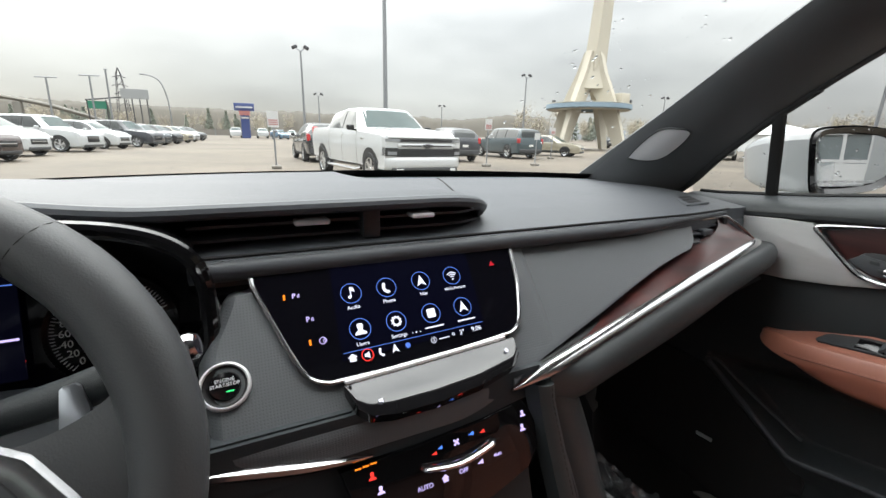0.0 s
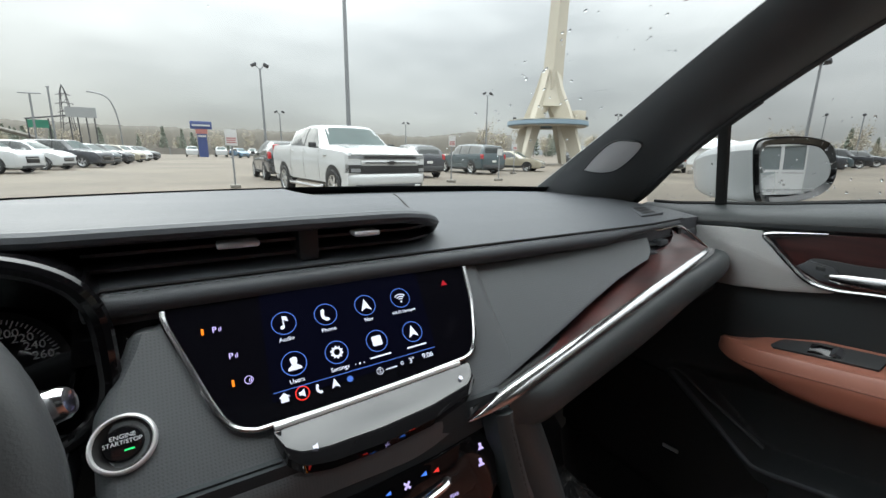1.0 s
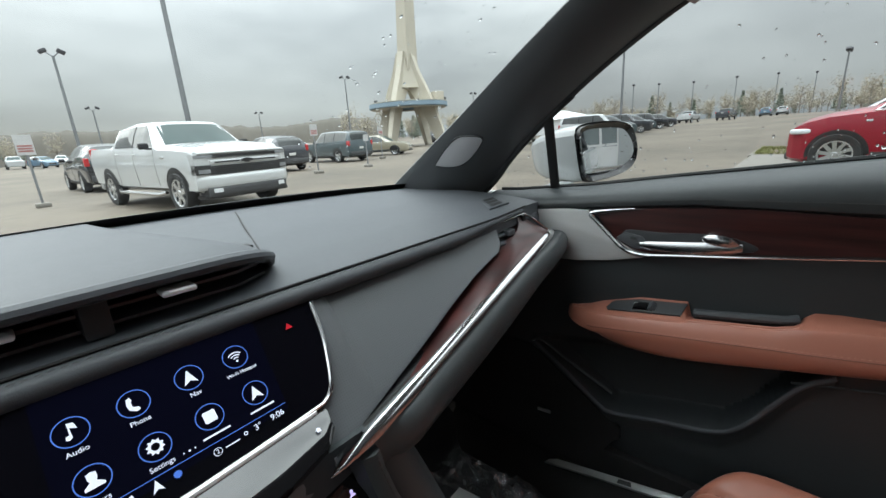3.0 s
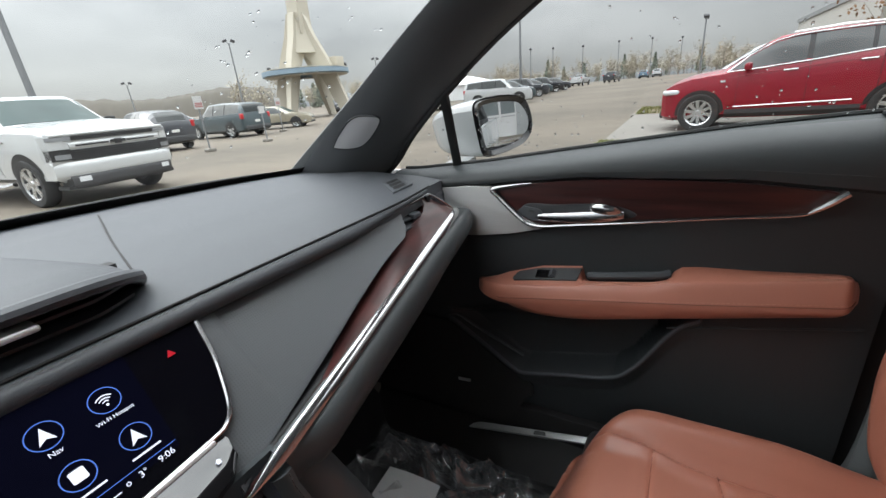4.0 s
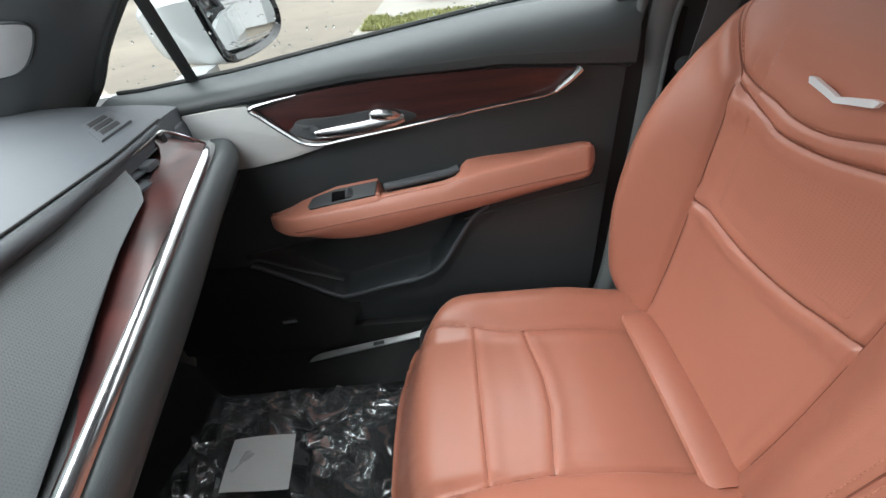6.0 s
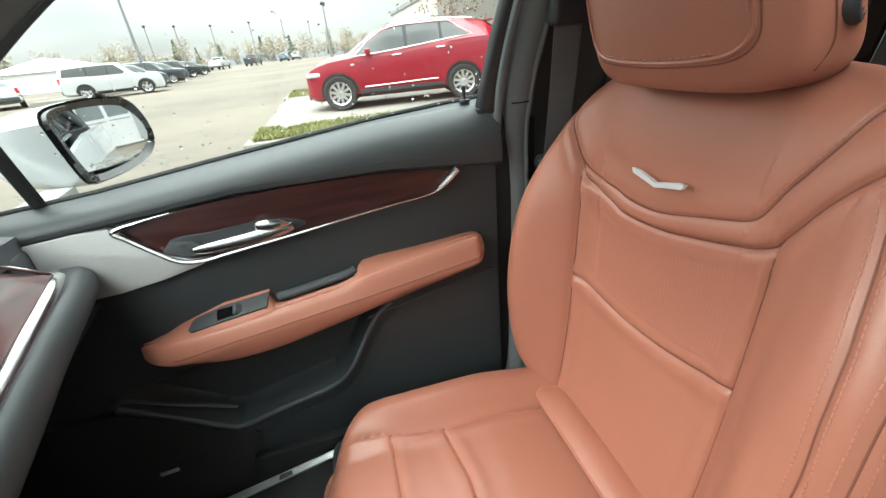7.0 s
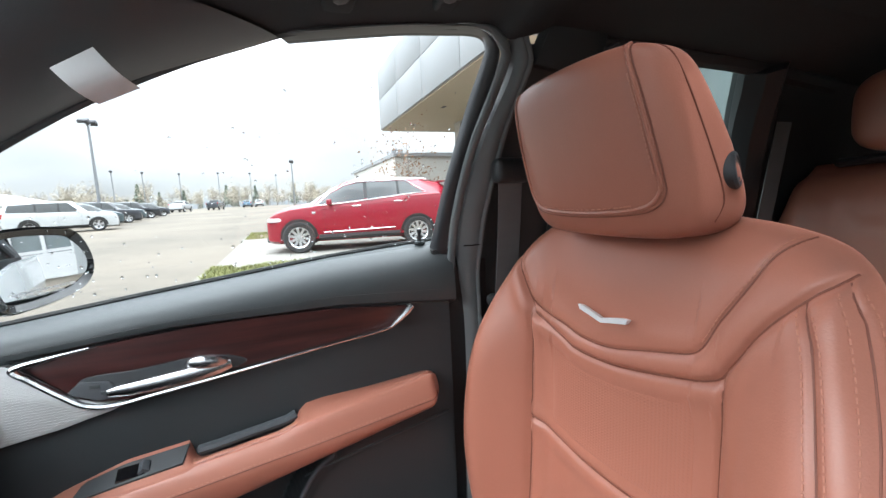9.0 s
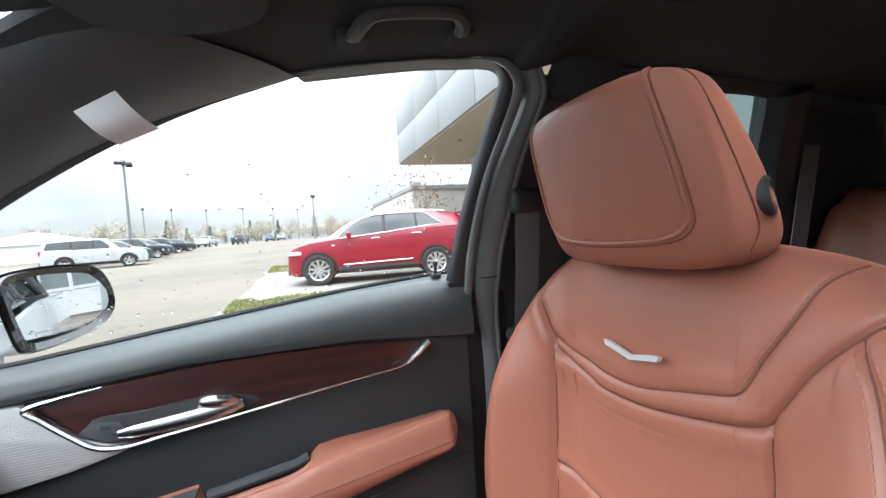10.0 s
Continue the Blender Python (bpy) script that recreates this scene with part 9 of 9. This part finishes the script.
# ---- trees and far ridges ----
def ridge(name, az0, az1, dist, h0, h1, seed, mat, label, bumps=240):
    verts, faces = [], []
    for k in range(bumps + 1):
        az = radians(az0 + (az1 - az0) * k / bumps)
        n1 = noise.noise(Vector((k * 0.035, seed, 0)))
        n2 = noise.noise(Vector((k * 0.31, seed, 5)))
        n3 = noise.noise(Vector((k * 0.9, seed, 9)))
        h = h0 + (h1 - h0) * (0.5 + 0.5 * n1) + (h1 - h0) * (0.16 * n2 + 0.10 * n3)
        for dd, hh in ((0, -1.0), (8, h * 0.45), (18, h * 0.8), (30, h), (60, h * 0.5)):
            d = dist + dd + 4 * n2
            verts.append((d * math.cos(az), d * math.sin(az), hh))
    for k in range(bumps):
        for j in range(4):
            faces.append((5 * k + j, 5 * (k + 1) + j, 5 * (k + 1) + j + 1, 5 * k + j + 1))
    return single(name, raw(verts, faces), mat, label, "backdrop", kind="structure", sharp=80)


FAR_SCRUB = surface("far_scrub", (0.074, 0.066, 0.053), 0.95, vary=0.25, scale=0.035, fine=0.6, bump=0.0)
# Distance haze is mixed into this ridge's blue-grey base colour.
FAR_BLUE = surface("far_hazed_ridge", (0.105, 0.113, 0.118), 0.95, vary=0.15, scale=0.02, fine=0.4, bump=0.0)
ridge("backdrop_hill", 50, 125, 290, 12.0, 20.0, 1.0, FAR_SCRUB, "brown leafless wooded hillside in the distance")
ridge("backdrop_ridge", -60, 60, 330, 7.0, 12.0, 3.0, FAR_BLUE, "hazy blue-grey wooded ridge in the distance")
ridge("backdrop_west", 120, 300, 300, 8.0, 14.0, 6.0, FAR_SCRUB, "wooded hills behind the lot")


def tree_mesh(seed, h, conifer=False, twigs=False):
    r = random.Random(seed)
    trunk, leaves = [], ([], [])
    slim = 0.22 if twigs else 1.0
    if conifer:
        trunk.append(tube([(0, 0, 0), (0, 0, h)], 0.14, 6, radii=[0.16, 0.03]))
        for _ in range(420):
            z = h * (0.10 + 0.88 * r.random())
            rad = (1 - z / h) * h * 0.19 * (0.5 + 0.6 * r.random()) + 0.1
            a = r.uniform(0, 6.28)
            leaf(leaves, Vector((rad * math.cos(a), rad * math.sin(a), z)), r, 0.45)
    else:
        trunk.append(tube([(0, 0, 0), (r.uniform(-.2, .2) * slim, 0, h * 0.4), (r.uniform(-.4, .4) * slim, r.uniform(-.4, .4) * slim, h * 0.8)], 0.2, 7, radii=[0.2 * slim, 0.13 * slim, 0.05 * slim]))
        for _ in range(26):
            z0 = h * r.uniform(0.22, 0.75)
            a = r.uniform(0, 6.28)
            ln = h * r.uniform(0.15, 0.36)
            tip = Vector((ln * 0.75 * math.cos(a), ln * 0.75 * math.sin(a), z0 + ln * r.uniform(0.5, 1.0)))
            trunk.append(tube([(0, 0, z0), tuple(tip * 0.5 + Vector((0, 0, z0 * 0.5 - 0.1))), tuple(tip)], 0.05, 5, radii=[0.06 * slim, 0.04 * slim, 0.015 * slim]))
            for _ in range(16 if twigs else 14):
                leaf(leaves, tip * r.uniform(0.75, 1.05) + Vector((r.gauss(0, 0.5), r.gauss(0, 0.5), r.gauss(0, 0.5))), r, 0.07 if twigs else 0.26)
    me = bpy.data.meshes.new("crown")
    me.from_pydata(leaves[0], [], leaves[1])
    return join(*trunk), me


def leaf(store, p, r, size):
    b = len(store[0])
    u = Vector((r.gauss(0, 1), r.gauss(0, 1), r.gauss(0, 1))).normalized() * size * r.uniform(0.5, 1.2)
    v = u.cross(Vector((r.gauss(0, 1), r.gauss(0, 1), r.gauss(0, 1)))).normalized() * size * 0.6
    store[0].extend([p - u, p + v * 0.8, p + u, p - v])
    store[1].append((b, b + 1, b + 2, b + 3))


kinds = []
for seed, h, con in ((1, 9.0, False), (2, 7.5, False), (3, 10.5, False), (4, 9.5, True), (5, 7.0, True)):
    wood_bm, crown = tree_mesh(seed, h, con)
    t = thing("conifer" if con else "tree", (60 + 6 * seed, 90, 0.5), "green conifer at the edge of the lot, coloured pale for haze" if con else "slim tree with pale early spring leaves, lightened for haze", "tree", group="conifers" if con else "trees along the lot")
    part("trunk", wood_bm, BARK, t, local=True)
    part("crown", crown, CONIFER if con else LEAF, t, local=True)
    kinds.append(t)
for k in range(230):
    az = rng.uniform(-12, 46)
    d = rng.uniform(118, 175)
    x, y = d * math.cos(radians(az)), d * math.sin(radians(az))
    src = kinds[rng.choice((0, 0, 0, 1, 1, 1, 2, 2, 2, 2, 3, 4))]
    c = copy_thing(src, pose(x, y, lie(x, y) - 0.1, 0, 0, rng.uniform(0, 360)))
    f = rng.uniform(0.42, 0.82)
    c.scale = (f, f, f)
for k in range(60):
    az = rng.uniform(84, 122)
    d = rng.uniform(175, 240)
    x, y = d * math.cos(radians(az)), d * math.sin(radians(az))
    c = copy_thing(kinds[rng.choice((0, 1, 2, 3, 4))], pose(x, y, lie(x, y), 0, 0, rng.uniform(0, 360)))
    f = rng.uniform(0.7, 1.1)
    c.scale = (f, f, f)
sap_wood, sap_leaf = tree_mesh(11, 4.6, twigs=True)
sapling = thing("sapling", (17.2, -5.6, 0.1), "young tree with orange-brown leaves by the showroom", "tree")
part("trunk", sap_wood, BARK, sapling, local=True)
part("crown", sap_leaf, surface("orange_leaf", (0.22, 0.12, 0.06), 0.8, vary=0.3, scale=2, fine=8, bump=0.1), sapling, local=True)
